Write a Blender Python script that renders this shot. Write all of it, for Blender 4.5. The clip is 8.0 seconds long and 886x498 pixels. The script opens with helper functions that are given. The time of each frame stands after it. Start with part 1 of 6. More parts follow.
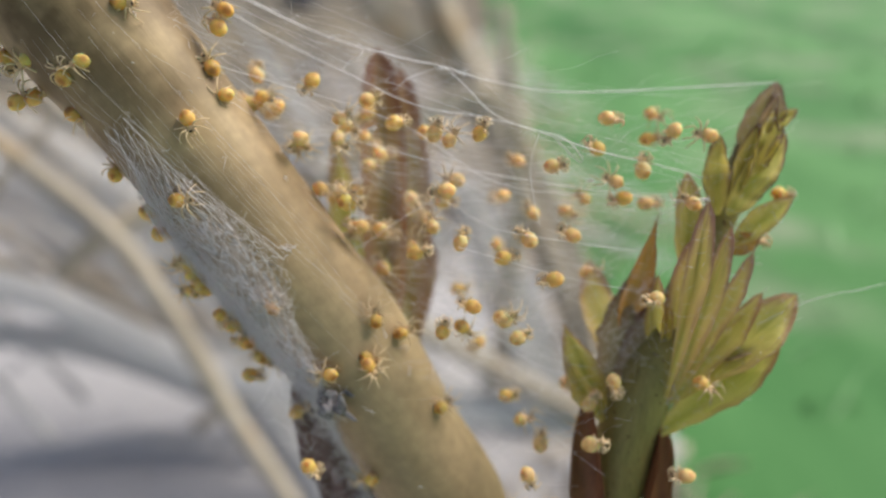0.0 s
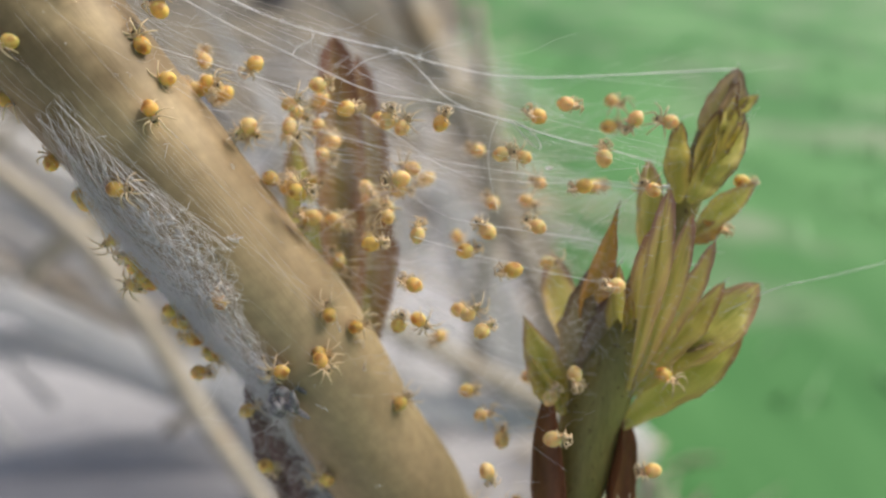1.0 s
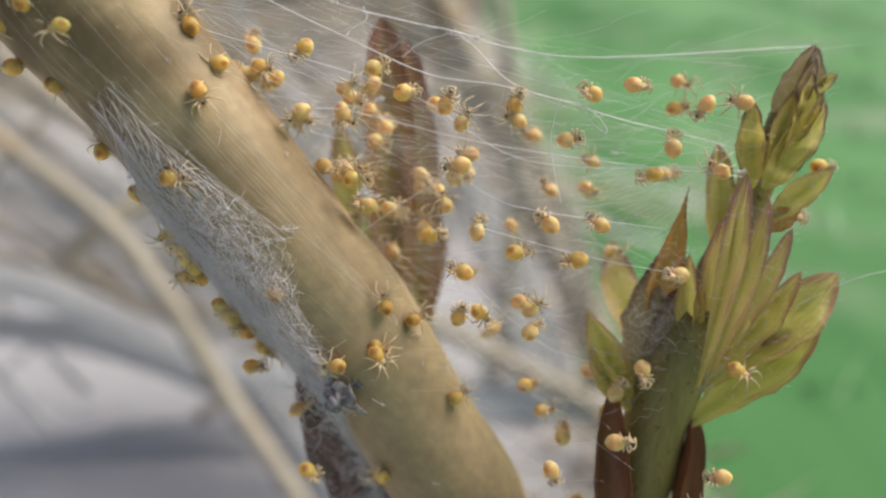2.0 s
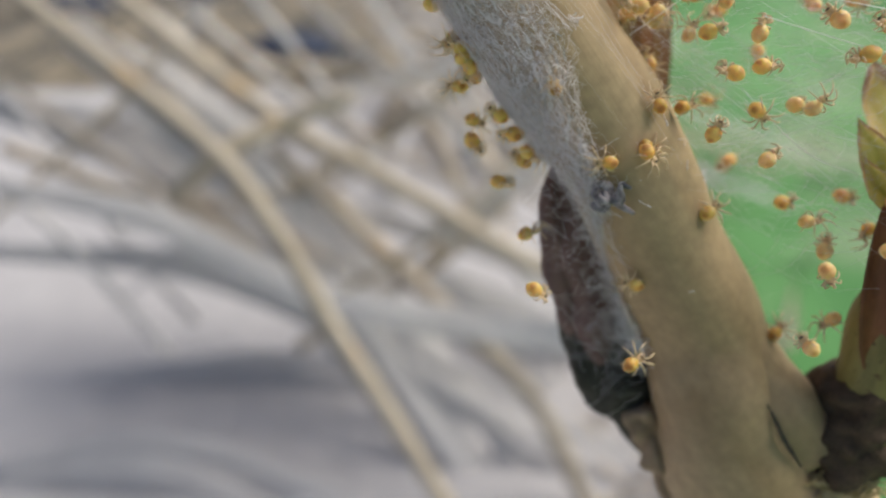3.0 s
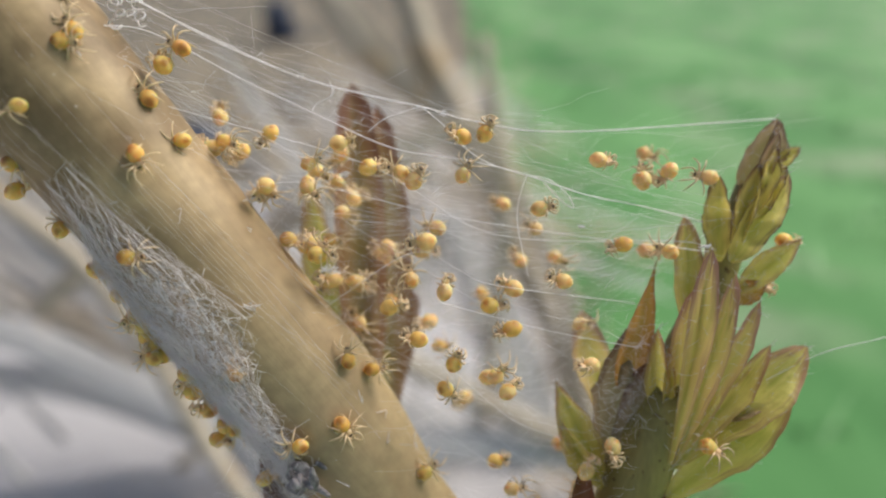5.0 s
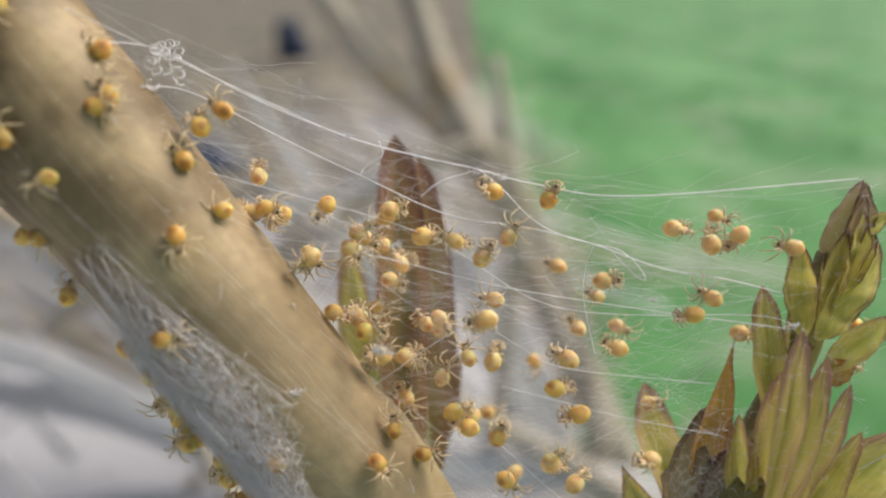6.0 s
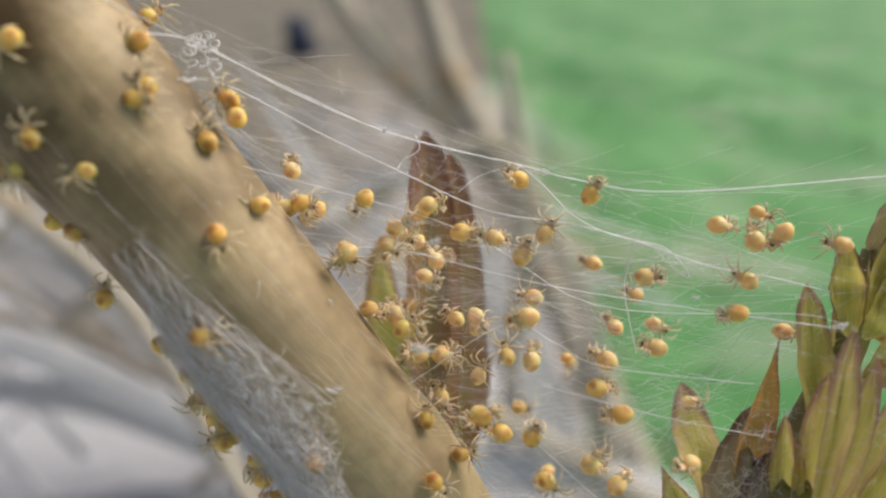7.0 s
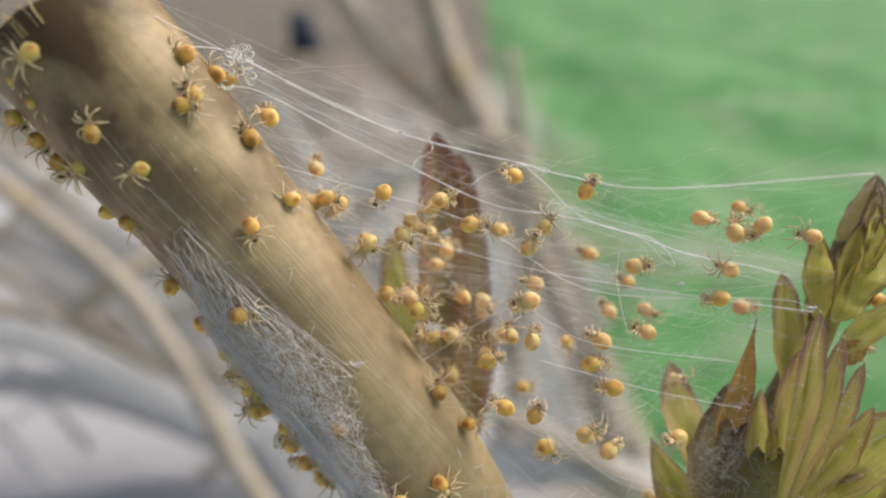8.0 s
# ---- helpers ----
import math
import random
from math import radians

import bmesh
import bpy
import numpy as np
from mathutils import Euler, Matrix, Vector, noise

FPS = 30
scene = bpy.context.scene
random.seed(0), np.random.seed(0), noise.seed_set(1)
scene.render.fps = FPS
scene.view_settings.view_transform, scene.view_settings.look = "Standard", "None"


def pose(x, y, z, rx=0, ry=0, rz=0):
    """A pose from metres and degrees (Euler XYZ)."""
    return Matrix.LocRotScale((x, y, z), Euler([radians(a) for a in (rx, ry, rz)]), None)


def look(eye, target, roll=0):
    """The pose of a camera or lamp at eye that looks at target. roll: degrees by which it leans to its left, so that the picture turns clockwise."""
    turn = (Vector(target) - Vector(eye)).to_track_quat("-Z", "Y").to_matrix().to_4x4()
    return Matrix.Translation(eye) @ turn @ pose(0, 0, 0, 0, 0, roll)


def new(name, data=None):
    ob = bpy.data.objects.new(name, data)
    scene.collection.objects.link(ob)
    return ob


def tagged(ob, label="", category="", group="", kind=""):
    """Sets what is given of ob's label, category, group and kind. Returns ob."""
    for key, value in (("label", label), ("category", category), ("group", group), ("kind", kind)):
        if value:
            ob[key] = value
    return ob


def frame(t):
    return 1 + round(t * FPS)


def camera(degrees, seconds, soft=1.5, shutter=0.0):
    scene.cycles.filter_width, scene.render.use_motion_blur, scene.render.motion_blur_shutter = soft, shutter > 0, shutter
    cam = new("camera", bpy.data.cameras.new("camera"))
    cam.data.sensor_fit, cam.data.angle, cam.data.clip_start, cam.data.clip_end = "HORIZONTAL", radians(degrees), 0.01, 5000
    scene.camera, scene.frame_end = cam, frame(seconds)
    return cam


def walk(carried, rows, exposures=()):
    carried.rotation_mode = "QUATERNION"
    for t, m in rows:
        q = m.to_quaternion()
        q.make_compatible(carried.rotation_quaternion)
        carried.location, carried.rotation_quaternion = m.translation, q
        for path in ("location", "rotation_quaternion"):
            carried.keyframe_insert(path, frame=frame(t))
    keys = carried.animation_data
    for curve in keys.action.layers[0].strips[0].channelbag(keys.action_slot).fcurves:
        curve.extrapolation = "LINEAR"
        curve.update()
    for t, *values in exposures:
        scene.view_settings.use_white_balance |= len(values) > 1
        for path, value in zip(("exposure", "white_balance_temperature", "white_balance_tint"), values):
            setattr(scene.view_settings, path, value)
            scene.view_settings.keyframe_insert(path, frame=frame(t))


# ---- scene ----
cam = camera(65.0, 8.0, soft=2.3)
# UNIT: metres of one plan unit (the distance from the first eye to the twig); the plan is laid out along the first line of sight.
UNIT, EYE, TILT = 0.038, 0.42, -25.0
PLACE = pose(0, 0, EYE, TILT, 0, 0)
ROWS = [
    (0.0, -0.0001, -0.0000, -0.0000, -0.00, 0.00, 0.00),
    (0.5, -0.0038, 0.0131, 0.0047, 0.24, 0.28, 0.36),
    (1.0, 0.0295, 0.0331, -0.0134, -0.04, 0.41, -1.97),
    (1.2, 0.0174, 0.0373, -0.0208, -0.28, 0.45, -1.46),
    (2.3, -0.0696, 0.0847, -0.0153, -1.85, 1.00, 1.71),
    (2.5, -0.1567, 0.0606, -0.1072, -2.90, 0.60, 4.17),
    (3.0, -0.2831, 0.0338, -0.2230, -4.89, -0.21, 6.65),
    (3.5, -0.2139, 0.0586, -0.2887, -5.47, -0.19, 4.78),
    (4.0, -0.0085, 0.0693, -0.1691, -3.03, 0.39, 0.48),
    (4.5, 0.0079, 0.0659, -0.0691, -1.30, 0.79, -0.99),
    (5.0, 0.0077, 0.0860, 0.0349, 2.38, 0.87, -1.17),
    (5.2, 0.0097, 0.0904, 0.0469, 2.76, 0.79, -1.38),
    (6.3, -0.0866, 0.1730, 0.1241, 3.92, 0.53, 0.38),
    (6.5, -0.0989, 0.1732, 0.1209, 3.64, 0.47, 0.83),
    (7.0, -0.0918, 0.1768, 0.1124, 3.58, 0.43, 0.15),
    (7.5, -0.0884, 0.1588, 0.0992, 3.24, 0.24, 0.37),
    (8.0, -0.1022, 0.0802, 0.0991, 3.23, 0.27, 0.38),
]
walk(cam, [(t, PLACE @ pose(UNIT * x, UNIT * y, UNIT * z, 90 + pitch, roll, yaw)) for t, x, y, z, pitch, roll, yaw in ROWS], [(0.0, -0.28), (2.5, -0.31), (3.5, -0.32), (4.0, -0.22), (4.5, -0.21), (5.0, -0.25), (6.5, -0.33), (8.0, -0.3)])
cam.data.dof.use_dof, cam.data.dof.focus_distance, cam.data.dof.aperture_fstop = True, 0.0343, 23.0

# ---- daylight: bright overcast, light mostly from above and the right ----
world = bpy.data.worlds.new("overcast")
scene.world = world
world.use_nodes = True
sky = world.node_tree.nodes.new("ShaderNodeTexSky")
sky.sky_type, sky.sun_disc = "NISHITA", False
sky.sun_elevation, sky.sun_rotation = radians(51), radians(67)
sky.air_density, sky.dust_density = 1.0, 3.0
world.node_tree.links.new(sky.outputs[0], world.node_tree.nodes["Background"].inputs[0])
world.node_tree.nodes["Background"].inputs[1].default_value = 0.112
sun = new("sun", bpy.data.lights.new("sun", "SUN"))
sun.data.energy, sun.data.angle, sun.data.color = 4.6, radians(36), (1.0, 0.95, 0.86)
sun.matrix_world = look((3.3, 1.6, 4.4), (0, 0.3, 0))


# ---- materials ----
def surface(name, dark, light, scale, rough=0.6, bump=0.25, fine=6.0, stretch=(1, 1, 1), glow=0.0, soft=(1, 0.6, 0.3), contrast=0.25, coat=0.0, speck=None, space="Object", cut_at=(0.62, 0.78), grained=False):
    """A worn natural surface: two colours mixed by a broad and a fine noise, with relief; glow is the light that passes through."""
    m = bpy.data.materials.new(name)
    m.use_nodes = True
    n, links = m.node_tree.nodes, m.node_tree.links
    b = n["Principled BSDF"]
    b.inputs["Roughness"].default_value = rough
    b.inputs["Specular IOR Level"].default_value = 0.35
    b.inputs["Coat Weight"].default_value = coat
    where, mapping = n.new("ShaderNodeTexCoord"), n.new("ShaderNodeMapping")
    mapping.inputs["Scale"].default_value = stretch
    links.new(where.outputs[space], mapping.inputs[0])
    broad, small, ramp, mix = n.new("ShaderNodeTexNoise"), n.new("ShaderNodeTexNoise"), n.new("ShaderNodeValToRGB"), n.new("ShaderNodeMath")
    broad.inputs["Scale"].default_value, small.inputs["Scale"].default_value = scale, scale * fine
    broad.inputs["Detail"].default_value, small.inputs["Detail"].default_value = 3.0, 4.0
    links.new(mapping.outputs[0], broad.inputs["Vector"])
    links.new(mapping.outputs[0], small.inputs["Vector"])
    mix.operation = "MULTIPLY_ADD"
    mix.inputs[1].default_value = 0.35
    links.new(small.outputs["Fac"], mix.inputs[0])
    scaled = n.new("ShaderNodeMath")
    scaled.operation, scaled.inputs[1].default_value = "MULTIPLY", 0.65
    links.new(broad.outputs["Fac"], scaled.inputs[0])
    links.new(scaled.outputs[0], mix.inputs[2])
    ramp.color_ramp.elements[0].position, ramp.color_ramp.elements[1].position = 0.5 - contrast / 2, 0.5 + contrast / 2
    ramp.color_ramp.elements[0].color, ramp.color_ramp.elements[1].color = (*dark, 1), (*light, 1)
    links.new(mix.outputs[0], ramp.inputs[0])
    colour = ramp.outputs[0]
    if speck:
        spots, cut, blend = n.new("ShaderNodeTexNoise"), n.new("ShaderNodeValToRGB"), n.new("ShaderNodeMix")
        spots.inputs["Scale"].default_value = scale * 3.1
        links.new((mapping.outputs[0] if grained else where.outputs[space]), spots.inputs["Vector"])
        cut.color_ramp.elements[0].position, cut.color_ramp.elements[1].position = cut_at
        links.new(spots.outputs["Fac"], cut.inputs[0])
        blend.data_type = "RGBA"
        blend.inputs[7].default_value = (*speck, 1)
        links.new(cut.outputs[0], blend.inputs[0])
        links.new(colour, blend.inputs[6])
        colour = blend.outputs[2]
    links.new(colour, b.inputs["Base Color"])
    relief = n.new("ShaderNodeBump")
    relief.inputs["Strength"].default_value, relief.inputs["Distance"].default_value = bump, 0.3 / scale
    links.new(mix.outputs[0], relief.inputs["Height"])
    links.new(relief.outputs[0], b.inputs["Normal"])
    if glow:
        b.inputs["Subsurface Weight"].default_value = glow
        b.inputs["Subsurface Radius"].default_value = soft
        b.inputs["Subsurface Scale"].default_value = 0.0004
    return m


def leafy(name, inner, outer, edge, vein=0.5, line=0.25):
    """A withering leaf: green along the rib, yellow to the sides, brown at the margin and the tip; it lets light through."""
    m = bpy.data.materials.new(name)
    m.use_nodes = True
    n, links = m.node_tree.nodes, m.node_tree.links
    b = n["Principled BSDF"]
    uv, split, noise_, stretch = n.new("ShaderNodeTexCoord"), n.new("ShaderNodeSeparateXYZ"), n.new("ShaderNodeTexNoise"), n.new("ShaderNodeMapping")
    links.new(uv.outputs["UV"], split.inputs[0])
    stretch.inputs["Scale"].default_value = (9, 2.2, 1)
    links.new(uv.outputs["UV"], stretch.inputs[0])
    links.new(stretch.outputs[0], noise_.inputs["Vector"])
    noise_.inputs["Scale"].default_value, noise_.inputs["Detail"].default_value = 1.6, 6

    def calc(op, a, c):
        k = n.new("ShaderNodeMath")
        k.operation = op
        for i, v in enumerate((a, c)):
            if isinstance(v, (int, float)):
                k.inputs[i].default_value = v
            else:
                links.new(v, k.inputs[i])
        return k.outputs[0]

    across = calc("ABSOLUTE", calc("SUBTRACT", split.outputs["X"], 0.5), 0)
    spread = calc("ADD", calc("MULTIPLY", across, 1.5), calc("MULTIPLY", calc("SUBTRACT", noise_.outputs["Fac"], 0.5), 1.4))
    spread = calc("ADD", spread, calc("MULTIPLY", calc("POWER", split.outputs["Y"], 5.0), 0.8))
    ramp = n.new("ShaderNodeValToRGB")
    ramp.color_ramp.elements[0].position, ramp.color_ramp.elements[0].color = 0.02, (*inner, 1)
    ramp.color_ramp.elements[1].position, ramp.color_ramp.elements[1].color = 0.55, (*outer, 1)
    rim = ramp.color_ramp.elements.new(1.0)
    rim.color = (*edge, 1)
    links.new(spread, ramp.inputs[0])
    margin, lined = n.new("ShaderNodeMapRange"), n.new("ShaderNodeMix")
    margin.inputs["From Min"].default_value, margin.inputs["From Max"].default_value = 0.455, 0.495
    links.new(calc("ADD", across, calc("MULTIPLY", calc("SUBTRACT", noise_.outputs["Fac"], 0.5), 0.22)), margin.inputs[0])
    lined.data_type = "RGBA"
    lined.inputs[7].default_value = (*(0.85 * c for c in edge), 1)
    links.new(calc("MULTIPLY", margin.outputs[0], line), lined.inputs[0])
    links.new(ramp.outputs[0], lined.inputs[6])
    colour = lined.outputs[2]
    links.new(colour, b.inputs["Base Color"])
    b.inputs["Roughness"].default_value = 0.5
    b.inputs["Specular IOR Level"].default_value = 0.4
    wave = n.new("ShaderNodeTexNoise")
    wave.inputs["Scale"].default_value = 2600
    obj = n.new("ShaderNodeTexCoord")
    links.new(obj.outputs["Object"], wave.inputs["Vector"])
    ribs = calc("ADD", noise_.outputs["Fac"], calc("MULTIPLY", wave.outputs["Fac"], vein))
    relief = n.new("ShaderNodeBump")
    relief.inputs["Strength"].default_value, relief.inputs["Distance"].default_value = 0.5, 0.00025
    links.new(ribs, relief.inputs["Height"])
    links.new(relief.outputs[0], b.inputs["Normal"])
    thin, out = n.new("ShaderNodeBsdfTranslucent"), n.new("ShaderNodeMixShader")
    links.new(colour, thin.inputs[0])
    out.inputs[0].default_value = 0.45
    links.new(b.outputs[0], out.inputs[1])
    links.new(thin.outputs[0], out.inputs[2])
    links.new(out.outputs[0], n["Material Output"].inputs[0])
    return m


def silk(name, cover, scale=0.0):
    """White silk. cover: how much light one layer stops; scale: of the gaps in a film."""
    m = bpy.data.materials.new(name)
    m.use_nodes = True
    n, links = m.node_tree.nodes, m.node_tree.links
    b = n["Principled BSDF"]
    b.inputs["Base Color"].default_value = (0.97, 0.94, 0.955, 1)
    b.inputs["Roughness"].default_value = 0.35
    clear, thin, lit, out = n.new("ShaderNodeBsdfTransparent"), n.new("ShaderNodeBsdfTranslucent"), n.new("ShaderNodeMixShader"), n.new("ShaderNodeMixShader")
    thin.inputs[0].default_value = (0.97, 0.94, 0.955, 1)
    lit.inputs[0].default_value = 0.38
    links.new(b.outputs[0], lit.inputs[1])
    links.new(thin.outputs[0], lit.inputs[2])
    links.new(clear.outputs[0], out.inputs[1])
    links.new(lit.outputs[0], out.inputs[2])
    out.inputs[0].default_value = cover
    if scale:
        where, gaps, size, fit = n.new("ShaderNodeTexCoord"), n.new("ShaderNodeTexNoise"), n.new("ShaderNodeMapping"), n.new("ShaderNodeMapRange")
        gaps.inputs["Scale"].default_value, gaps.inputs["Detail"].default_value, gaps.inputs["Distortion"].default_value = scale, 8 if scale > 8 else 2, 3.5 if scale > 8 else 1.0
        links.new(where.outputs["UV"], size.inputs[0])
        size.inputs["Scale"].default_value = (1, 0.8, 1)
        links.new(size.outputs[0], gaps.inputs["Vector"])
        fit.inputs["From Min"].default_value, fit.inputs["From Max"].default_value = (0.49, 0.6) if scale > 8 else (0.46, 0.68)
        fit.inputs["To Min"].default_value, fit.inputs["To Max"].default_value = 0.0, cover
        links.new(gaps.outputs["Fac"], fit.inputs[0])
        split = n.new("ShaderNodeSeparateXYZ")
        # thins out towards its rim
        links.new(where.outputs["UV"], split.inputs[0])

        def calc(op, a, c):
            k = n.new("ShaderNodeMath")
            k.operation = op
            for i, v in enumerate((a, c)):
                if isinstance(v, (int, float)):
                    k.inputs[i].default_value = v
                else:
                    links.new(v, k.inputs[i])
            return k.outputs[0]

        def hump(v):
            return calc("MINIMUM", calc("MULTIPLY", calc("MULTIPLY", v, calc("SUBTRACT", 1.0, v)), 5.0), 1.0)

        rim = calc("MULTIPLY", hump(split.outputs["X"]), hump(split.outputs["Y"]))
        links.new(calc("MULTIPLY", fit.outputs[0], rim), out.inputs[0])
    links.new((lit if cover >= 1 else out).outputs[0], n["Material Output"].inputs[0])
    return m


def flesh(name, body, patch, mark):
    """A spiderling's abdomen: waxy amber, paler in blotches, with a brown mark of that size on its back, towards the rear."""
    m = surface(name, tuple(0.78 * c for c in body), body, 1500, rough=0.5, bump=0.08, glow=1.0)
    n, links = m.node_tree.nodes, m.node_tree.links
    b = n["Principled BSDF"]
    b.inputs["Subsurface Scale"].default_value = 0.0009
    old = b.inputs["Base Color"].links[0].from_socket
    where, far, fade, mix, uneven, add = (n.new("ShaderNode" + k) for k in ("TexCoord", "VectorMath", "MapRange", "Mix", "TexNoise", "VectorMath"))
    uneven.inputs["Scale"].default_value = 3500
    links.new(where.outputs["Object"], uneven.inputs["Vector"])
    scaled = n.new("ShaderNodeVectorMath")
    scaled.operation, scaled.inputs["Scale"].default_value = "SCALE", 0.0003
    links.new(uneven.outputs["Color"], scaled.inputs[0])
    add.operation = "ADD"
    links.new(where.outputs["Object"], add.inputs[0])
    links.new(scaled.outputs[0], add.inputs[1])
    far.operation = "DISTANCE"
    far.inputs[1].default_value = (0.00015, -0.00012, 0.00055)
    links.new(add.outputs[0], far.inputs[0])
    fade.inputs["From Min"].default_value, fade.inputs["From Max"].default_value = mark, 0.45 * mark
    links.new(far.outputs["Value"], fade.inputs[0])
    mix.data_type = "RGBA"
    mix.inputs[7].default_value = (*patch, 1)
    links.new(fade.outputs[0], mix.inputs[0])
    links.new(old, mix.inputs[6])
    links.new(mix.outputs[2], b.inputs["Base Color"])
    return m


WOOD = surface("dead_stem", (0.27, 0.172, 0.08), (0.61, 0.455, 0.265), 130, rough=0.55, bump=0.1, fine=7, stretch=(1, 1, 0.11), contrast=0.75, speck=(0.31, 0.196, 0.096), cut_at=(0.5, 0.85), grained=True)


def dirt_or_shade(m, colour, start, end):
    """Brown dirt, or shade painted into the colour, that gathers towards one end of a thing, in patches."""
    n, links = m.node_tree.nodes, m.node_tree.links
    b = n["Principled BSDF"]
    old = b.inputs["Base Color"].links[0].from_socket
    where, split, fade, patch, both, mix = (n.new("ShaderNode" + k) for k in ("TexCoord", "SeparateXYZ", "MapRange", "TexNoise", "Math", "Mix"))
    links.new(where.outputs["Object"], split.inputs[0])
    fade.inputs["From Min"].default_value, fade.inputs["From Max"].default_value = start, end
    links.new(split.outputs["Z"], fade.inputs[0])
    patch.inputs["Scale"].default_value, patch.inputs["Detail"].default_value = 260, 5
    links.new(where.outputs["Object"], patch.inputs["Vector"])
    both.operation = "MULTIPLY"
    links.new(fade.outputs[0], both.inputs[0])
    sharp = n.new("ShaderNodeMapRange")
    sharp.inputs["From Min"].default_value, sharp.inputs["From Max"].default_value = 0.36, 0.6
    links.new(patch.outputs["Fac"], sharp.inputs[0])
    links.new(sharp.outputs[0], both.inputs[1])
    mix.data_type = "RGBA"
    mix.inputs[7].default_value = (*colour, 1)
    links.new(both.outputs[0], mix.inputs[0])
    links.new(old, mix.inputs[6])
    links.new(mix.outputs[2], b.inputs["Base Color"])



def grit(m, scale, low, high):
    """Fine pale and dark specks over a colour."""
    n, links = m.node_tree.nodes, m.node_tree.links
    b = n["Principled BSDF"]
    old = b.inputs["Base Color"].links[0].from_socket
    where, fine, fit, mix = (n.new("ShaderNode" + k) for k in ("TexCoord", "TexNoise", "MapRange", "Mix"))
    fine.inputs["Scale"].default_value, fine.inputs["Detail"].default_value = scale, 3
    links.new(where.outputs["Object"], fine.inputs["Vector"])
    fit.inputs["From Min"].default_value, fit.inputs["From Max"].default_value = 0.3, 0.7
    fit.inputs["To Min"].default_value, fit.inputs["To Max"].default_value = low, high
    links.new(fine.outputs["Fac"], fit.inputs[0])
    mix.data_type, mix.blend_type = "RGBA", "MULTIPLY"
    mix.inputs[0].default_value = 1.0
    links.new(old, mix.inputs[6])
    links.new(fit.outputs[0], mix.inputs[7])
    links.new(mix.outputs[2], b.inputs["Base Color"])


grit(WOOD, 1500, 0.88, 1.1)
dirt_or_shade(WOOD, (0.1, 0.06, 0.025), 0.03, 0.053)
# shading of the lower stem, painted into the wood's colour
dirt_or_shade(WOOD, (0.17, 0.125, 0.08), 0.016, -0.012)
PITH = surface("pith", (0.6, 0.56, 0.52), (0.85, 0.82, 0.8), 1800, rough=0.9, bump=0.6)
RIM = surface("broken_rim", (0.36, 0.25, 0.1), (0.68, 0.54, 0.28), 2000, rough=0.8, bump=0.7)
BARK = surface("dry_bud_scale", (0.07, 0.042, 0.036), (0.22, 0.135, 0.115), 900, rough=0.7, bump=0.6, stretch=(1, 1, 0.3), contrast=0.45, speck=(0.17, 0.08, 0.065))
CRUST = surface("bark_crust", (0.16, 0.1, 0.06), (0.42, 0.31, 0.2), 900, rough=0.8, bump=0.7, contrast=0.45)
HUSK = surface("dry_husk", (0.12, 0.1, 0.1), (0.46, 0.42, 0.42), 2500, rough=0.8, bump=0.7, contrast=0.3)
SCAR = surface("black_scar", (0.018, 0.017, 0.014), (0.085, 0.08, 0.06), 1300, rough=0.85, bump=0.9, contrast=0.4)
COLLAR = surface("dark_collar", (0.03, 0.019, 0.013), (0.13, 0.085, 0.05), 1100, rough=0.75, bump=0.9, contrast=0.45)
SHEATH = surface("red_brown_sheath", (0.13, 0.048, 0.022), (0.3, 0.115, 0.045), 700, rough=0.5, bump=0.4, stretch=(1, 1, 0.3), contrast=0.45)
GREEN_STEM = surface("green_shoot", (0.15, 0.125, 0.04), (0.36, 0.305, 0.1), 700, rough=0.5, bump=0.35, stretch=(1, 1, 0.2), contrast=0.5, speck=(0.1, 0.05, 0.02))
LEAF = leafy("yellow_green_leaf", (0.58, 0.54, 0.11), (0.8, 0.68, 0.21), (0.46, 0.26, 0.14))
LEAF_BUD = leafy("bud_leaf", (0.6, 0.55, 0.11), (0.82, 0.68, 0.19), (0.2, 0.1, 0.06), line=1.0)
LEAF_BROWN = leafy("browning_leaf", (0.64, 0.56, 0.14), (0.8, 0.61, 0.23), (0.46, 0.25, 0.19))
LEAF_ORANGE = leafy("orange_leaf", (0.64, 0.42, 0.11), (0.66, 0.36, 0.1), (0.3, 0.12, 0.06))
LEAF_DARK = leafy("dark_curled_leaf", (0.36, 0.31, 0.17), (0.42, 0.32, 0.2), (0.2, 0.11, 0.08), line=0.9)
LEAF_TIP = leafy("bud_tip_leaf", (0.58, 0.47, 0.2), (0.62, 0.46, 0.27), (0.26, 0.14, 0.1), line=1.0)
LEAF_RED = leafy("red_leaf", (0.36, 0.27, 0.1), (0.38, 0.215, 0.1), (0.25, 0.115, 0.075), line=0.7)
STRAW = surface("dry_straw", (0.38, 0.32, 0.245), (0.58, 0.505, 0.405), 12, rough=0.7, bump=0.2, contrast=0.4, speck=(0.42, 0.29, 0.17))
KNOT = surface("straw_knot", (0.4, 0.3, 0.19), (0.54, 0.42, 0.29), 60, rough=0.7, bump=0.3)
PALE = surface("bleached_blade", (0.5, 0.48, 0.475), (0.68, 0.66, 0.645), 9, rough=0.75, bump=0.2, contrast=0.5)
LILAC = surface("grey_slab", (0.385, 0.373, 0.385), (0.53, 0.516, 0.525), 5, rough=0.8, bump=0.2, contrast=0.6)
LAWN = surface("lawn", (0.037, 0.159, 0.035), (0.159, 0.362, 0.127), 1.0, rough=0.8, bump=0.2, contrast=0.3, speck=(0.32, 0.36, 0.25), cut_at=(0.52, 0.75), fine=2.6, stretch=(1.7, 0.45, 1))
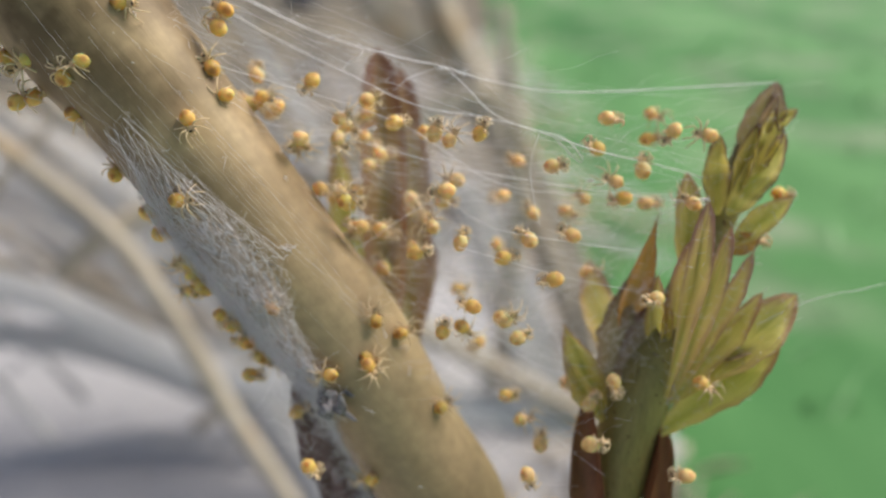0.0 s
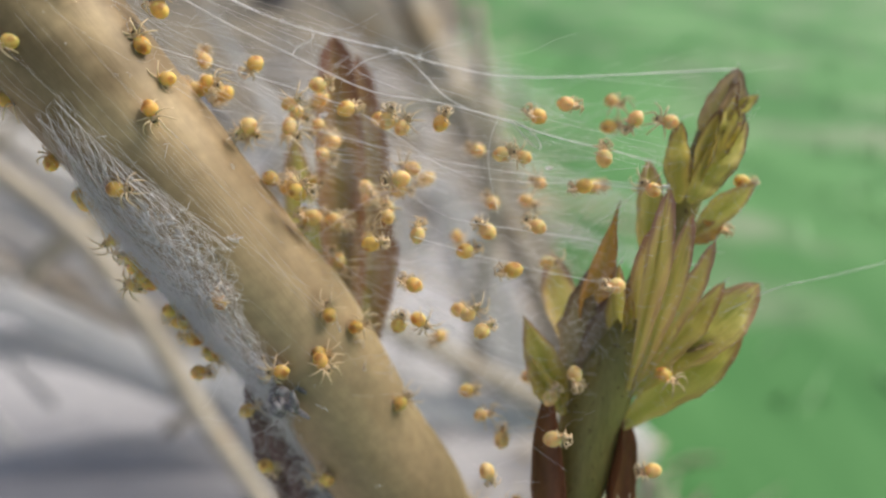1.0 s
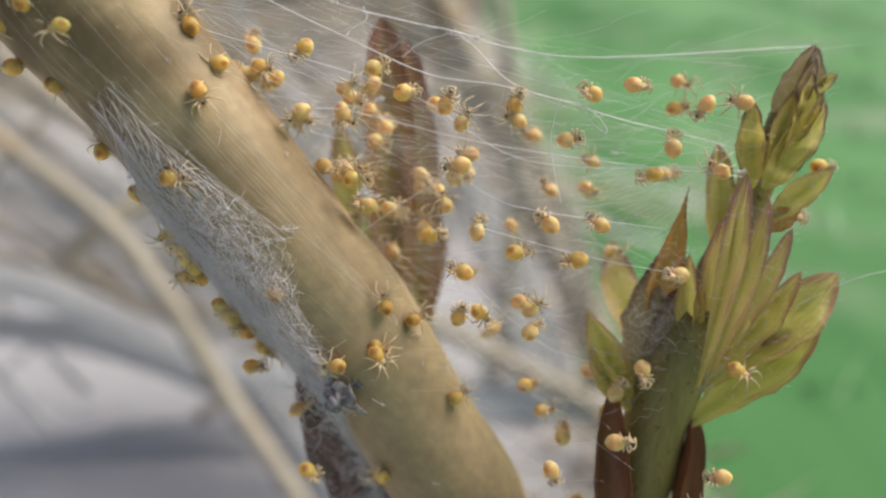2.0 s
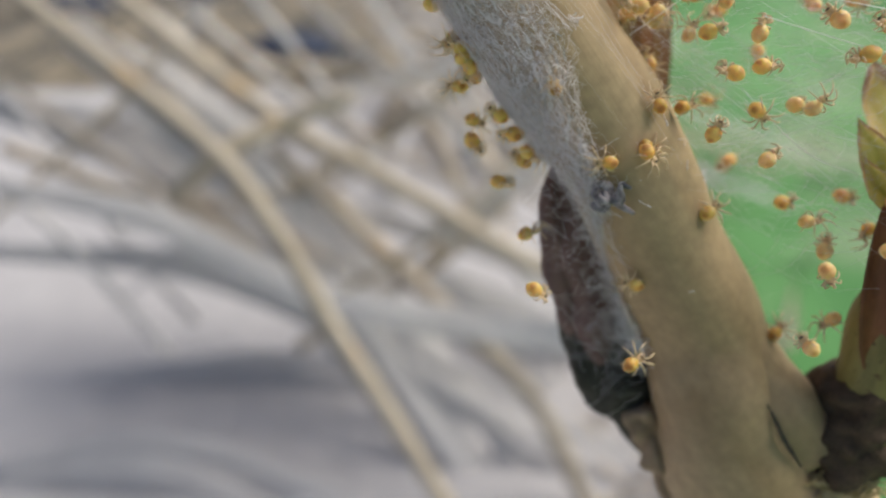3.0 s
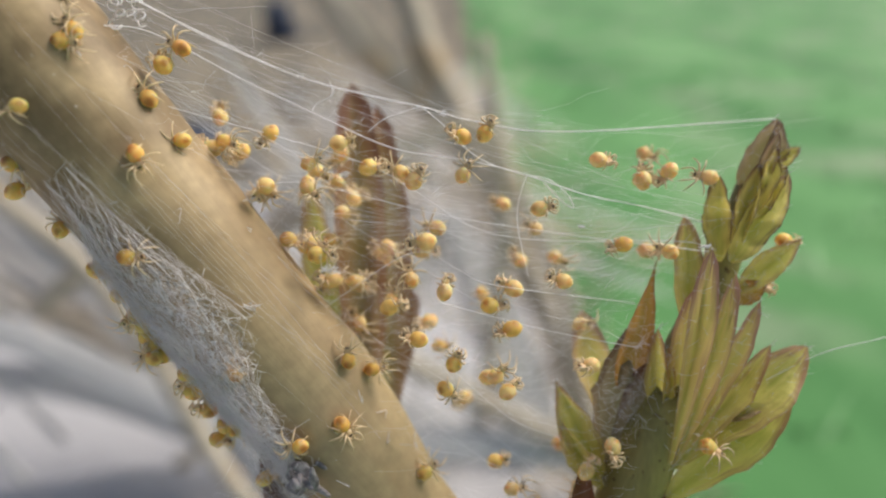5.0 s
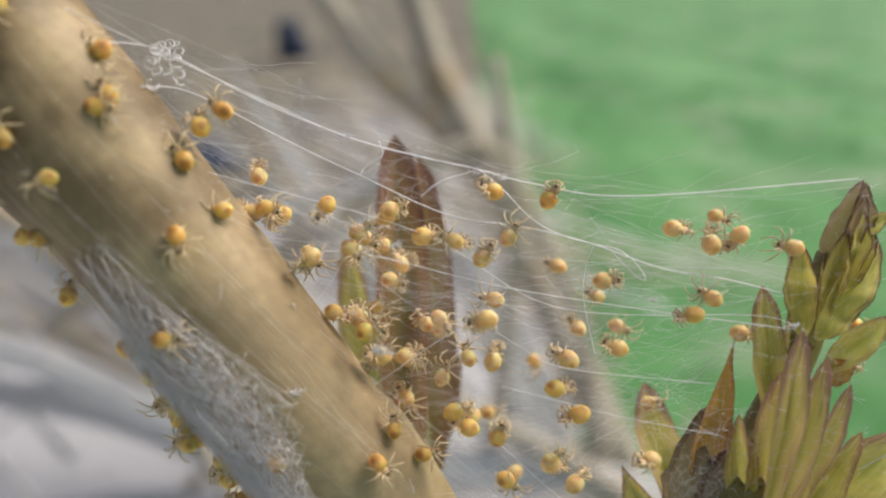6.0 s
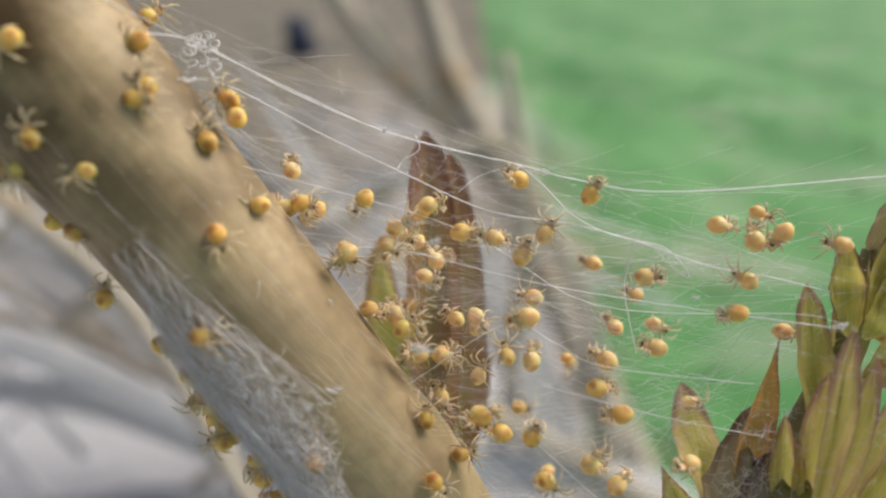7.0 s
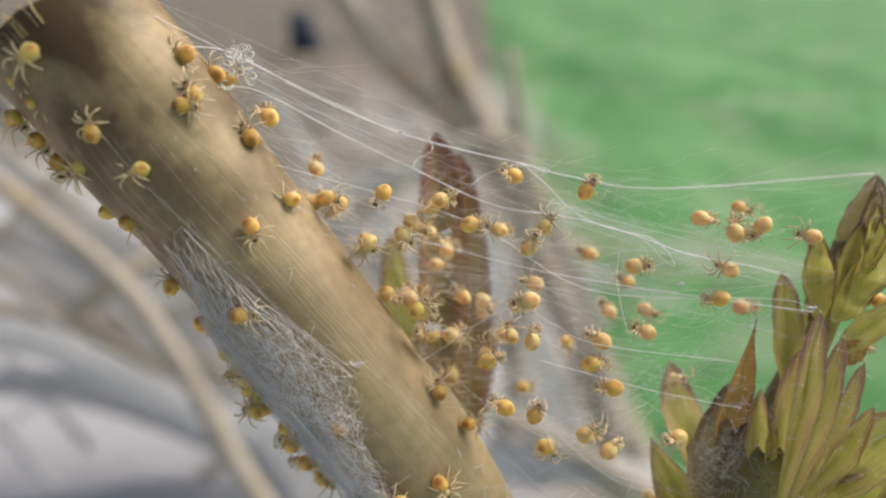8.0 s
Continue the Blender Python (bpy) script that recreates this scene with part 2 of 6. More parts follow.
BLADE = surface("grass_blade", (0.15, 0.38, 0.13), (0.3, 0.5, 0.24), 30, rough=0.55, bump=0.2, contrast=0.5)
THATCH = surface("dead_grass", (0.09, 0.078, 0.06), (0.34, 0.285, 0.205), 2.6, rough=0.85, bump=0.3, contrast=0.25, stretch=(2.2, 0.8, 1), speck=(0.05, 0.058, 0.068), cut_at=(0.52, 0.64))
STONE = surface("dark_stone", (0.012, 0.02, 0.045), (0.045, 0.06, 0.1), 20, rough=0.7, bump=0.4)
THREAD = silk("silk_thread", 1.0)
FINE = silk("fine_silk", 1.0)
MATTED = silk("matted_silk", 1.0)
FILM = silk("silk_film", 0.9, 9.0)
HAZE = silk("silk_haze", 0.15, 4.0)
ABDOMEN = [flesh("amber_abdomen", (0.88, 0.58, 0.18), (0.5, 0.26, 0.08), 0.00026), flesh("orange_abdomen", (0.9, 0.63, 0.29), (0.64, 0.38, 0.15), 0.00026), flesh("olive_abdomen", (0.8, 0.49, 0.14), (0.4, 0.2, 0.06), 0.00036)]
HEAD = surface("tan_head", (0.62, 0.4, 0.19), (0.9, 0.68, 0.42), 4000, rough=0.4, bump=0.1)
LIMB = surface("pale_leg", (0.66, 0.48, 0.27), (0.88, 0.7, 0.46), 3000, rough=0.45, bump=0.05)
LIMB_DARK = surface("dark_leg", (0.07, 0.045, 0.025), (0.2, 0.13, 0.07), 3000, rough=0.45, bump=0.05)

WATER = bpy.data.materials.new("water")
WATER.use_nodes = True
WATER.node_tree.nodes["Principled BSDF"].inputs["Transmission Weight"].default_value = 1.0
WATER.node_tree.nodes["Principled BSDF"].inputs["Roughness"].default_value = 0.02
WATER.node_tree.nodes["Principled BSDF"].inputs["IOR"].default_value = 1.33

# ---- builders ----
LOCAL = PLACE @ Matrix.Diagonal((UNIT, UNIT, UNIT, 1))
AT = {}
rng = random.Random(7)


def thing(name, base, label, category, group="", kind="", along=None):
    """An Empty at a place of the plan, that parents the parts of one thing; its z runs along a way of the plan, if given."""
    ob = new(name)
    ob.empty_display_size = 0.002
    ob.location = LOCAL @ Vector(base)
    if along is not None:
        ob.rotation_euler = (PLACE.to_3x3() @ Vector(along)).to_track_quat("Z", "Y").to_euler()
    AT[ob.name] = Matrix.Translation(ob.location) @ ob.rotation_euler.to_matrix().to_4x4()
    return tagged(ob, label, category, group, kind)


def mesh_of(bm, name, material, smooth=True):
    me = bpy.data.meshes.new(name)
    bmesh.ops.recalc_face_normals(bm, faces=bm.faces)
    bm.to_mesh(me)
    bm.free()
    me.materials.append(material)
    me.polygons.foreach_set("use_smooth", [smooth] * len(me.polygons))
    return me


def part(name, bm, material, parent=None, label=""):
    """One mesh object, from a bmesh in plan units, under a thing (or on its own)."""
    m = LOCAL if parent is None else AT[parent.name].inverted() @ LOCAL
    bm.transform(m)
    ob = new(name, mesh_of(bm, name, material))
    if parent is not None:
        ob.parent = parent
        AT[ob.name] = AT[parent.name]
    return tagged(ob, label)


def smooth_path(points, steps):
    """A curve through points (Catmull-Rom)."""
    p = [Vector(a) for a in points]
    p = [2 * p[0] - p[1]] + p + [2 * p[-1] - p[-2]]
    out = []
    for i in range(1, len(p) - 2):
        for k in range(steps):
            t = k / steps
            out.append(0.5 * (2 * p[i] + (p[i + 1] - p[i - 1]) * t + (2 * p[i - 1] - 5 * p[i] + 4 * p[i + 1] - p[i + 2]) * t * t + (3 * p[i] - p[i - 1] - 3 * p[i + 1] + p[i + 2]) * t ** 3))
    out.append(p[-2])
    return out


def tube(bm, points, radii, seg=10, steps=6, wobble=0.0, freq=20.0, flat=1.0, side=None):
    """A tube along a smooth curve; flat < 1 squeezes it across side."""
    path = smooth_path(points, steps)
    n = len(path)
    last = None
    up = Vector(side) if side else Vector((0.31, -0.9, 0.2))
    rings = []
    for i, c in enumerate(path):
        d = (path[min(i + 1, n - 1)] - path[max(i - 1, 0)]).normalized()
        a = (up - d * up.dot(d)).normalized()
        up = a if side is None else up
        b = d.cross(a)
        s = i / (n - 1) * (len(radii) - 1)
        k = min(int(s), len(radii) - 2)
        e = s - k
        e = e * e * (3 - 2 * e)
        r = radii[k] * (1 - e) + radii[k + 1] * e
        ring = []
        for j in range(seg):
            w = 2 * math.pi * j / seg
            q = c + (a * math.cos(w) * flat + b * math.sin(w)) * r
            if wobble:
                q += (q - c) * wobble * noise.noise(q * freq)
            ring.append(bm.verts.new(q))
        rings.append(ring)
    for r0, r1 in zip(rings, rings[1:]):
        for j in range(seg):
            bm.faces.new((r0[j], r0[(j + 1) % seg], r1[(j + 1) % seg], r1[j]))
    bm.faces.new(rings[0])
    bm.faces.new(rings[-1][::-1])
    return rings


def blob(bm, centre, radii, turn=None, rough=0.0, freq=8.0, detail=(16, 10)):
    """An ellipsoid, uneven where rough > 0."""
    m = Matrix.Translation(centre) @ (turn.to_4x4() if turn else Matrix()) @ Matrix.Diagonal((*radii, 1))
    made = bmesh.ops.create_uvsphere(bm, u_segments=detail[0], v_segments=detail[1], radius=1, matrix=m)
    if rough:
        c = Vector(centre)
        for v in made["verts"]:
            v.co += (v.co - c) * rough * noise.noise(v.co * freq + Vector((3, 1, 7)))


def leaf(bm, base, tip, width, face=(0, -1, 0), bow=0.1, fold=0.25, belly=0.45, twist=0.0, sharp=0.9, curl=0.0, wave=0.0, thick=0.004, seed=1, along=16, over=6):
    """A leaf with a rib, from base to tip; face: the way its upper side looks; bow bends it, fold closes it along the rib, curl rolls its sides in."""
    uv = bm.loops.layers.uv.verify()
    base, tip = Vector(base), Vector(tip)
    d = tip - base
    length = d.length
    n0 = Vector(face)
    n0 = (n0 - d * n0.dot(d) / d.length_squared).normalized()
    s0 = d.normalized().cross(n0)
    grids = []
    for layer in ((0, 1) if thick > 0.006 else (1,)):
        grid = []
        for i in range(along + 1):
            s = i / along
            turn = Matrix.Rotation(twist * s, 3, d.normalized())
            nn, ss = turn @ n0, turn @ s0
            c = base + d * s + nn * (bow * length * math.sin(math.pi * s) + 0.5 * bow * length * s * s)
            w = (1 + 0.3 * wave * noise.noise(Vector((s * 9, seed * 5.1, 0)))) * width / 2 * max(0.02, math.sin(math.pi * min(1, s ** (math.log(0.5) / math.log(belly)))) ** sharp * (1 if s > 0.02 else 0.4) + 0.16 * (1 - s) ** 3)
            row = []
            for j in range(over + 1):
                v = 2 * j / over - 1
                ang = curl * v
                sx = math.sin(ang) / curl if curl else v
                sz = (1 - math.cos(ang)) / curl if curl else 0
                q = c + ss * (w * sx) + nn * (abs(v) * fold * w + sz * w + wave * w * noise.noise(Vector((s * 5, v * 1.5, seed * 3.7))))
                q += nn * (thick * (0.35 + 0.65 * (1 - abs(v))) * (1 if layer else -1) * 0.5 * (1 - 0.7 * s))
                row.append(bm.verts.new(q))
            grid.append(row)
        grids.append(grid)

    def face_of(vs, uvs):
        f = bm.faces.new(vs)
        for loop, c in zip(f.loops, uvs):
            loop[uv].uv = c

    for k, g in zip((0, 1)[-len(grids):], grids):
        for i in range(along):
            for j in range(over):
                vs = (g[i][j], g[i][j + 1], g[i + 1][j + 1], g[i + 1][j])
                cs = [(j / over, i / along), ((j + 1) / over, i / along), ((j + 1) / over, (i + 1) / along), (j / over, (i + 1) / along)]
                face_of(vs if k else vs[::-1], cs if k else cs[::-1])
    if len(grids) == 1:
        return
    a, b = grids
    rim = [(i, 0) for i in range(along)] + [(along, j) for j in range(over)] + [(i, over) for i in range(along, 0, -1)] + [(0, j) for j in range(over, 0, -1)]
    for (i, j), (k, l) in zip(rim, rim[1:] + rim[:1]):
        face_of((a[i][j], a[k][l], b[k][l], b[i][j]), [(j / over, i / along), (l / over, k / along), (l / over, k / along), (j / over, i / along)])


def hairs(name, spots, length, radius, material, parent=None, label="", seed=3):
    """Fine hairs on given roots: (place, way)."""
    r = random.Random(seed)
    bm = bmesh.new()
    for p, way in spots:
        p, way = Vector(p), Vector(way).normalized()
        end = p + (way + Vector((r.uniform(-0.5, 0.5), r.uniform(-0.5, 0.5), r.uniform(-0.3, 0.5)))) * length * r.uniform(0.5, 1.2)
        strand(bm, [p, (p + end) / 2 + way * length * 0.1, end], radius)
    return part(name, bm, material, parent, label)


def strand(bm, points, radius, seg=3):
    """A thread: a thin prism along points."""
    rings = []
    n = len(points)
    for i, c in enumerate(points):
        d = (points[min(i + 1, n - 1)] - points[max(i - 1, 0)]).normalized()
        a = d.cross(Vector((0.2, 0.9, 0.35))).normalized()
        b = d.cross(a)
        rings.append([bm.verts.new(c + (a * math.cos(2.0944 * j) + b * math.sin(2.0944 * j)) * radius) for j in range(seg)])
    for r0, r1 in zip(rings, rings[1:]):
        for j in range(seg):
            bm.faces.new((r0[j], r0[(j + 1) % seg], r1[(j + 1) % seg], r1[j]))


def sag(a, b, drop, steps=8, wild=0.0, r=rng):
    """Points of a thread from a to b that hangs through by drop."""
    a, b = Vector(a), Vector(b)
    return [a.lerp(b, i / steps) + Vector((0, 0, -drop)) * (4 * (i / steps) * (1 - i / steps)) + (Vector((r.uniform(-1, 1), r.uniform(-1, 1), r.uniform(-1, 1))) * wild if 0 < i < steps else Vector()) for i in range(steps + 1)]


# ---- ground ----
def ground():
    bm = bmesh.new()
    bmesh.ops.create_grid(bm, x_segments=60, y_segments=60, size=1.0)
    for v in bm.verts:
        v.co.x, v.co.y = (40 * math.copysign(abs(c) ** 3, c) for c in v.co.xy)
        v.co.z = -0.004 + 0.003 * noise.noise(v.co * 6)
    ob = new("ground", mesh_of(bm, "ground", LAWN))
    tagged(ob, "short bright green lawn stretching away out of focus", "lawn", kind="structure")
    # grey stone beside the lawn, under the dry stalks
    bm = bmesh.new()
    bmesh.ops.create_cube(bm, size=1, matrix=Matrix.Translation((0.108, 0, -0.004)) @ Matrix.Rotation(radians(-2.6), 4, "Z") @ Matrix.Translation((-20, -0.85, 0)) @ Matrix.Diagonal((40.0, 4.3, 0.03, 1)))
    bmesh.ops.bevel(bm, geom=bm.edges[:], offset=0.006, segments=2, affect="EDGES")
    ob = new("pavement", mesh_of(bm, "pavement", LILAC, False))
    tagged(ob, "weathered lilac-grey stone slab beside the lawn", "paving", kind="structure")
    # a bed of dead grass behind it
    bm = bmesh.new()
    bmesh.ops.create_grid(bm, x_segments=80, y_segments=80, size=1.0)
    for v in bm.verts:
        x, y = -20 + 20 * (1 - 2 * (0.5 - v.co.x / 2) ** 2), 1.28 + 70 * (0.5 + v.co.y / 2) ** 3
        x += (0.5 + v.co.x / 2) ** 8 * (0.12 * noise.noise(Vector((y * 2.2, 3.0, 0))) + 0.07 * noise.noise(Vector((y * 9, 8.0, 0))) - 0.05)
        v.co = Vector((x, y, 0.012 * noise.noise(Vector((x * 7, y * 7, 0)))))
    bm.transform(Matrix.Translation((0.108, 0, 0.004)) @ Matrix.Rotation(radians(-2.6), 4, "Z"))
    ob = new("dead_grass_bed", mesh_of(bm, "dead_grass_bed", THATCH))
    tagged(ob, "flattened brown dead grass beyond the slab, out of focus", "dead grass", kind="structure")


ground()

# ---- the dead twig ----
TOP, FOOT = Vector((-0.5849, 0.9389, 0.4500)), Vector((0.2885, 1.3076, -0.7500))


def on_stem(k):
    """A place on the twig's axis, which bends a little below its middle."""
    return TOP.lerp(FOOT, k) + Vector((-0.235 * max(0.0, k - 0.5), 0, 0))


def twig():
    ob = thing("dead_twig", on_stem(1.0), "tan dead woody stem, cut off at the top, wrapped in silk", "twig", along=TOP - FOOT)
    end = Vector((0.190, 1.330, -0.866))
    low = end + Vector((0.03, 0.12, -0.9))
    floor_ = LOCAL.inverted() @ Vector(((LOCAL @ low).x, (LOCAL @ low).y + 0.01, -0.004))
    bm = bmesh.new()
    path = [on_stem(K0) + Vector((-0.008, 0, -0.006)), on_stem(0.1) + Vector((-0.005, 0, -0.003))] + [on_stem(k) for k in (0.25, 0.4, 0.5, 0.58, 0.66, 0.75)] + [(0.041, 1.225, -0.557), (0.082, 1.265, -0.666), (0.136, 1.300, -0.769), end, low] + [low.lerp(floor_, s) for s in (0.06, 0.2, 0.5, 1.0)]
    radii = [0.114, 0.11, 0.102, 0.096, 0.095, 0.095, 0.096, 0.098, 0.108, 0.13, 0.152, 0.165, 0.165, 0.15, 0.15, 0.15, 0.15]
    rings = tube(bm, path, radii, seg=40, steps=7, wobble=0.05, freq=9)
    r = random.Random(5)
    axis = (TOP - FOOT).normalized()
    for v in rings[0]:
        v.co += axis * r.uniform(-0.012, 0.016)
    part("stem", bm, WOOD, ob)
    bm = bmesh.new()
    tube(bm, [(0.012, 1.210, -0.40), (0.062, 1.210, -0.500), (0.118, 1.212, -0.575), (0.190, 1.225, -0.640)], [0.055, 0.074, 0.078, 0.066], seg=26, steps=7, wobble=0.06, freq=12)
    part("branch_stub", bm, WOOD, ob, "tan stub of wood running into the side shoot")
    bm = bmesh.new()
    tube(bm, [(0.165, 1.225, -0.700), (0.212, 1.205, -0.716), (0.268, 1.210, -0.712)], [0.04, 0.045, 0.02], seg=16, steps=8, wobble=0.6, freq=45)
    for i in range(70):
        c = Vector((r.uniform(0.15, 0.27), 1.17 + r.uniform(0, 0.02), r.uniform(-0.735, -0.675)))
        strand(bm, [c, c + Vector((0.02, -0.012, r.uniform(-0.008, 0.012))), c + Vector((r.uniform(0.03, 0.06), -0.008, r.uniform(-0.02, 0.03)))], r.uniform(0.001, 0.0026))
    part("torn_wood", bm, RIM, ob, "frayed tan fibres below the side shoot")
    bm = bmesh.new()
    tube(bm, [(-0.082, 1.250, -0.596), (-0.049, 1.260, -0.679), (-0.011, 1.270, -0.763), (0.030, 1.300, -0.848), (0.050, 1.320, -0.954)], [0.03, 0.028, 0.024, 0.026, 0.02], seg=16, steps=10, wobble=0.9, freq=35)
    part("bark_crust", bm, CRUST, ob, "flaking brown bark edge")
    bm = bmesh.new()
    tube(bm, [(0.093, 1.130, -0.551), (0.108, 1.128, -0.581), (0.124, 1.130, -0.612), (0.154, 1.150, -0.654)], [0.001, 0.003, 0.004, 0.002], seg=8, steps=6, wobble=0.5, freq=60)
    part("crack", bm, SCAR, ob, "dark split in the wood")
    bm = bmesh.new()
    a = axis.cross(Vector((0, -1, 0))).normalized()
    b = axis.cross(a)
    end_ = on_stem(K0) + Vector((-0.008, 0, -0.006))
    for w in (0.02 * i for i in range(315)):
        c = end_ + (a * math.cos(w) + b * math.sin(w)) * r.uniform(0.1, 0.114)
        strand(bm, [c - axis * 0.012, c + axis * 0.004, c + axis * r.uniform(0.006, 0.022) + a * r.uniform(-0.004, 0.004)], r.uniform(0.0006, 0.0016))
    part("broken_rim", bm, RIM, ob, "frayed yellow-brown fibres round the cut")
    bm = bmesh.new()
    blob(bm, end_ - axis * 0.006, (0.101, 0.101, 0.02), axis.to_track_quat("Z", "Y").to_matrix(), 0.35, 60, (40, 24))
    part("pith", bm, PITH, ob, "pale spongy pith")
    return ob


K0 = 0.016
TWIG = twig()


def side_bud():
    """The dry bud that lies along the twig, with the black scar below it."""
    ob = thing("dry_bud", (-0.111, 1.250, -0.576), "dried red-brown bud pressed along the twig, webbed with silk", "bud")
    bm = bmesh.new()
    tube(bm, [(-0.200, 1.220, -0.093), (-0.210, 1.200, -0.222), (-0.188, 1.220, -0.332), (-0.156, 1.260, -0.426), (-0.129, 1.290, -0.515)], [0.01, 0.03, 0.043, 0.047, 0.045], seg=22, steps=8, wobble=0.3, freq=16)
    part("bud_scale", bm, BARK, ob, "cracked red-brown scale")
    bm = bmesh.new()
    tube(bm, [(-0.222, 1.200, -0.141), (-0.237, 1.190, -0.267), (-0.220, 1.230, -0.361), (-0.195, 1.270, -0.442), (-0.174, 1.290, -0.495)], [0.008, 0.022, 0.028, 0.026, 0.012], seg=14, steps=6, wobble=0.35, freq=20)
    part("outer_scale", bm, BARK, ob)
    bm = bmesh.new()
    tube(bm, [(-0.194, 1.290, -0.445), (-0.143, 1.300, -0.512), (-0.112, 1.300, -0.573), (-0.081, 1.300, -0.629), (-0.039, 1.330, -0.722)], [0.035, 0.066, 0.068, 0.045, 0.015], seg=24, steps=8, wobble=0.4, freq=22)
    part("scar", bm, SCAR, ob, "black rough scar at the bud's foot")
    r = random.Random(61)
    husk = part("husk", husk_core(), HUSK, ob, "shrivelled grey husk caught in the silk")
    for i in range(12):
        bm = bmesh.new()
        turn = Euler((r.uniform(-0.6, 0.6), r.uniform(-1.4, 1.4), r.uniform(-0.6, 0.6))).to_matrix()
        blob(bm, HUSK_AT + Vector((r.gauss(0, 0.013), r.gauss(0, 0.006), r.gauss(0, 0.015))), (r.uniform(0.004, 0.008), 0.0035, r.uniform(0.01, 0.02)), turn, 0.8, 70, (12, 8))
        part("flake", bm, HUSK, husk)


HUSK_AT = Vector((-0.164, 1.036, -0.232))


def husk_core():
    bm = bmesh.new()
    blob(bm, HUSK_AT + Vector((0, 0.006, 0)), (0.011, 0.006, 0.014), None, 0.8, 70, (14, 10))
    return bm


side_bud()


# ---- the living shoot ----
def shoot():
    ob = thing("leafy_shoot", (0.249, 1.220, -0.656), "young side shoot with yellow-green withering leaves browned at the tips", "shoot")
    bm = bmesh.new()
    tube(bm, [(0.228, 1.280, -0.747), (0.253, 1.220, -0.651), (0.262, 1.180, -0.532), (0.260, 1.140, -0.420), (0.276, 1.120, -0.373), (0.298, 1.100, -0.265), (0.325, 1.070, -0.178), (0.374, 1.090, -0.080), (0.431, 1.100, 0.029), (0.476, 1.090, 0.161)], [0.06, 0.06, 0.053, 0.048, 0.046, 0.047, 0.040, 0.030, 0.024, 0.018], seg=24, steps=7, wobble=0.12, freq=12)
    part("stalk", bm, GREEN_STEM, ob)
    bm = bmesh.new()
    tube(bm, [(0.178, 1.220, -0.560), (0.205, 1.215, -0.630), (0.242, 1.195, -0.650), (0.296, 1.195, -0.632), (0.336, 1.215, -0.600)], [0.04, 0.052, 0.052, 0.042, 0.015], seg=26, steps=10, wobble=0.35, freq=30)
    blob(bm, (0.222, 1.215, -0.565), (0.058, 0.056, 0.07), None, 0.4, 22)
    tube(bm, [(0.236, 1.225, -0.640), (0.252, 1.200, -0.592), (0.260, 1.180, -0.545), (0.263, 1.168, -0.495)], [0.072, 0.07, 0.063, 0.045], seg=28, steps=10, wobble=0.35, freq=38)
    part("node_collar", bm, COLLAR, ob, "dark shrivelled collar where the shoot leaves the twig")
    bm = bmesh.new()
    leaf(bm, (0.249, 1.130, -0.498), (0.225, 1.070, -0.225), 0.072, (-0.5, -1, 0), 0.05, 0.1, 0.42, sharp=0.5, curl=1.3, wave=0.2, thick=0.012)
    part("sheath", bm, SHEATH, ob, "red-brown sheath scale")
    bm = bmesh.new()
    leaf(bm, (0.300, 1.140, -0.508), (0.337, 1.090, -0.268), 0.07, (0.7, -1, 0), 0.05, 0.1, 0.45, sharp=0.5, curl=1.3, wave=0.2, thick=0.012)
    part("sheath", bm, SHEATH, ob, "red-brown sheath scale")
    fuzz, made = [], []

    def grow(name, base, tip, width, face, bow, fold, curl, material, belly):
        bm = bmesh.new()
        leaf(bm, base, tip, width, face, bow, fold, belly, curl=curl, wave=0.6, sharp=1.5 if material is LEAF_ORANGE else 0.65 if name == "leaf" and belly >= 0.6 else 1.1 if name == "leaf" else 0.7, twist=rng.uniform(-0.3, 0.3), seed=len(made))
        r = random.Random(len(made))
        for v in r.sample(list(bm.verts), 70 if name == "leaf" else 110 if name == "curled_leaf" else 20):
            fuzz.append((v.co.copy(), Vector((r.uniform(-1, 1), -0.6, r.uniform(-0.3, 1)))))
        made.append(part(name, bm, material, ob))

    grow("leaf", (0.257, 1.100, -0.264), (0.192, 1.110, -0.118), 0.053, (-0.3, -1, 0.2), 0.06, 0.4, 0.3, LEAF, 0.5)
    grow("leaf", (0.254, 1.090, -0.271), (0.196, 1.100, -0.170), 0.037, (-0.5, -1, 0.2), 0.1, 0.4, 0.5, LEAF, 0.5)
    grow("leaf", (0.292, 1.150, -0.230), (0.254, 1.200, -0.019), 0.062, (0.1, -1, 0.2), -0.05, 0.15, 0, LEAF_BROWN, 0.62)
    grow("leaf", (0.276, 1.080, -0.125), (0.327, 1.054, 0.056), 0.055, (0.2, -1, 0), 0.03, 0.4, 0.7, LEAF_ORANGE, 0.3)
    grow("curled_leaf", (0.262, 1.105, -0.285), (0.306, 1.075, -0.030), 0.105, (-0.4, -1, 0.1), 0.06, 0.0, -1.0, LEAF_DARK, 0.52)
    grow("curled_leaf", (0.275, 1.085, -0.274), (0.312, 1.062, -0.085), 0.07, (0.2, -1, 0.3), 0.08, 0.0, -0.9, LEAF_DARK, 0.55)
    grow("leaf", (0.328, 1.080, -0.220), (0.319, 1.030, -0.038), 0.032, (-0.2, -1, 0), 0.02, 0.6, 0.2, LEAF, 0.6)
    grow("leaf", (0.331, 1.070, -0.223), (0.328, 1.025, -0.063), 0.023, (0.3, -1, 0), 0.02, 0.6, 0.2, LEAF, 0.6)
    grow("leaf", (0.340, 1.080, -0.229), (0.362, 1.005, 0.017), 0.039, (-0.2, -1, 0.1), 0.02, 0.5, 0.3, LEAF_BROWN, 0.66)
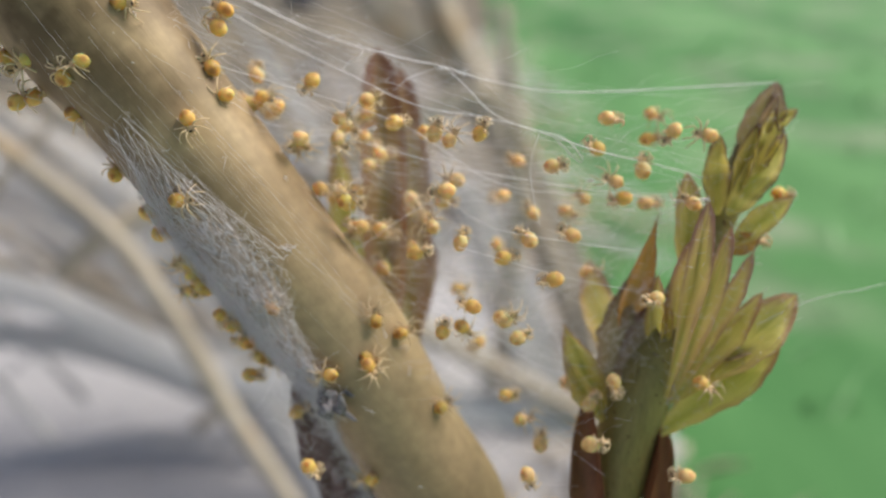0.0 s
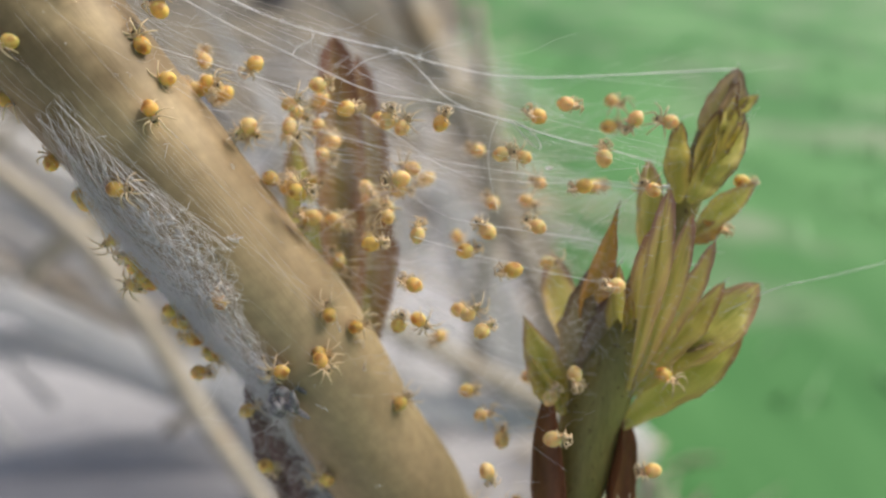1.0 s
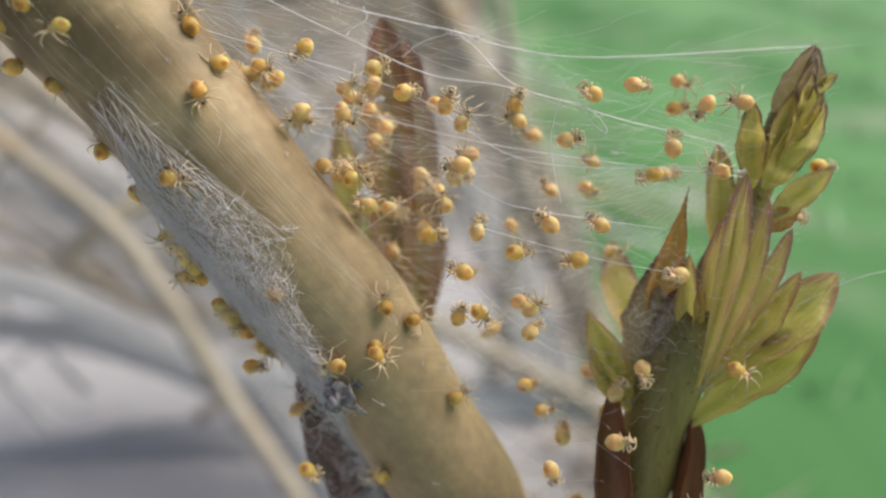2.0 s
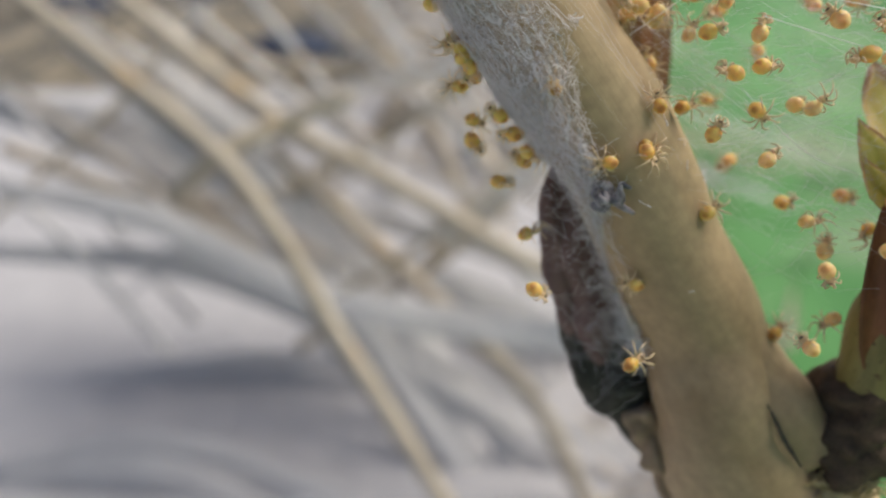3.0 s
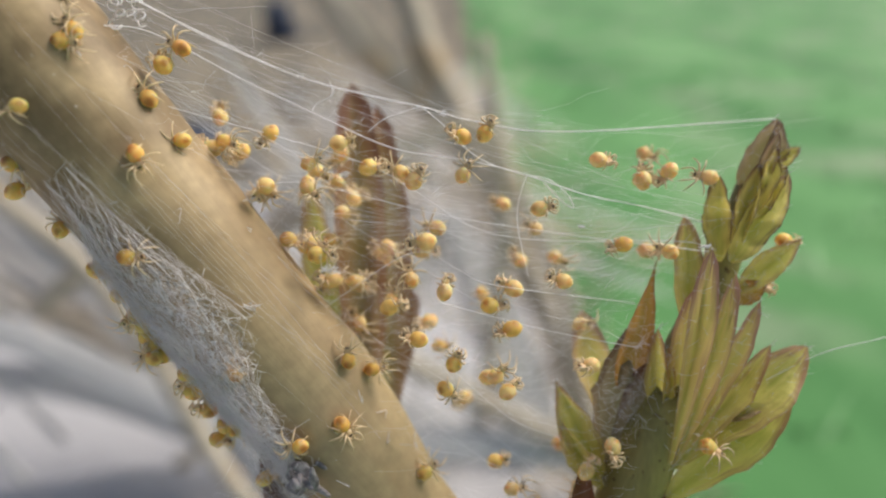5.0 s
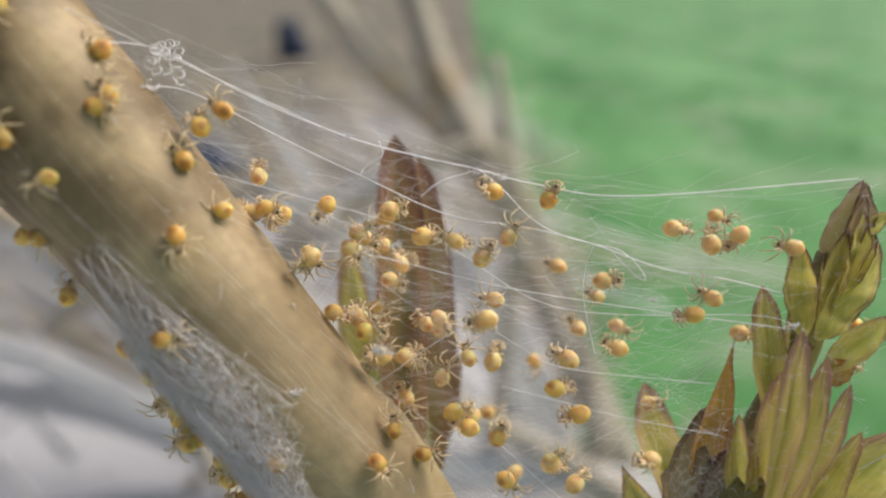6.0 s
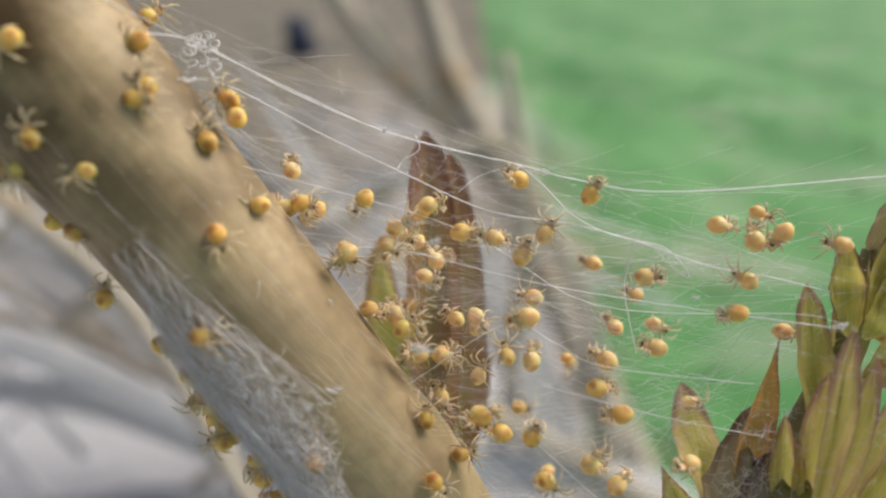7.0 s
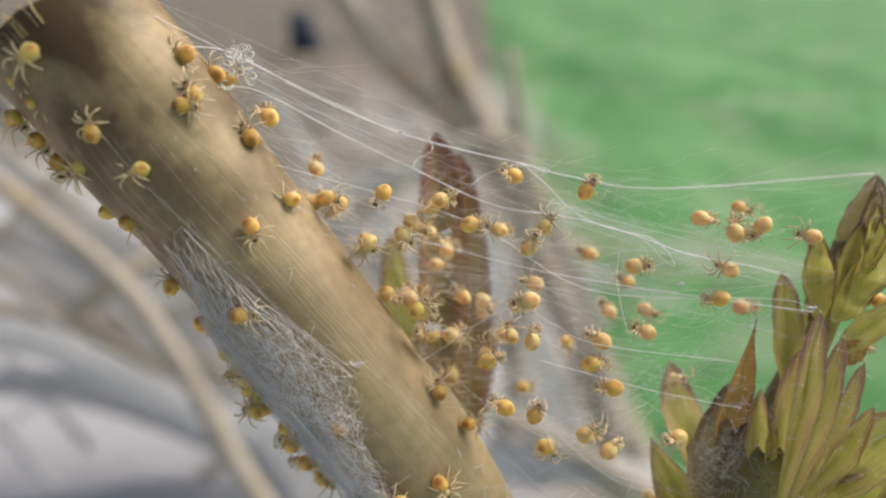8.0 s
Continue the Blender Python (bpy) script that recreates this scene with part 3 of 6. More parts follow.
    grow("leaf", (0.333, 1.040, -0.223), (0.375, 0.980, 0.068), 0.040, (0.0, -1, 0.1), 0.02, 0.5, 0.3, LEAF_BROWN, 0.7)
    grow("leaf", (0.342, 1.050, -0.228), (0.414, 1.000, 0.034), 0.035, (0.3, -1, 0.1), 0.02, 0.5, 0.3, LEAF_BROWN, 0.68)
    grow("leaf", (0.346, 1.050, -0.224), (0.462, 1.035, -0.004), 0.030, (0.3, -1, 0.2), 0.02, 0.5, 0.2, LEAF_BROWN, 0.62)
    grow("leaf", (0.342, 1.050, -0.232), (0.481, 1.050, -0.066), 0.037, (0.1, -1, 0.3), 0.03, 0.5, 0.2, LEAF, 0.6)
    grow("leaf", (0.360, 1.065, -0.227), (0.539, 1.065, -0.070), 0.070, (0.1, -1, 0.5), 0.06, 0.25, 0.2, LEAF, 0.66)
    grow("leaf", (0.335, 1.080, -0.287), (0.507, 1.045, -0.129), 0.075, (-0.1, -1, 0.5), -0.08, 0.35, 0.3, LEAF, 0.62)
    grow("dead_tip", (0.420, 1.060, -0.170), (0.473, 1.050, -0.155), 0.025, (0.1, -1, 0.6), 0.15, 0.4, 0.8, LEAF_DARK, 0.5)
    grow("dead_tip", (0.408, 1.070, -0.150), (0.469, 1.080, -0.116), 0.03, (0.1, -1, 0.6), 0.15, 0.4, 0.8, LEAF_DARK, 0.5)
    grow("leaf", (0.381, 1.075, -0.096), (0.383, 1.095, 0.121), 0.044, (-0.3, -1, 0), 0.02, 0.4, 0.3, LEAF, 0.6)
    grow("leaf", (0.393, 1.085, -0.097), (0.419, 1.095, 0.092), 0.044, (0.2, -1, 0), 0.02, 0.4, 0.3, LEAF, 0.6)
    grow("leaf", (0.435, 1.065, 0.001), (0.535, 1.055, 0.081), 0.040, (0.1, -1, 0.5), 0.04, 0.4, 0.4, LEAF, 0.5)
    grow("leaf", (0.431, 1.075, -0.010), (0.488, 1.055, 0.024), 0.035, (0.1, -1, 0.5), 0.04, 0.4, 0.4, LEAF_ORANGE, 0.5)
    grow("bud_leaf", (0.420, 1.065, 0.052), (0.426, 1.065, 0.175), 0.043, (-0.5, -1, 0), 0.06, 0.3, 0.7, LEAF_BUD, 0.5)
    grow("bud_leaf", (0.446, 1.080, 0.064), (0.462, 1.085, 0.168), 0.026, (0.1, -1, 0), 0.04, 0.3, 0.7, LEAF_BROWN, 0.5)
    grow("bud_leaf", (0.426, 1.045, 0.051), (0.521, 1.060, 0.173), 0.052, (-0.1, -1, 0), 0.06, 0.25, 0.5, LEAF_BUD, 0.45)
    grow("bud_leaf", (0.446, 1.058, 0.101), (0.522, 1.065, 0.187), 0.043, (-0.3, -1, 0.2), 0.05, 0.3, 0.5, LEAF_BUD, 0.5)
    grow("bud_leaf", (0.436, 1.052, 0.070), (0.480, 1.056, 0.190), 0.030, (-0.3, -1, 0.1), 0.06, 0.4, 0.9, LEAF_BUD, 0.5)
    grow("bud_leaf", (0.458, 1.050, 0.110), (0.503, 1.058, 0.215), 0.026, (0.1, -1, 0.1), 0.06, 0.5, 0.9, LEAF_BUD, 0.5)
    grow("bud_leaf", (0.470, 1.060, 0.140), (0.512, 1.066, 0.236), 0.024, (-0.4, -1, 0.1), 0.05, 0.5, 0.9, LEAF_TIP, 0.45)
    grow("bud_leaf", (0.474, 1.068, 0.164), (0.545, 1.070, 0.215), 0.024, (0.1, -1, 0.3), 0.03, 0.4, 0.3, LEAF_BUD, 0.6)
    grow("bud_leaf", (0.458, 1.082, 0.163), (0.522, 1.087, 0.260), 0.043, (-0.2, -1, 0), 0.05, 0.3, 1.0, LEAF_TIP, 0.42)
    grow("bud_leaf", (0.483, 1.078, 0.173), (0.522, 1.083, 0.258), 0.036, (0.4, -1, 0), 0.05, 0.3, 0.8, LEAF_TIP, 0.42)
    grow("bud_leaf", (0.483, 1.070, 0.181), (0.514, 1.078, 0.248), 0.012, (0.0, -1, 0), 0.05, 0.5, 0.5, LEAF_DARK, 0.4)
    hairs("leaf_hair", fuzz, 0.011, 0.0002, FINE, ob, "fine pale hairs on the leaves")
    # silk that mats the curled leaf
    r = random.Random(71)
    bm = bmesh.new()
    for i in range(150):
        c = Vector((0.282, 1.035, -0.13)) + Vector((r.gauss(0, 0.018), r.uniform(-0.01, 0.02), r.gauss(0, 0.055)))
        c.x += 0.25 * (c.z + 0.13)
        d = c + Vector((r.uniform(-0.04, 0.04), r.uniform(-0.008, 0.008), r.uniform(-0.025, 0.03)))
        strand(bm, sag(c, d, r.uniform(-0.008, 0.008), 5, 0.003, r), r.uniform(0.00008, 0.0002))
    part("leaf_silk", bm, FINE, ob, "fine white silk matting the curled leaf")
    return ob


SHOOT = shoot()


def red_shoot():
    ob = thing("red_shoot", (-0.132, 1.430, -0.297), "reddish-brown folded leaf bud half hidden behind the twig", "shoot")
    bm = bmesh.new()
    tube(bm, [(0.185, 1.490, -0.651), (-0.067, 1.450, -0.346), (-0.103, 1.390, -0.107), (-0.119, 1.370, 0.105)], [0.04, 0.035, 0.035, 0.02], seg=16, steps=6, wobble=0.15, freq=12)
    part("stalk", bm, GREEN_STEM, ob)
    for base, tip, width, face, mat in (
        ((-0.115, 1.380, -0.224), (-0.124, 1.310, 0.379), 0.095, (0.2, -1, 0), LEAF_RED),
        ((-0.074, 1.410, -0.228), (-0.092, 1.350, 0.352), 0.08, (0.7, -1, 0), LEAF_RED),
        ((-0.128, 1.410, -0.205), (-0.205, 1.390, 0.204), 0.07, (-0.4, -1, 0), LEAF),
        ((-0.075, 1.430, -0.208), (-0.022, 1.430, 0.010), 0.04, (0.4, -1, 0), LEAF_RED),
    ):
        bm = bmesh.new()
        leaf(bm, base, tip, width, face, 0.04, 0.35, 0.6, curl=0.7, wave=0.35, seed=9, sharp=0.38)
        part("leaf", bm, mat, ob)


red_shoot()


# ---- dry stalks and blades behind ----
def to_ground(p):
    w = LOCAL @ Vector(p)
    return LOCAL.inverted() @ Vector((w.x, w.y + 0.02, -0.002))


def stalk(name, points, radii, material, label, group, flat=1.0, category="grass stalk", grounded=True):
    ob = thing(name, to_ground(points[-1]), label, category, group)
    bm = bmesh.new()
    away = Vector(points[-1]) + (Vector(points[-1]) - Vector(points[-2])).normalized() * 5
    whole = list(points) + ([away, to_ground(away)] if grounded else [])
    tube(bm, whole, radii + ([radii[-1]] * 2 if grounded else []), seg=14, steps=8, wobble=0.12, freq=1.5, flat=flat)
    part("blade" if flat < 1 else "stalk", bm, material, ob)
    path = smooth_path(whole, 8)
    if flat < 1:
        bm = bmesh.new()
        tube(bm, [Vector(p) + Vector((0, -0.12 * radii[-1], 0.06 * radii[-1])) for p in points], [r0 * 0.12 for r0 in radii], seg=8, steps=8)
        part("midrib", bm, material, ob)
    else:
        for i in (9,):
            if i + 1 < len(path):
                bm = bmesh.new()
                d = (path[i + 1] - path[i]).normalized() * radii[1] * 1.6
                tube(bm, [path[i] - d, path[i], path[i] + d], [radii[1] * 0.96, radii[1] * 1.08, radii[1] * 0.96], seg=14, steps=5)
                part("knot", bm, KNOT, ob, "brownish joint")


def dry_stalk(points, r):
    stalk("dry_stalk", points, [r * 1.3] + [r * 1.6] * (len(points) - 1), STRAW, "dry straw-coloured grass stalk, out of focus", "dry stalks", grounded=r not in (0.09, 0.08, 0.13))


def pale_blade(points, r):
    """A bleached blade; a broad one has split into three strips side by side."""
    for side, width in ((0, 1.0),) if r < 0.2 else ((-1, 0.34), (0, 0.42), (1.1, 0.3)):
        strip = [Vector(p) + Vector((0.25, 0.15 * side, 1.0)) * side * r * (0.4 + 0.35 * i) for i, p in enumerate(points)]
        stalk("pale_blade", strip, [r * width * 0.95] + [r * width * 1.7] * (len(points) - 1), PALE, "bleached grey-white dead blade, out of focus", "pale blades", flat=0.12, category="dead leaf")


dry_stalk(((-7.689, 9.500, 2.694), (-6.176, 9.500, 1.520), (-4.588, 9.500, 0.256), (-3.726, 9.500, -0.863), (-2.999, 9.700, -2.207), (-2.228, 9.900, -3.496), (-1.243, 10.100, -5.196)), 0.085)
dry_stalk(((-7.405, 11.400, 3.256), (-5.331, 11.400, 1.586), (-4.104, 11.400, 0.751), (-2.504, 11.400, -0.080), (-0.459, 11.600, -1.286)), 0.1)
dry_stalk(((-4.834, 12.300, 0.536), (-3.104, 12.300, -1.070), (-1.168, 12.300, -2.828), (-0.045, 12.300, -3.989), (0.892, 12.300, -5.742)), 0.1)
dry_stalk(((-2.888, 10.400, 1.195), (-3.933, 10.400, 0.786), (-4.822, 10.100, 0.290), (-5.748, 10.400, -0.364)), 0.09)
dry_stalk(((-0.505, 13.300, -0.359), (-2.017, 13.300, -1.668), (-3.355, 13.300, -2.462), (-4.733, 13.300, -3.392)), 0.08)
dry_stalk(((-2.820, 14.200, 2.456), (-4.451, 14.200, 2.140), (-5.865, 14.200, 2.381), (-7.037, 14.200, 3.189)), 0.13)
dry_stalk(((-3.242, 16.500, 8.194), (-1.325, 16.500, 5.394), (0.829, 16.500, 3.462), (2.148, 16.500, 1.294), (3.431, 16.500, -1.629)), 0.2)
dry_stalk(((-0.774, 16.500, 8.174), (0.032, 16.500, 5.385), (0.964, 16.500, 3.461), (1.880, 16.500, 1.296)), 0.25)
dry_stalk(((-1.931, 16.500, 6.717), (-0.323, 16.500, 4.571), (1.286, 16.500, 2.560), (2.359, 16.500, 0.281)), 0.2)
dry_stalk(((1.189, 14.200, 4.970), (1.615, 14.200, 2.353), (2.739, 14.200, -0.183), (3.067, 14.200, -2.269)), 0.1)
dry_stalk(((-10.914, 13.300, 0.615), (-7.883, 13.300, -0.388), (-5.349, 13.300, -0.378), (-3.321, 13.300, 0.599)), 0.1)
LOOSE = random.Random(17)
CORNERS = [Vector(p) for p in ((-10.733, 13.000, 3.176), (-0.326, 13.000, 2.990), (-0.227, 12.000, -5.653), (-10.529, 12.000, -6.075))]
for i in range(40):
    u, v, deep = LOOSE.uniform(0, 1), LOOSE.uniform(0, 0.5), LOOSE.uniform(-1.0, 3.0)
    c = CORNERS[0].lerp(CORNERS[1], u).lerp(CORNERS[3].lerp(CORNERS[2], u), v) + Vector((0, deep, 0))
    slope = LOOSE.gauss(0.7, 0.2) if i % 4 else LOOSE.gauss(-0.6, 0.2)
    way = Vector((math.cos(slope), LOOSE.uniform(-0.2, 0.2), -math.sin(slope))) * LOOSE.uniform(1.6, 3.6)
    bend = Vector((LOOSE.uniform(-0.3, 0.3), 0, LOOSE.uniform(-0.3, 0.3)))
    pale = i % 5 in (0, 2, 3)
    stalk("dry_stalk", [c - way, c - way * 0.35 + bend * 0.8, c + way * 0.4 + bend, c + way], [0.035] + [LOOSE.uniform(0.04, 0.1)] * 3, PALE if pale else STRAW, "bleached grey-white grass stalk, out of focus" if pale else "dry straw-coloured grass stalk, out of focus", "dry stalks", grounded=False)
pale_blade(((-9.631, 11.400, -0.190), (-6.797, 11.400, -0.709), (-4.064, 11.400, -1.929), (-2.426, 11.400, -2.285), (-1.019, 11.600, -2.536)), 0.16)
pale_blade(((-11.302, 13.300, -1.548), (-7.353, 13.300, -1.732), (-4.715, 13.300, -2.485), (-2.244, 13.300, -3.788)), 0.22)
pale_blade(((-12.657, 15.200, 1.765), (-9.594, 15.200, 0.865), (-7.260, 15.200, -0.395), (-4.303, 15.200, -1.511)), 0.5)
pale_blade(((-13.141, 15.200, -5.381), (-9.173, 15.200, -4.725), (-5.789, 15.200, -4.372), (-2.538, 15.200, -5.069)), 0.25)
pale_blade(((-10.780, 12.300, -6.105), (-8.441, 12.300, -5.674), (-6.645, 12.300, -5.828), (-4.682, 12.300, -6.634)), 0.5)
pale_blade(((-9.338, 13.300, 2.929), (-6.961, 13.300, 1.199), (-4.907, 13.300, -0.638), (-2.854, 13.300, -3.448)), 0.5)
pale_blade(((-9.971, 14.200, -0.450), (-7.201, 14.200, -1.143), (-5.239, 14.200, -2.066), (-3.509, 14.200, -3.912)), 0.3)
pale_blade(((0.470, 16.100, 1.452), (1.517, 16.100, -1.034), (2.302, 16.100, -3.389), (2.694, 16.100, -6.006)), 0.6)


def grass():
    bm = bmesh.new()
    r = random.Random(11)
    for i in range(350):
        y = r.uniform(0.5, 3.2)
        x = 0.16 + 0.05 * y + r.uniform(0, 1.0) * (0.5 + 0.7 * y)
        h, w = r.uniform(0.015, 0.035), r.uniform(0.003, 0.006)
        a = r.uniform(0, 6.28)
        side = Vector((math.cos(a), math.sin(a), 0)) * w
        lean = Vector((r.uniform(-1, 1), r.uniform(-1, 1), 0)) * h * 3
        p = Vector((x, y, -0.006))
        bm.faces.new([bm.verts.new(q) for q in (p - side, p + side, p + side * 0.7 + lean * 0.4 + Vector((0, 0, h * 0.7)), p + lean + Vector((0, 0, h)), p - side * 0.7 + lean * 0.4 + Vector((0, 0, h * 0.7)))])
    ob = new("grass", mesh_of(bm, "grass", BLADE))
    tagged(ob, "short bright green grass blades, out of focus", "grass", kind="stuff")


grass()


def dry_grass():
    """Dead blades that hang over the edge between stone and lawn."""
    bm = bmesh.new()
    r = random.Random(12)
    for i in range(560):
        y = 0.35 + 6 * r.random() ** 2
        x = 0.108 + 0.0454 * y + r.gauss(0.0, 0.02 + 0.03 * y)
        h, w = r.uniform(0.01, 0.035), r.uniform(0.0025, 0.006)
        a = r.uniform(0, 6.28)
        side = Vector((math.cos(a), math.sin(a), 0)) * w
        lean = Vector((r.uniform(-1, 1), r.uniform(-1, 1), 0)) * h * 3
        p = Vector((x, y, 0.004))
        bm.faces.new([bm.verts.new(q) for q in (p - side, p + side, p + side * 0.7 + lean * 0.4 + Vector((0, 0, h * 0.7)), p + lean + Vector((0, 0, h)), p - side * 0.7 + lean * 0.4 + Vector((0, 0, h * 0.7)))])
    ob = new("dry_grass", mesh_of(bm, "dry_grass", STRAW))
    tagged(ob, "dry straw-coloured grass along the edge of the lawn", "grass", kind="stuff")


dry_grass()


def fallen_straw():
    """Long dead blades that lie across the slab and the dead grass, in heaps."""
    r = random.Random(51)
    for name, material, label, count in (("fallen_straw", STRAW, "long dry straw lying in heaps beyond the slab", 150), ("fallen_blade", PALE, "long bleached grass blades lying in heaps over the slab", 130)):
        bm = bmesh.new()
        for i in range(count):
            y = 0.95 + 1.7 * r.random() ** 1.3
            x = 0.08 + 0.045 * y - (0.12 + 0.2 * y) * r.random() ** 1.2
            a = r.gauss(-1.0, 0.45) if r.random() < 0.75 else r.uniform(-3.1, 0)
            way = Vector((math.cos(a), math.sin(a), 0)) * r.uniform(0.12, 0.34)
            w = Vector((-way.y, way.x, 0)).normalized() * r.uniform(0.0025, 0.007)
            h = r.uniform(0.01, 0.07)
            c = Vector((x, y, 0.014))
            rows = []
            for q in range(6):
                e = q / 5 * 2 - 1
                p = c + way * e + Vector((0, 0, h * (1 - e * e))) + w * 3 * noise.noise(Vector((e * 1.5, i * 3.1, 0)))
                t = w * (1 - 0.8 * abs(e) ** 3)
                rows.append([bm.verts.new(p - t), bm.verts.new(p + Vector((0, 0, 0.4 * w.length))), bm.verts.new(p + t)])
            for r0, r1 in zip(rows, rows[1:]):
                bm.faces.new((r0[0], r0[1], r1[1], r1[0]))
                bm.faces.new((r0[1], r0[2], r1[2], r1[1]))
        ob = new(name, mesh_of(bm, name, material))
        tagged(ob, label, "dead grass", kind="stuff")


fallen_straw()


def stone(p, size, seed):
    base = p
    ob = thing("stone", base, "dark blue-grey stone among the dry stalks", "stone", "dark stones")
    bm = bmesh.new()
    blob(bm, Vector(base), size, PLACE.to_3x3().inverted(), 0.5, 0.35 + 0.05 * seed, (24, 16))
    part("boulder", bm, STONE, ob)


stone((-40.41, 58.58, 15.41), (4.2, 2.4, 1.3), 1)
stone((-30.95, 63.20, 17.56), (2.2, 2.0, 1.2), 2)
stone((-15.30, 42.78, 8.04), (2.6, 1.4, 0.9), 3)
stone((-15.04, 43.58, 8.42), (2.8, 1.6, 1.2), 4)
stone((-21.16, 101.78, 35.56), (2.2, 2.8, 6.0), 5)

# ---- silk ----
AXIS = (FOOT - TOP).normalized()
FRONT = (Vector((0, -1, 0)) - AXIS * Vector((0, -1, 0)).dot(AXIS)).normalized()
LEFT = FRONT.cross(AXIS)
if LEFT.x > 0:
    LEFT = -LEFT


def bark(k, angle, h=0.006):
    """A place on the twig: k along it, angle from its front (0) to its left side (90), h above the wood."""
    a = radians(angle)
    return on_stem(k) + (FRONT * math.cos(a) + LEFT * math.sin(a)) * (0.104 - 0.012 * k + h)


def film(name, corners, material, label, nu=14, nv=22, bulge=0.012, seed=2):
    """A sheet of silk between four corners, a little bowed and uneven."""
    a, b, c, d = (Vector(p) for p in corners)
    bm = bmesh.new()
    uv = bm.loops.layers.uv.verify()
    grid = []
    for i in range(nv + 1):
        row = []
        for j in range(nu + 1):
            u, v = j / nu, i / nv
            p = a.lerp(b, u).lerp(d.lerp(c, u), v)
            p += FRONT * bulge * (math.sin(math.pi * u) + 0.5 * noise.noise(p * 9 + Vector((seed, 0, 0))))
            row.append((bm.verts.new(p), (u, v)))
        grid.append(row)
    for i in range(nv):
        for j in range(nu):
            q = (grid[i][j], grid[i][j + 1], grid[i + 1][j + 1], grid[i + 1][j])
            f = bm.faces.new([x[0] for x in q])
            for loop, x in zip(f.loops, q):
                loop[uv].uv = x[1]
    ob = part(name, bm, material)
    tagged(ob, label, "web", kind="stuff")
    return ob


def thread(points, r):
    """A strong thread between twig and shoot."""
    bm = bmesh.new()
    strand(bm, smooth_path(points, 6), r * 0.75)
    tagged(part("silk_thread", bm, THREAD), "strong white silk thread stretched from twig to shoot", "web", "main threads")


def main_threads():
    thread((bark(0.08, -70, 0.0), (-0.388, 0.990, 0.413), (-0.276, 1.020, 0.359), (-0.168, 1.058, 0.320), (-0.067, 1.045, 0.289), (0.001, 1.035, 0.271), (0.079, 1.065, 0.256), (0.204, 1.050, 0.237), (0.538, 1.120, 0.268)), 0.0013)
    thread((bark(0.12, -70, 0.0), (-0.350, 0.990, 0.361), (-0.244, 1.035, 0.311), (-0.152, 1.035, 0.266), (-0.040, 1.035, 0.214), (0.058, 1.035, 0.197), (0.140, 1.030, 0.175), (0.218, 1.000, 0.142), (0.328, 1.050, 0.126), (0.451, 1.080, 0.096)), 0.0012)
    thread(((-0.128, 1.057, 0.314), (-0.123, 1.050, 0.294), (-0.144, 1.045, 0.279), (-0.149, 1.035, 0.267)), 0.0011)
    thread(((0.001, 1.035, 0.271), (0.031, 1.035, 0.245), (0.065, 1.035, 0.209), (0.099, 1.032, 0.188), (0.140, 1.030, 0.175), (0.175, 1.028, 0.166), (0.198, 1.025, 0.145), (0.205, 1.023, 0.128), (0.192, 1.023, 0.135), (0.166, 1.025, 0.163)), 0.001)
    thread(((-0.073, 1.040, 0.238), (-0.046, 1.040, 0.258), (0.001, 1.035, 0.271)), 0.0009)
    thread(((0.145, 1.030, 0.177), (0.134, 1.035, 0.145), (0.131, 1.040, 0.106), (0.145, 1.045, 0.035)), 0.0008)
    thread((bark(0.3, -75, 0), (-0.174, 1.045, 0.170), (0.031, 1.055, 0.122), (0.216, 1.045, 0.090), (0.386, 1.015, 0.065)), 0.0009)
    thread((bark(0.42, -75, 0), (-0.016, 1.065, 0.071), (0.049, 1.075, 0.047), (0.096, 1.000, 0.024), (0.293, 1.050, -0.004)), 0.0008)
    thread(((0.022, 1.000, 0.003), (0.167, 1.020, -0.038), (0.291, 1.030, -0.064)), 0.0007)
    thread(((0.474, 1.050, -0.114), (0.560, 1.050, -0.076), (0.675, 1.060, -0.053), (0.997, 1.100, 0.019)), 0.0007)
    thread((bark(0.2, -75, 0), (-0.071, 1.035, 0.190), (0.099, 1.055, 0.095), (0.348, 1.055, 0.082), (0.380, 1.015, 0.073)), 0.0008)
    thread((bark(0.05, -60, 0), (-0.251, 1.035, 0.353), (-0.153, 1.047, 0.312), (-0.025, 1.040, 0.277)), 0.0008)
    thread(((0.022, 1.080, -0.079), (0.122, 1.100, -0.169), (0.207, 1.100, -0.204)), 0.0007)


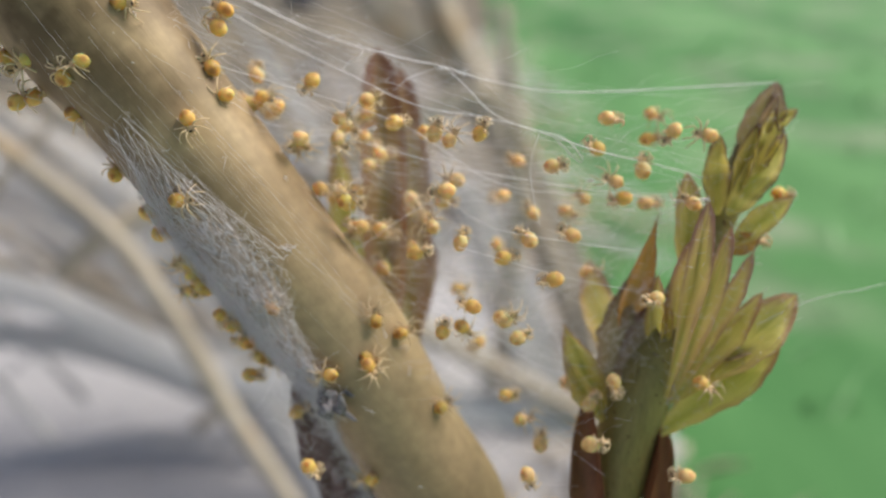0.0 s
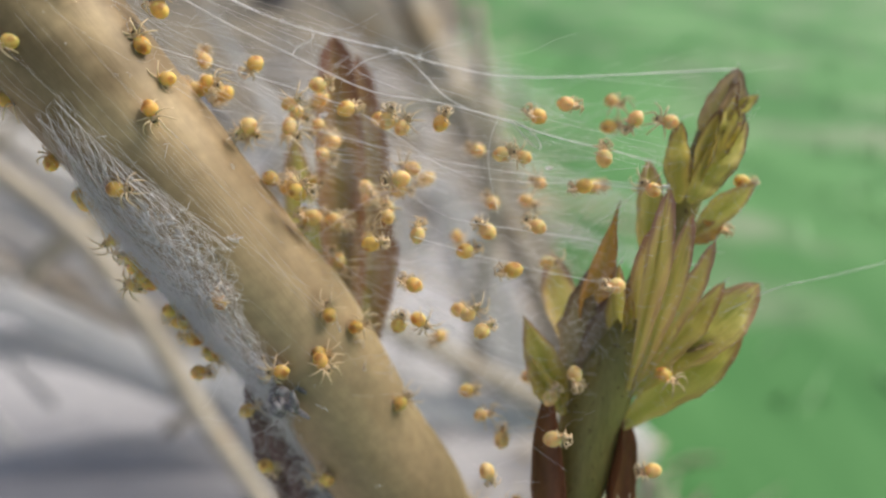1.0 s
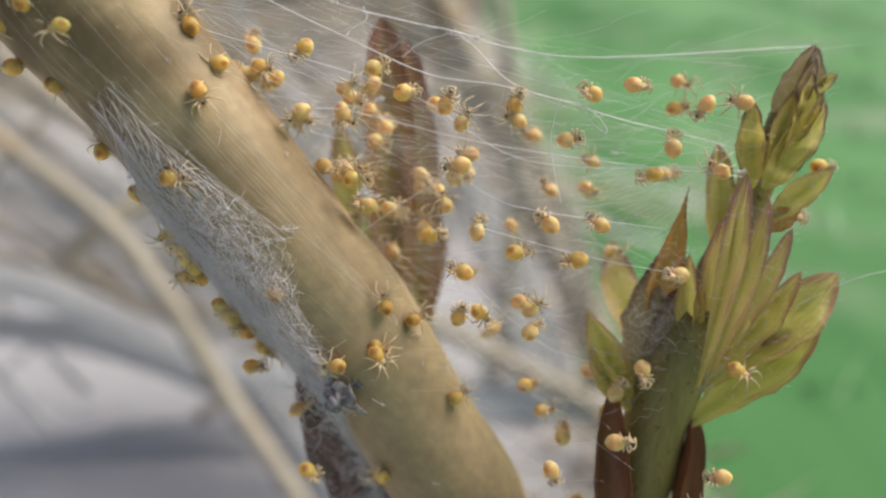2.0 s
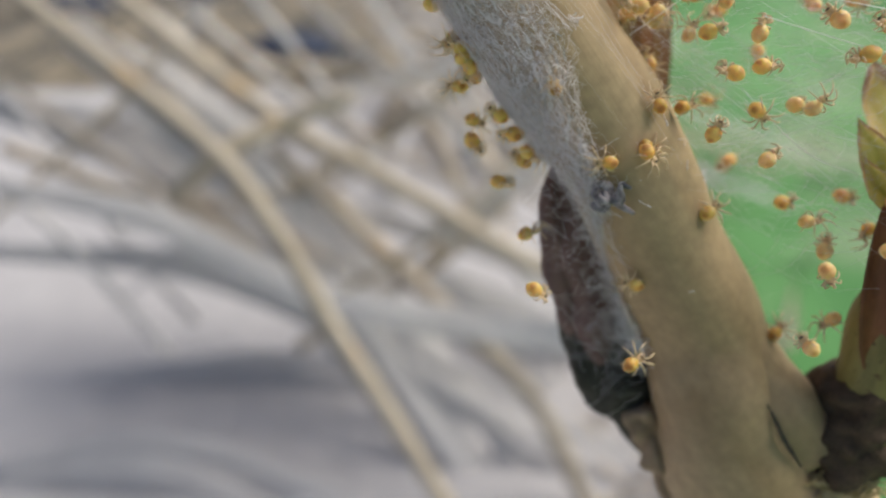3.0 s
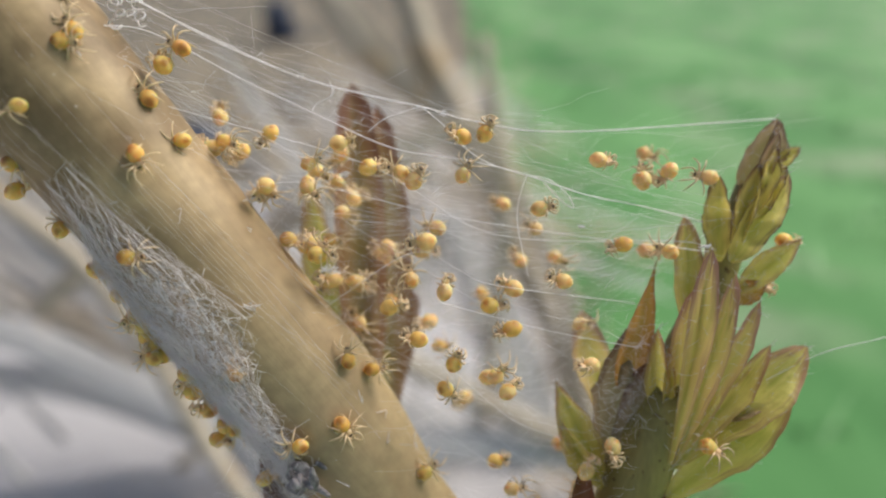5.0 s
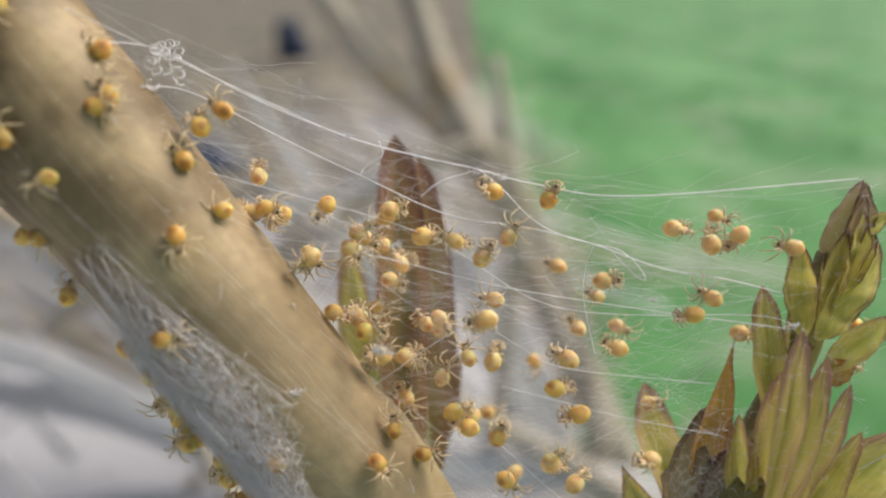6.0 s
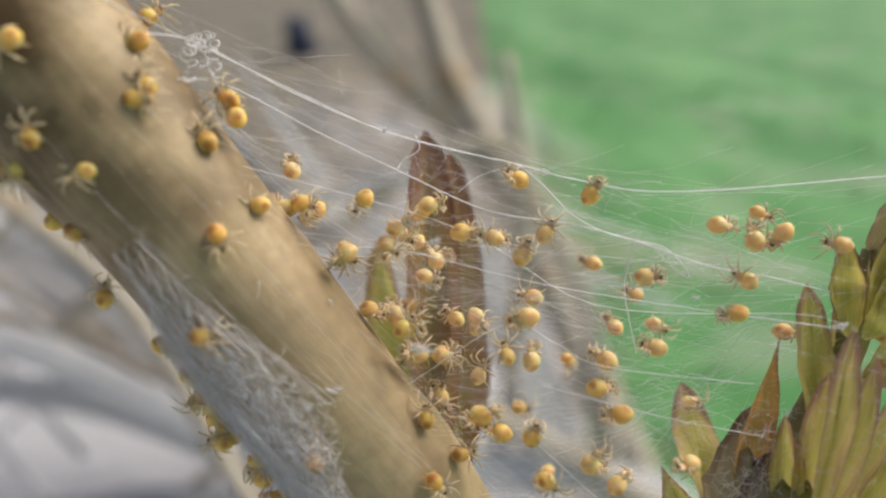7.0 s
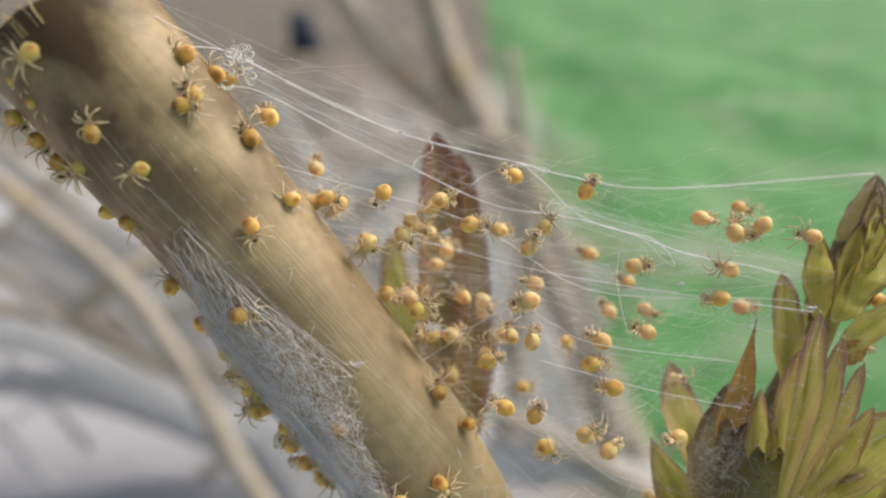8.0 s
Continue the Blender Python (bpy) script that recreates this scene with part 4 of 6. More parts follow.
def fine_web():
    """The loose fan of fine threads and the tangle in it."""
    r = random.Random(21)
    bm = bmesh.new()
    far = [(0.446, 1.130, 0.187), (0.397, 1.140, 0.125), (0.344, 1.100, 0.060), (0.391, 1.025, 0.073), (0.267, 1.170, -0.029), (0.191, 1.080, -0.118), (0.201, 1.070, -0.225), (0.210, 1.080, -0.327), (0.548, 1.140, 0.267), (-0.111, 1.180, 0.332), (-0.060, 1.240, 0.040), (-0.107, 1.220, -0.074)]
    for i in range(150):
        a = bark(r.uniform(0.03, 0.78), r.uniform(-95, -55), 0.0)
        b = Vector(r.choice(far)) + Vector((r.uniform(-0.05, 0.05), r.uniform(-0.06, 0.06), r.uniform(-0.07, 0.07)))
        if abs(a.z - b.z) > 0.38:
            continue
        strand(bm, sag(a, b, r.uniform(0.0, 0.05), 9, 0.003, r), r.uniform(0.00007, 0.0002))
    for i in range(420):
        u, v = r.uniform(0, 1), r.uniform(0, 1)
        p = bark(0.06 + 0.6 * v, -70, 0.02).lerp(Vector((0.255, 1.080, 0.021)) + Vector((0, 0, 0.22 - 0.5 * v)), u) + Vector((0, r.uniform(-0.05, 0.08), 0))
        q = p + Vector((r.uniform(-0.16, 0.16), r.uniform(-0.05, 0.05), r.uniform(-0.05, 0.05)))
        strand(bm, sag(p, q, r.uniform(-0.01, 0.02), 5, 0.004, r), r.uniform(0.00007, 0.00018))
    tagged(part("fine_web", bm, FINE), "loose tangle of fine white silk between twig and shoots", "web", kind="stuff")
    # small white coils near the top
    bm = bmesh.new()
    for i in range(16):
        c = Vector((-0.374, 0.975, 0.391)) + Vector((r.uniform(-0.024, 0.024), r.uniform(-0.02, 0.02), r.uniform(-0.03, 0.03)))
        size, turn = r.uniform(0.004, 0.009), r.uniform(0, 6)
        strand(bm, smooth_path([c + Vector((math.cos(t + turn) * size, 0.002 * t - 0.005, math.sin(t + turn) * size * 0.85)) for t in (0, 0.9, 1.8, 2.7, 3.6, 4.5, 5.4)], 3), r.uniform(0.0009, 0.0018))
    tagged(part("silk_coil", bm, THREAD), "small bright white curls of silk by the twig", "web", kind="stuff")


def band(k):
    """The angles between which the silk lies on the twig."""
    def at(rows):
        for (k0, a0), (k1, a1) in zip(rows, rows[1:]):
            if k <= k1:
                return a0 + (a1 - a0) * (k - k0) / (k1 - k0)
        return rows[-1][1]
    return at(((0, 15), (0.24, 18), (0.38, -8), (0.43, 14), (0.5, 30), (0.56, 46), (0.8, 62))), at(((0, 30), (0.24, 30), (0.29, 70), (0.4, 74), (0.5, 62), (0.56, 66), (0.8, 84)))


def wound(name, k0, k1, label, seed):
    """A sheet of silk that lies on the twig within its band, a little uneven."""
    bm = bmesh.new()
    uv = bm.loops.layers.uv.verify()
    nu, nv = 20, 26
    grid = []
    for i in range(nv + 1):
        v = i / nv
        k = k0 + (k1 - k0) * v
        lo, hi = band(k)
        row = []
        for j in range(nu + 1):
            u = j / nu
            bump = noise.noise(Vector((u * 4, v * 6, seed * 2.3)))
            row.append((bm.verts.new(bark(k, lo + (hi + 6 - lo) * u, 0.008 + 0.004 * bump + 0.05 * max(0.0, k - 0.55))), (u, v)))
        grid.append(row)
    for i in range(nv):
        for j in range(nu):
            q = (grid[i][j], grid[i][j + 1], grid[i + 1][j + 1], grid[i + 1][j])
            f = bm.faces.new([x[0] for x in q])
            for loop, x in zip(f.loops, q):
                loop[uv].uv = x[1]
    tagged(part(name, bm, FILM), label, "web", kind="stuff")


def wrapping():
    """The thick silk that binds the twig's shaded side and its bud."""
    r = random.Random(31)
    bm = bmesh.new()
    for i in range(4200):
        k = 0.23 + 0.35 * r.betavariate(2.0, 2.2)
        lo, hi = band(k)
        # most lie towards the shaded rim, in clumps with bare wood between them
        a = lo + (hi - lo) * (max(r.random(), r.random()) if i % 3 else r.random())
        k2 = min(0.6, max(0.2, k + r.gauss(0.0, 0.05)))
        if noise.noise(Vector((k * 26, a * 0.09, 4.0))) + 0.5 * noise.noise(Vector((k * 70, a * 0.2, 9.0))) < r.uniform(-0.35, 0.45):
            continue
        lo, hi = band(k2)
        a2 = min(max(a + r.gauss(0, 14 if i % 3 else 40), lo - 3), hi + 4)
        if k > 0.44 and r.random() < 0.45:
            continue
        lift = 0.001 + 0.013 * r.random() ** 2
        pts = [bark(k + (k2 - k) * q / 4 + r.gauss(0, 0.003), a + (a2 - a) * q / 4 + r.gauss(0, 2.5), lift + r.uniform(0, 0.004) + 0.006 * math.sin(math.pi * q / 4)) for q in range(5)]
        strand(bm, smooth_path(pts, 3), r.uniform(0.00008, 0.0002) * (1.0 if i % 10 else 2.4))
    # long straight guide threads
    for i in range(9):
        strand(bm, sag(bark(0.2 + 0.01 * i, 14 + r.uniform(-3, 6), 0.006), bark(0.38, -14 + r.uniform(-2, 5), 0.004), -0.004, 7, 0.0012, r), r.uniform(0.00007, 0.0002))
    for i in range(34):
        k = r.uniform(0.03, 0.3)
        a = r.uniform(-35, 75)
        pts = [bark(k, a, 0.004), bark(k + 0.1, a - 4, 0.016), bark(k + r.uniform(0.12, 0.26), a - r.uniform(5, 25), 0.004)]
        strand(bm, smooth_path(pts, 5), r.uniform(0.00005, 0.00012))
    tagged(part("silk_wrapping", bm, MATTED), "dense matted white silk wound over the twig's side", "web", kind="stuff")
    # wispy threads, matted along the middle of the bud and loose on the scar
    bm = bmesh.new()
    rope = smooth_path([(-0.205, 1.035, -0.153), (-0.186, 1.060, -0.226), (-0.168, 1.122, -0.294), (-0.146, 1.160, -0.364), (-0.120, 1.182, -0.433), (-0.099, 1.192, -0.491), (-0.079, 1.202, -0.550)], 10)
    for i in range(300):
        q = r.random() ** 1.35 * (len(rope) - 12)
        c = rope[int(q)]
        spread = 0.004 + 0.026 * r.random() ** 2
        way = rope[int(q) + 9] - c
        pts = [c + way * e / 4 * r.uniform(0.7, 1.1) + Vector((r.gauss(0, spread), r.uniform(-0.022, 0.004), r.gauss(0, spread * 0.6))) for e in range(5)]
        strand(bm, smooth_path(pts, 3), r.uniform(0.00012, 0.00035) * (1.0 if i % 5 else 2.4))
    for i in range(170):
        q = r.random() * (len(rope) - 2)
        c = rope[int(q)] + Vector((r.uniform(-0.075, 0.045), r.uniform(-0.02, 0.03), r.uniform(-0.05, 0.03)))
        d = c + Vector((r.uniform(-0.07, 0.07), r.uniform(-0.02, 0.02), r.uniform(-0.07, 0.05)))
        strand(bm, sag(c, d, r.uniform(-0.01, 0.015), 5, 0.004, r), r.uniform(0.0001, 0.00032))
    tagged(part("silk_wisp", bm, MATTED), "torn white silk wisps on the dark bud", "web", kind="stuff")


wound("silk_sheet", 0.245, 0.46, "matted white silk sheet over the twig", 1)
wound("silk_sheet", 0.4, 0.55, "matted white silk sheet narrowing towards the dry bud", 5)
film("silk_veil", [bark(0.02, -115, 0.0), (0.066, 1.000, 0.246), (0.191, 1.060, -0.158), bark(0.62, -115, 0.0)], HAZE, "thin hazy veil of silk between twig and shoot", nu=24, nv=24, bulge=0.03, seed=8)
film("silk_veil", [(-0.277, 1.000, 0.373), (0.118, 1.080, 0.270), (0.134, 1.100, -0.008), (-0.176, 1.060, 0.060)], HAZE, "thin hazy veil of silk before the red bud", nu=20, nv=20, bulge=0.03, seed=12)
film("silk_veil", [(-0.131, 1.120, 0.292), (0.233, 1.120, 0.183), (0.206, 1.120, -0.181), (-0.023, 1.160, -0.112)], HAZE, "thin hazy veil of silk among the spiderlings", nu=20, nv=20, bulge=0.03, seed=15)
main_threads()
fine_web()
wrapping()


def flecks():
    """Small white bits of silk stuck to the bare wood."""
    r = random.Random(41)
    bm = bmesh.new()
    for i in range(30):
        k, a = r.uniform(0.03, 0.8), r.uniform(-80, 15)
        pts = [bark(k, a, 0.002), bark(k + r.uniform(-0.006, 0.006), a + r.uniform(-4, 4), 0.004), bark(k + r.uniform(-0.012, 0.012), a + r.uniform(-7, 7), 0.002)]
        strand(bm, smooth_path(pts, 3), r.uniform(0.0002, 0.0007))
    tagged(part("silk_fleck", bm, THREAD), "tiny white silk flecks on the bare wood", "web", kind="stuff")


flecks()


def sparkle_tufts():
    """Dense white tufts, added in place of the sparkles on drops and threads."""
    r = random.Random(43)
    bm = bmesh.new()
    for p, size in (((-0.104, 1.010, 0.176), 0.006), ((-0.126, 0.996, 0.050), 0.010), ((-0.118, 0.996, 0.046), 0.009), ((-0.001, 1.034, 0.270), 0.006), ((0.03, 1.034, 0.262), 0.005), ((0.376, 1.000, 0.072), 0.006), ((-0.168, 1.055, 0.321), 0.004), ((0.222, 1.050, 0.104), 0.004), ((-0.219, 0.985, 0.003), 0.008)):
        for i in range(14):
            c = Vector(p) + Vector((r.gauss(0, size * 0.5), r.gauss(0, size * 0.3), r.gauss(0, size * 0.3)))
            d = c + Vector((r.uniform(-1.6, 1.6), r.uniform(-0.5, 0.5), r.uniform(-0.6, 0.6))) * size
            strand(bm, sag(c, d, 0.2 * size, 4, 0.1 * size, r), r.uniform(0.0003, 0.0009))
    tagged(part("silk_sparkle", bm, THREAD), "dense white tufts of silk standing in for bright sparkles on the web", "web", kind="stuff")


sparkle_tufts()


def drops():
    for p, s in (((-0.104, 1.015, 0.173), 0.006), ((-0.130, 1.000, 0.047), 0.008), ((-0.122, 1.000, 0.046), 0.006), ((-0.444, 1.020, 0.076), 0.005), ((0.222, 1.055, 0.104), 0.004), ((-0.168, 1.057, 0.320), 0.004), ((-0.076, 1.047, 0.291), 0.004)):
        bm = bmesh.new()
        blob(bm, p, (0.55 * s, 0.55 * s, 0.55 * s), None, 0, 1, (14, 10))
        tagged(part("water_drop", bm, WATER), "tiny clear water drop on the silk", "drop", "drops")


drops()

# ---- spiderlings ----
def spot(x, y, z, heading, roll, lean):
    """A spiderling's pose at a place of the plan: heading in the plan's upright plane (0: to the right, 90: up), roll about its own length, lean of its head to the back."""
    a, e = radians(heading), radians(lean)
    ahead = Vector((math.cos(a) * math.cos(e), math.sin(e), math.sin(a) * math.cos(e)))
    back = Vector((0, -1, 0))
    back = (back - ahead * back.dot(ahead)).normalized()
    back = Matrix.Rotation(radians(roll), 3, ahead) @ back
    m = Matrix((ahead.cross(back), ahead, back)).transposed().to_4x4()
    return PLACE @ Matrix.Translation(Vector((x, y, z)) * UNIT) @ m


MM = 0.001


def limb(side, fore, reach, lift, r, curled, j):
    """One leg, in metres, from the head's side out and down, in four joints."""
    bm = bmesh.new()
    hip = Vector((side * 0.14, 0.46 + fore * 0.11, -0.02))
    w = fore * 0.62 + j.uniform(-0.22, 0.22)
    out = Vector((side * math.cos(w), math.sin(w) + 0.12, 0)).normalized()
    turn = Vector((-out.y * side, out.x * side, 0)) * (0.16 * fore + j.uniform(-0.12, 0.12))
    thigh = hip + out * reach * 0.2 + Vector((0, 0, lift * 0.7))
    knee = hip + out * reach * 0.46 + Vector((0, 0, lift * j.uniform(0.8, 1.25)))
    shin = hip + out * reach * (0.6 if curled else 0.8) + turn * 0.5 + Vector((0, 0, lift * 0.35))
    foot = hip + out * reach * (0.42 if curled else 1.05) + turn + Vector((0, 0, -0.3))
    tube(bm, [p * MM for p in (hip, thigh, knee, shin, foot)], [0.055 * MM * r, 0.06 * MM * r, 0.046 * MM * r, 0.038 * MM * r, 0.018 * MM * r], seg=6, steps=3)
    return mesh_of(bm, "leg", LIMB)


def spider_meshes(size, curled, seed):
    j = random.Random(seed)
    bm = bmesh.new()
    blob(bm, (0, -0.02 * MM, 0.02 * MM), (0.42 * MM * size, 0.485 * MM * size, 0.4 * MM * size), None, 0.12, 900, (22, 16))
    # the abdomen narrows to the spinnerets behind
    for v in bm.verts:
        back = max(0.0, -v.co.y / (0.485 * MM * size))
        v.co.x *= 1 - 0.22 * back * back
        v.co.z *= 1 - 0.16 * back * back
    belly = mesh_of(bm, "abdomen", ABDOMEN[0])
    bm = bmesh.new()
    blob(bm, (0, 0.56 * MM * size, -0.05 * MM), (0.24 * MM * size, 0.29 * MM * size, 0.19 * MM * size), None, 0.08, 1500, (14, 10))
    for side in (-1, 1):
        tube(bm, [Vector(q) * MM * size for q in ((side * 0.07, 0.78, -0.05), (side * 0.1, 0.9, -0.04), (side * 0.05, 0.98, -0.12))], [0.045 * MM, 0.04 * MM, 0.03 * MM], seg=6, steps=3)
    head = mesh_of(bm, "head", HEAD)
    bm = bmesh.new()
    blob(bm, (0, 0.74 * MM * size, 0.07 * MM), (0.14 * MM * size, 0.07 * MM * size, 0.06 * MM), None, 0.3, 4000, (10, 6))
    eyes = mesh_of(bm, "eye_patch", LIMB_DARK)
    legs = [limb(k, f, ((0.7 if curled else 0.92) - 0.1 * abs(f - 0.3)) * size, 0.26 * size, size, curled, j) for k in (-1, 1) for f in (1.6, 0.6, -0.5, -1.5)]
    return belly, head, eyes, legs


BROODS = [spider_meshes(size, curled, i) for i, (size, curled) in enumerate(((1.08, True), (0.95, False), (1.02, True), (0.98, False), (1.0, True), (0.9, False)))]
BELLIES = {}
WORDS = {
    "web": ("amber spiderling with pale legs hanging in the silk threads", "spiderlings in the web"),
    "stem": ("yellow spiderling walking on the dead tan twig", "spiderlings on the twig"),
    "edge": ("amber spiderling with a brown mark clinging to the twig", "spiderlings along the twig's edge"),
}
COUNT = [0]


def spiderling(colour, where, m):
    """One spiderling: abdomen, head, eyes and eight legs."""
    COUNT[0] += 1
    k = (COUNT[0] * 7 + COUNT[0] // 3) % 6
    if where == "stem":
        k = (1, 3, 5)[COUNT[0] % 3]
    belly, head, eyes, legs = BROODS[k]
    if (k, colour) not in BELLIES:
        BELLIES[k, colour] = belly.copy()
        BELLIES[k, colour].materials[0] = ABDOMEN[colour]
    ob = new("spiderling")
    ob.empty_display_size = 0.0005
    label, group = WORDS[where]
    tagged(ob, label, "spider", group)
    made = {}
    for name, me in [("abdomen", BELLIES[k, colour]), ("head", head), ("eye_patch", eyes)] + [("leg", l) for l in legs]:
        p = new(name, me)
        p.parent = made["head"] if name == "eye_patch" else ob
        made[name] = p
    ob.matrix_basis = m
    return ob



spiderling(0, "web", spot(-0.264, 1.020, 0.222, 340, -2, -24))
m1 = spiderling(0, "web", spot(-0.192, 1.020, 0.247, 237, 5, -12))
spiderling(1, "web", spot(-0.112, 1.020, 0.219, 16, 40, 27))
spiderling(1, "web", spot(-0.152, 1.020, 0.192, 27, 37, -9))
spiderling(0, "web", spot(-0.072, 1.020, 0.184, 18, -45, 26))
spiderling(1, "web", spot(-0.210, 1.020, 0.162, 218, -54, -12))
m6 = spiderling(1, "web", spot(-0.154, 1.020, 0.159, 315, -7, -20))
m7 = spiderling(1, "web", spot(-0.103, 1.196, 0.158, 26, -9, -17))
m8 = spiderling(1, "web", spot(-0.012, 1.020, 0.169, 63, -22, -28))
m9 = spiderling(1, "web", spot(0.010, 1.020, 0.159, 61, -22, -18))
m10 = spiderling(0, "web", spot(0.054, 1.020, 0.169, 61, -32, -26))
spiderling(1, "web", spot(0.240, 1.020, 0.191, 355, -41, 1))
spiderling(1, "web", spot(0.334, 1.118, 0.217, 331, -9, -27))
m13 = spiderling(1, "web", spot(0.293, 1.020, 0.115, 96, 16, -4))
m14 = spiderling(1, "web", spot(0.339, 1.020, 0.173, 233, 40, 13))
spiderling(1, "web", spot(0.391, 1.020, 0.166, 167, 3, 9))
m16 = spiderling(0, "web", spot(0.266, 1.020, 0.074, 194, 51, 27))
m17 = spiderling(1, "web", spot(0.329, 1.130, 0.074, 355, -31, -20))
m18 = spiderling(1, "web", spot(0.368, 1.020, 0.067, 148, -46, 11))
spiderling(1, "web", spot(0.132, 1.219, 0.154, 159, -13, 17))
m20 = spiderling(1, "web", spot(0.160, 1.020, 0.121, 4, -10, -25))
m21 = spiderling(1, "web", spot(0.232, 1.137, 0.083, 157, -14, -20))
spiderling(1, "web", spot(0.005, 0.993, 0.083, 191, 2, 1))
spiderling(1, "web", spot(0.153, 1.184, 0.061, 129, -15, 16))
spiderling(1, "web", spot(0.207, 1.177, 0.065, 334, 45, -1))
m25 = spiderling(1, "web", spot(0.190, 1.020, 0.020, 159, 12, -3))
m26 = spiderling(1, "web", spot(0.127, 1.020, 0.014, 144, -46, 8))
spiderling(0, "web", spot(0.095, 1.258, 0.008, 289, -34, 29))
m28 = spiderling(0, "web", spot(0.088, 1.020, -0.014, 6, -42, 9))
m29 = spiderling(1, "web", spot(0.025, 1.020, 0.009, 80, 43, -5))
spiderling(1, "web", spot(0.227, 1.104, -0.035, 7, 52, 29))
m31 = spiderling(0, "web", spot(0.164, 1.020, -0.045, 191, 45, 15))
m32 = spiderling(0, "web", spot(0.044, 1.020, -0.085, 161, 31, 10))
m33 = spiderling(0, "web", spot(0.025, 1.258, -0.072, 352, 17, 27))
m34 = spiderling(0, "web", spot(-0.000, 1.020, -0.121, 74, -8, -28))
spiderling(0, "web", spot(0.066, 1.289, -0.171, 213, -18, -19))
m36 = spiderling(1, "web", spot(0.091, 1.020, -0.105, 41, 45, -11))
m37 = spiderling(1, "web", spot(0.109, 1.020, -0.130, 32, 43, 23))
spiderling(0, "web", spot(0.103, 1.140, -0.240, 4, 30, 24))
spiderling(1, "web", spot(0.122, 1.090, -0.268, 13, -47, -16))
spiderling(1, "web", spot(0.156, 1.107, -0.311, 79, -53, 11))
spiderling(1, "web", spot(0.124, 1.020, -0.330, 295, 42, 14))
spiderling(1, "web", spot(0.179, 1.124, -0.415, 218, 52, 15))
m43 = spiderling(1, "web", spot(0.357, 1.020, -0.333, 188, 31, 12))
spiderling(1, "web", spot(0.317, 1.020, -0.397, 157, -26, 0))
spiderling(1, "web", spot(0.334, 1.020, -0.385, 227, 11, 10))
spiderling(1, "web", spot(0.253, 1.034, -0.197, 275, -36, -24))
spiderling(1, "web", spot(0.221, 1.057, -0.236, 57, 42, 0))
spiderling(0, "web", spot(0.226, 1.136, -0.279, 229, -32, -24))
m49 = spiderling(1, "web", spot(0.216, 1.020, -0.286, 2, 32, -11))
spiderling(1, "web", spot(0.211, 1.196, -0.230, 346, 10, 7))
spiderling(0, "web", spot(0.385, 1.039, -0.201, 333, -36, -17))
m52 = spiderling(0, "web", spot(0.521, 1.080, 0.086, 346, 46, 10))
spiderling(1, "web", spot(0.495, 1.109, 0.019, 333, -38, -16))
spiderling(0, "web", spot(-0.143, 1.020, 0.069, 53, -12, 2))
spiderling(0, "web", spot(-0.188, 1.063, 0.091, 338, -34, -9))
m56 = spiderling(1, "web", spot(-0.026, 1.141, 0.050, 144, -22, 11))
spiderling(1, "web", spot(-0.136, 1.096, 0.036, 2, -5, 14))
spiderling(1, "web", spot(-0.097, 1.118, 0.030, 23, 6, 23))
m59 = spiderling(0, "web", spot(-0.041, 1.020, -0.005, 21, 52, 1))
spiderling(1, "web", spot(-0.106, 1.153, -0.036, 329, 14, -19))
spiderling(0, "stem", spot(-0.301, 0.964, 0.214, 193, -24, -5))
m62 = spiderling(2, "stem", spot(-0.339, 0.922, 0.173, 288, 4, -5))
spiderling(2, "stem", spot(-0.361, 0.944, 0.066, 2, 1, -3))
spiderling(2, "stem", spot(-0.166, 1.023, -0.185, 183, -16, -1))
m65 = spiderling(2, "stem", spot(-0.111, 1.025, -0.172, 313, -22, -1))
m66 = spiderling(0, "stem", spot(-0.003, 1.100, -0.251, 44, -5, 2))
spiderling(0, "stem", spot(-0.114, 1.100, -0.365, 167, -5, -6))
m68 = spiderling(2, "stem", spot(-0.102, 1.020, -0.456, 35, -7, 7))
spiderling(2, "stem", spot(0.112, 1.169, -0.448, 54, -17, 1))
m70 = spiderling(2, "stem", spot(-0.099, 1.033, -0.107, 102, -3, 0))
m71 = spiderling(0, "edge", spot(-0.413, 1.014, 0.021, 352, -67, -24))
m72 = spiderling(0, "edge", spot(-0.381, 1.029, -0.013, 218, -63, -9))
spiderling(0, "edge", spot(-0.373, 1.030, -0.024, 167, -44, -22))
m74 = spiderling(2, "edge", spot(-0.355, 1.038, -0.059, 140, -63, -4))
m75 = spiderling(0, "edge", spot(-0.335, 1.046, -0.099, 340, -1, -9))
m76 = spiderling(0, "edge", spot(-0.314, 1.056, -0.113, 310, -39, 1))
m77 = spiderling(0, "edge", spot(-0.277, 1.071, -0.167, 136, -4, 17))
m78 = spiderling(0, "edge", spot(-0.231, 1.098, -0.258, 23, -66, 4))
m79 = spiderling(0, "edge", spot(-0.198, 1.020, -0.319, 325, -31, 17))
spiderling(0, "edge", spot(-0.428, 1.008, 0.052, 337, -26, 8))
m81 = spiderling(0, "edge", spot(-0.468, 0.995, 0.106, 98, -6, 21))
m82 = spiderling(0, "edge", spot(-0.560, 0.951, 0.206, 34, -34, 12))
m83 = spiderling(1, "web", spot(0.154, 1.020, -0.429, 129, -27, 8))
m84 = spiderling(1, "web", spot(0.270, 1.020, -0.510, 36, 47, 27))
spiderling(1, "web", spot(0.288, 1.020, -0.415, 55, 34, -28))
m86 = spiderling(0, "edge", spot(-0.277, 1.075, -0.184, 357, -61, -18))
m87 = spiderling(0, "edge", spot(-0.371, 1.035, -0.059, 176, -2, 14))
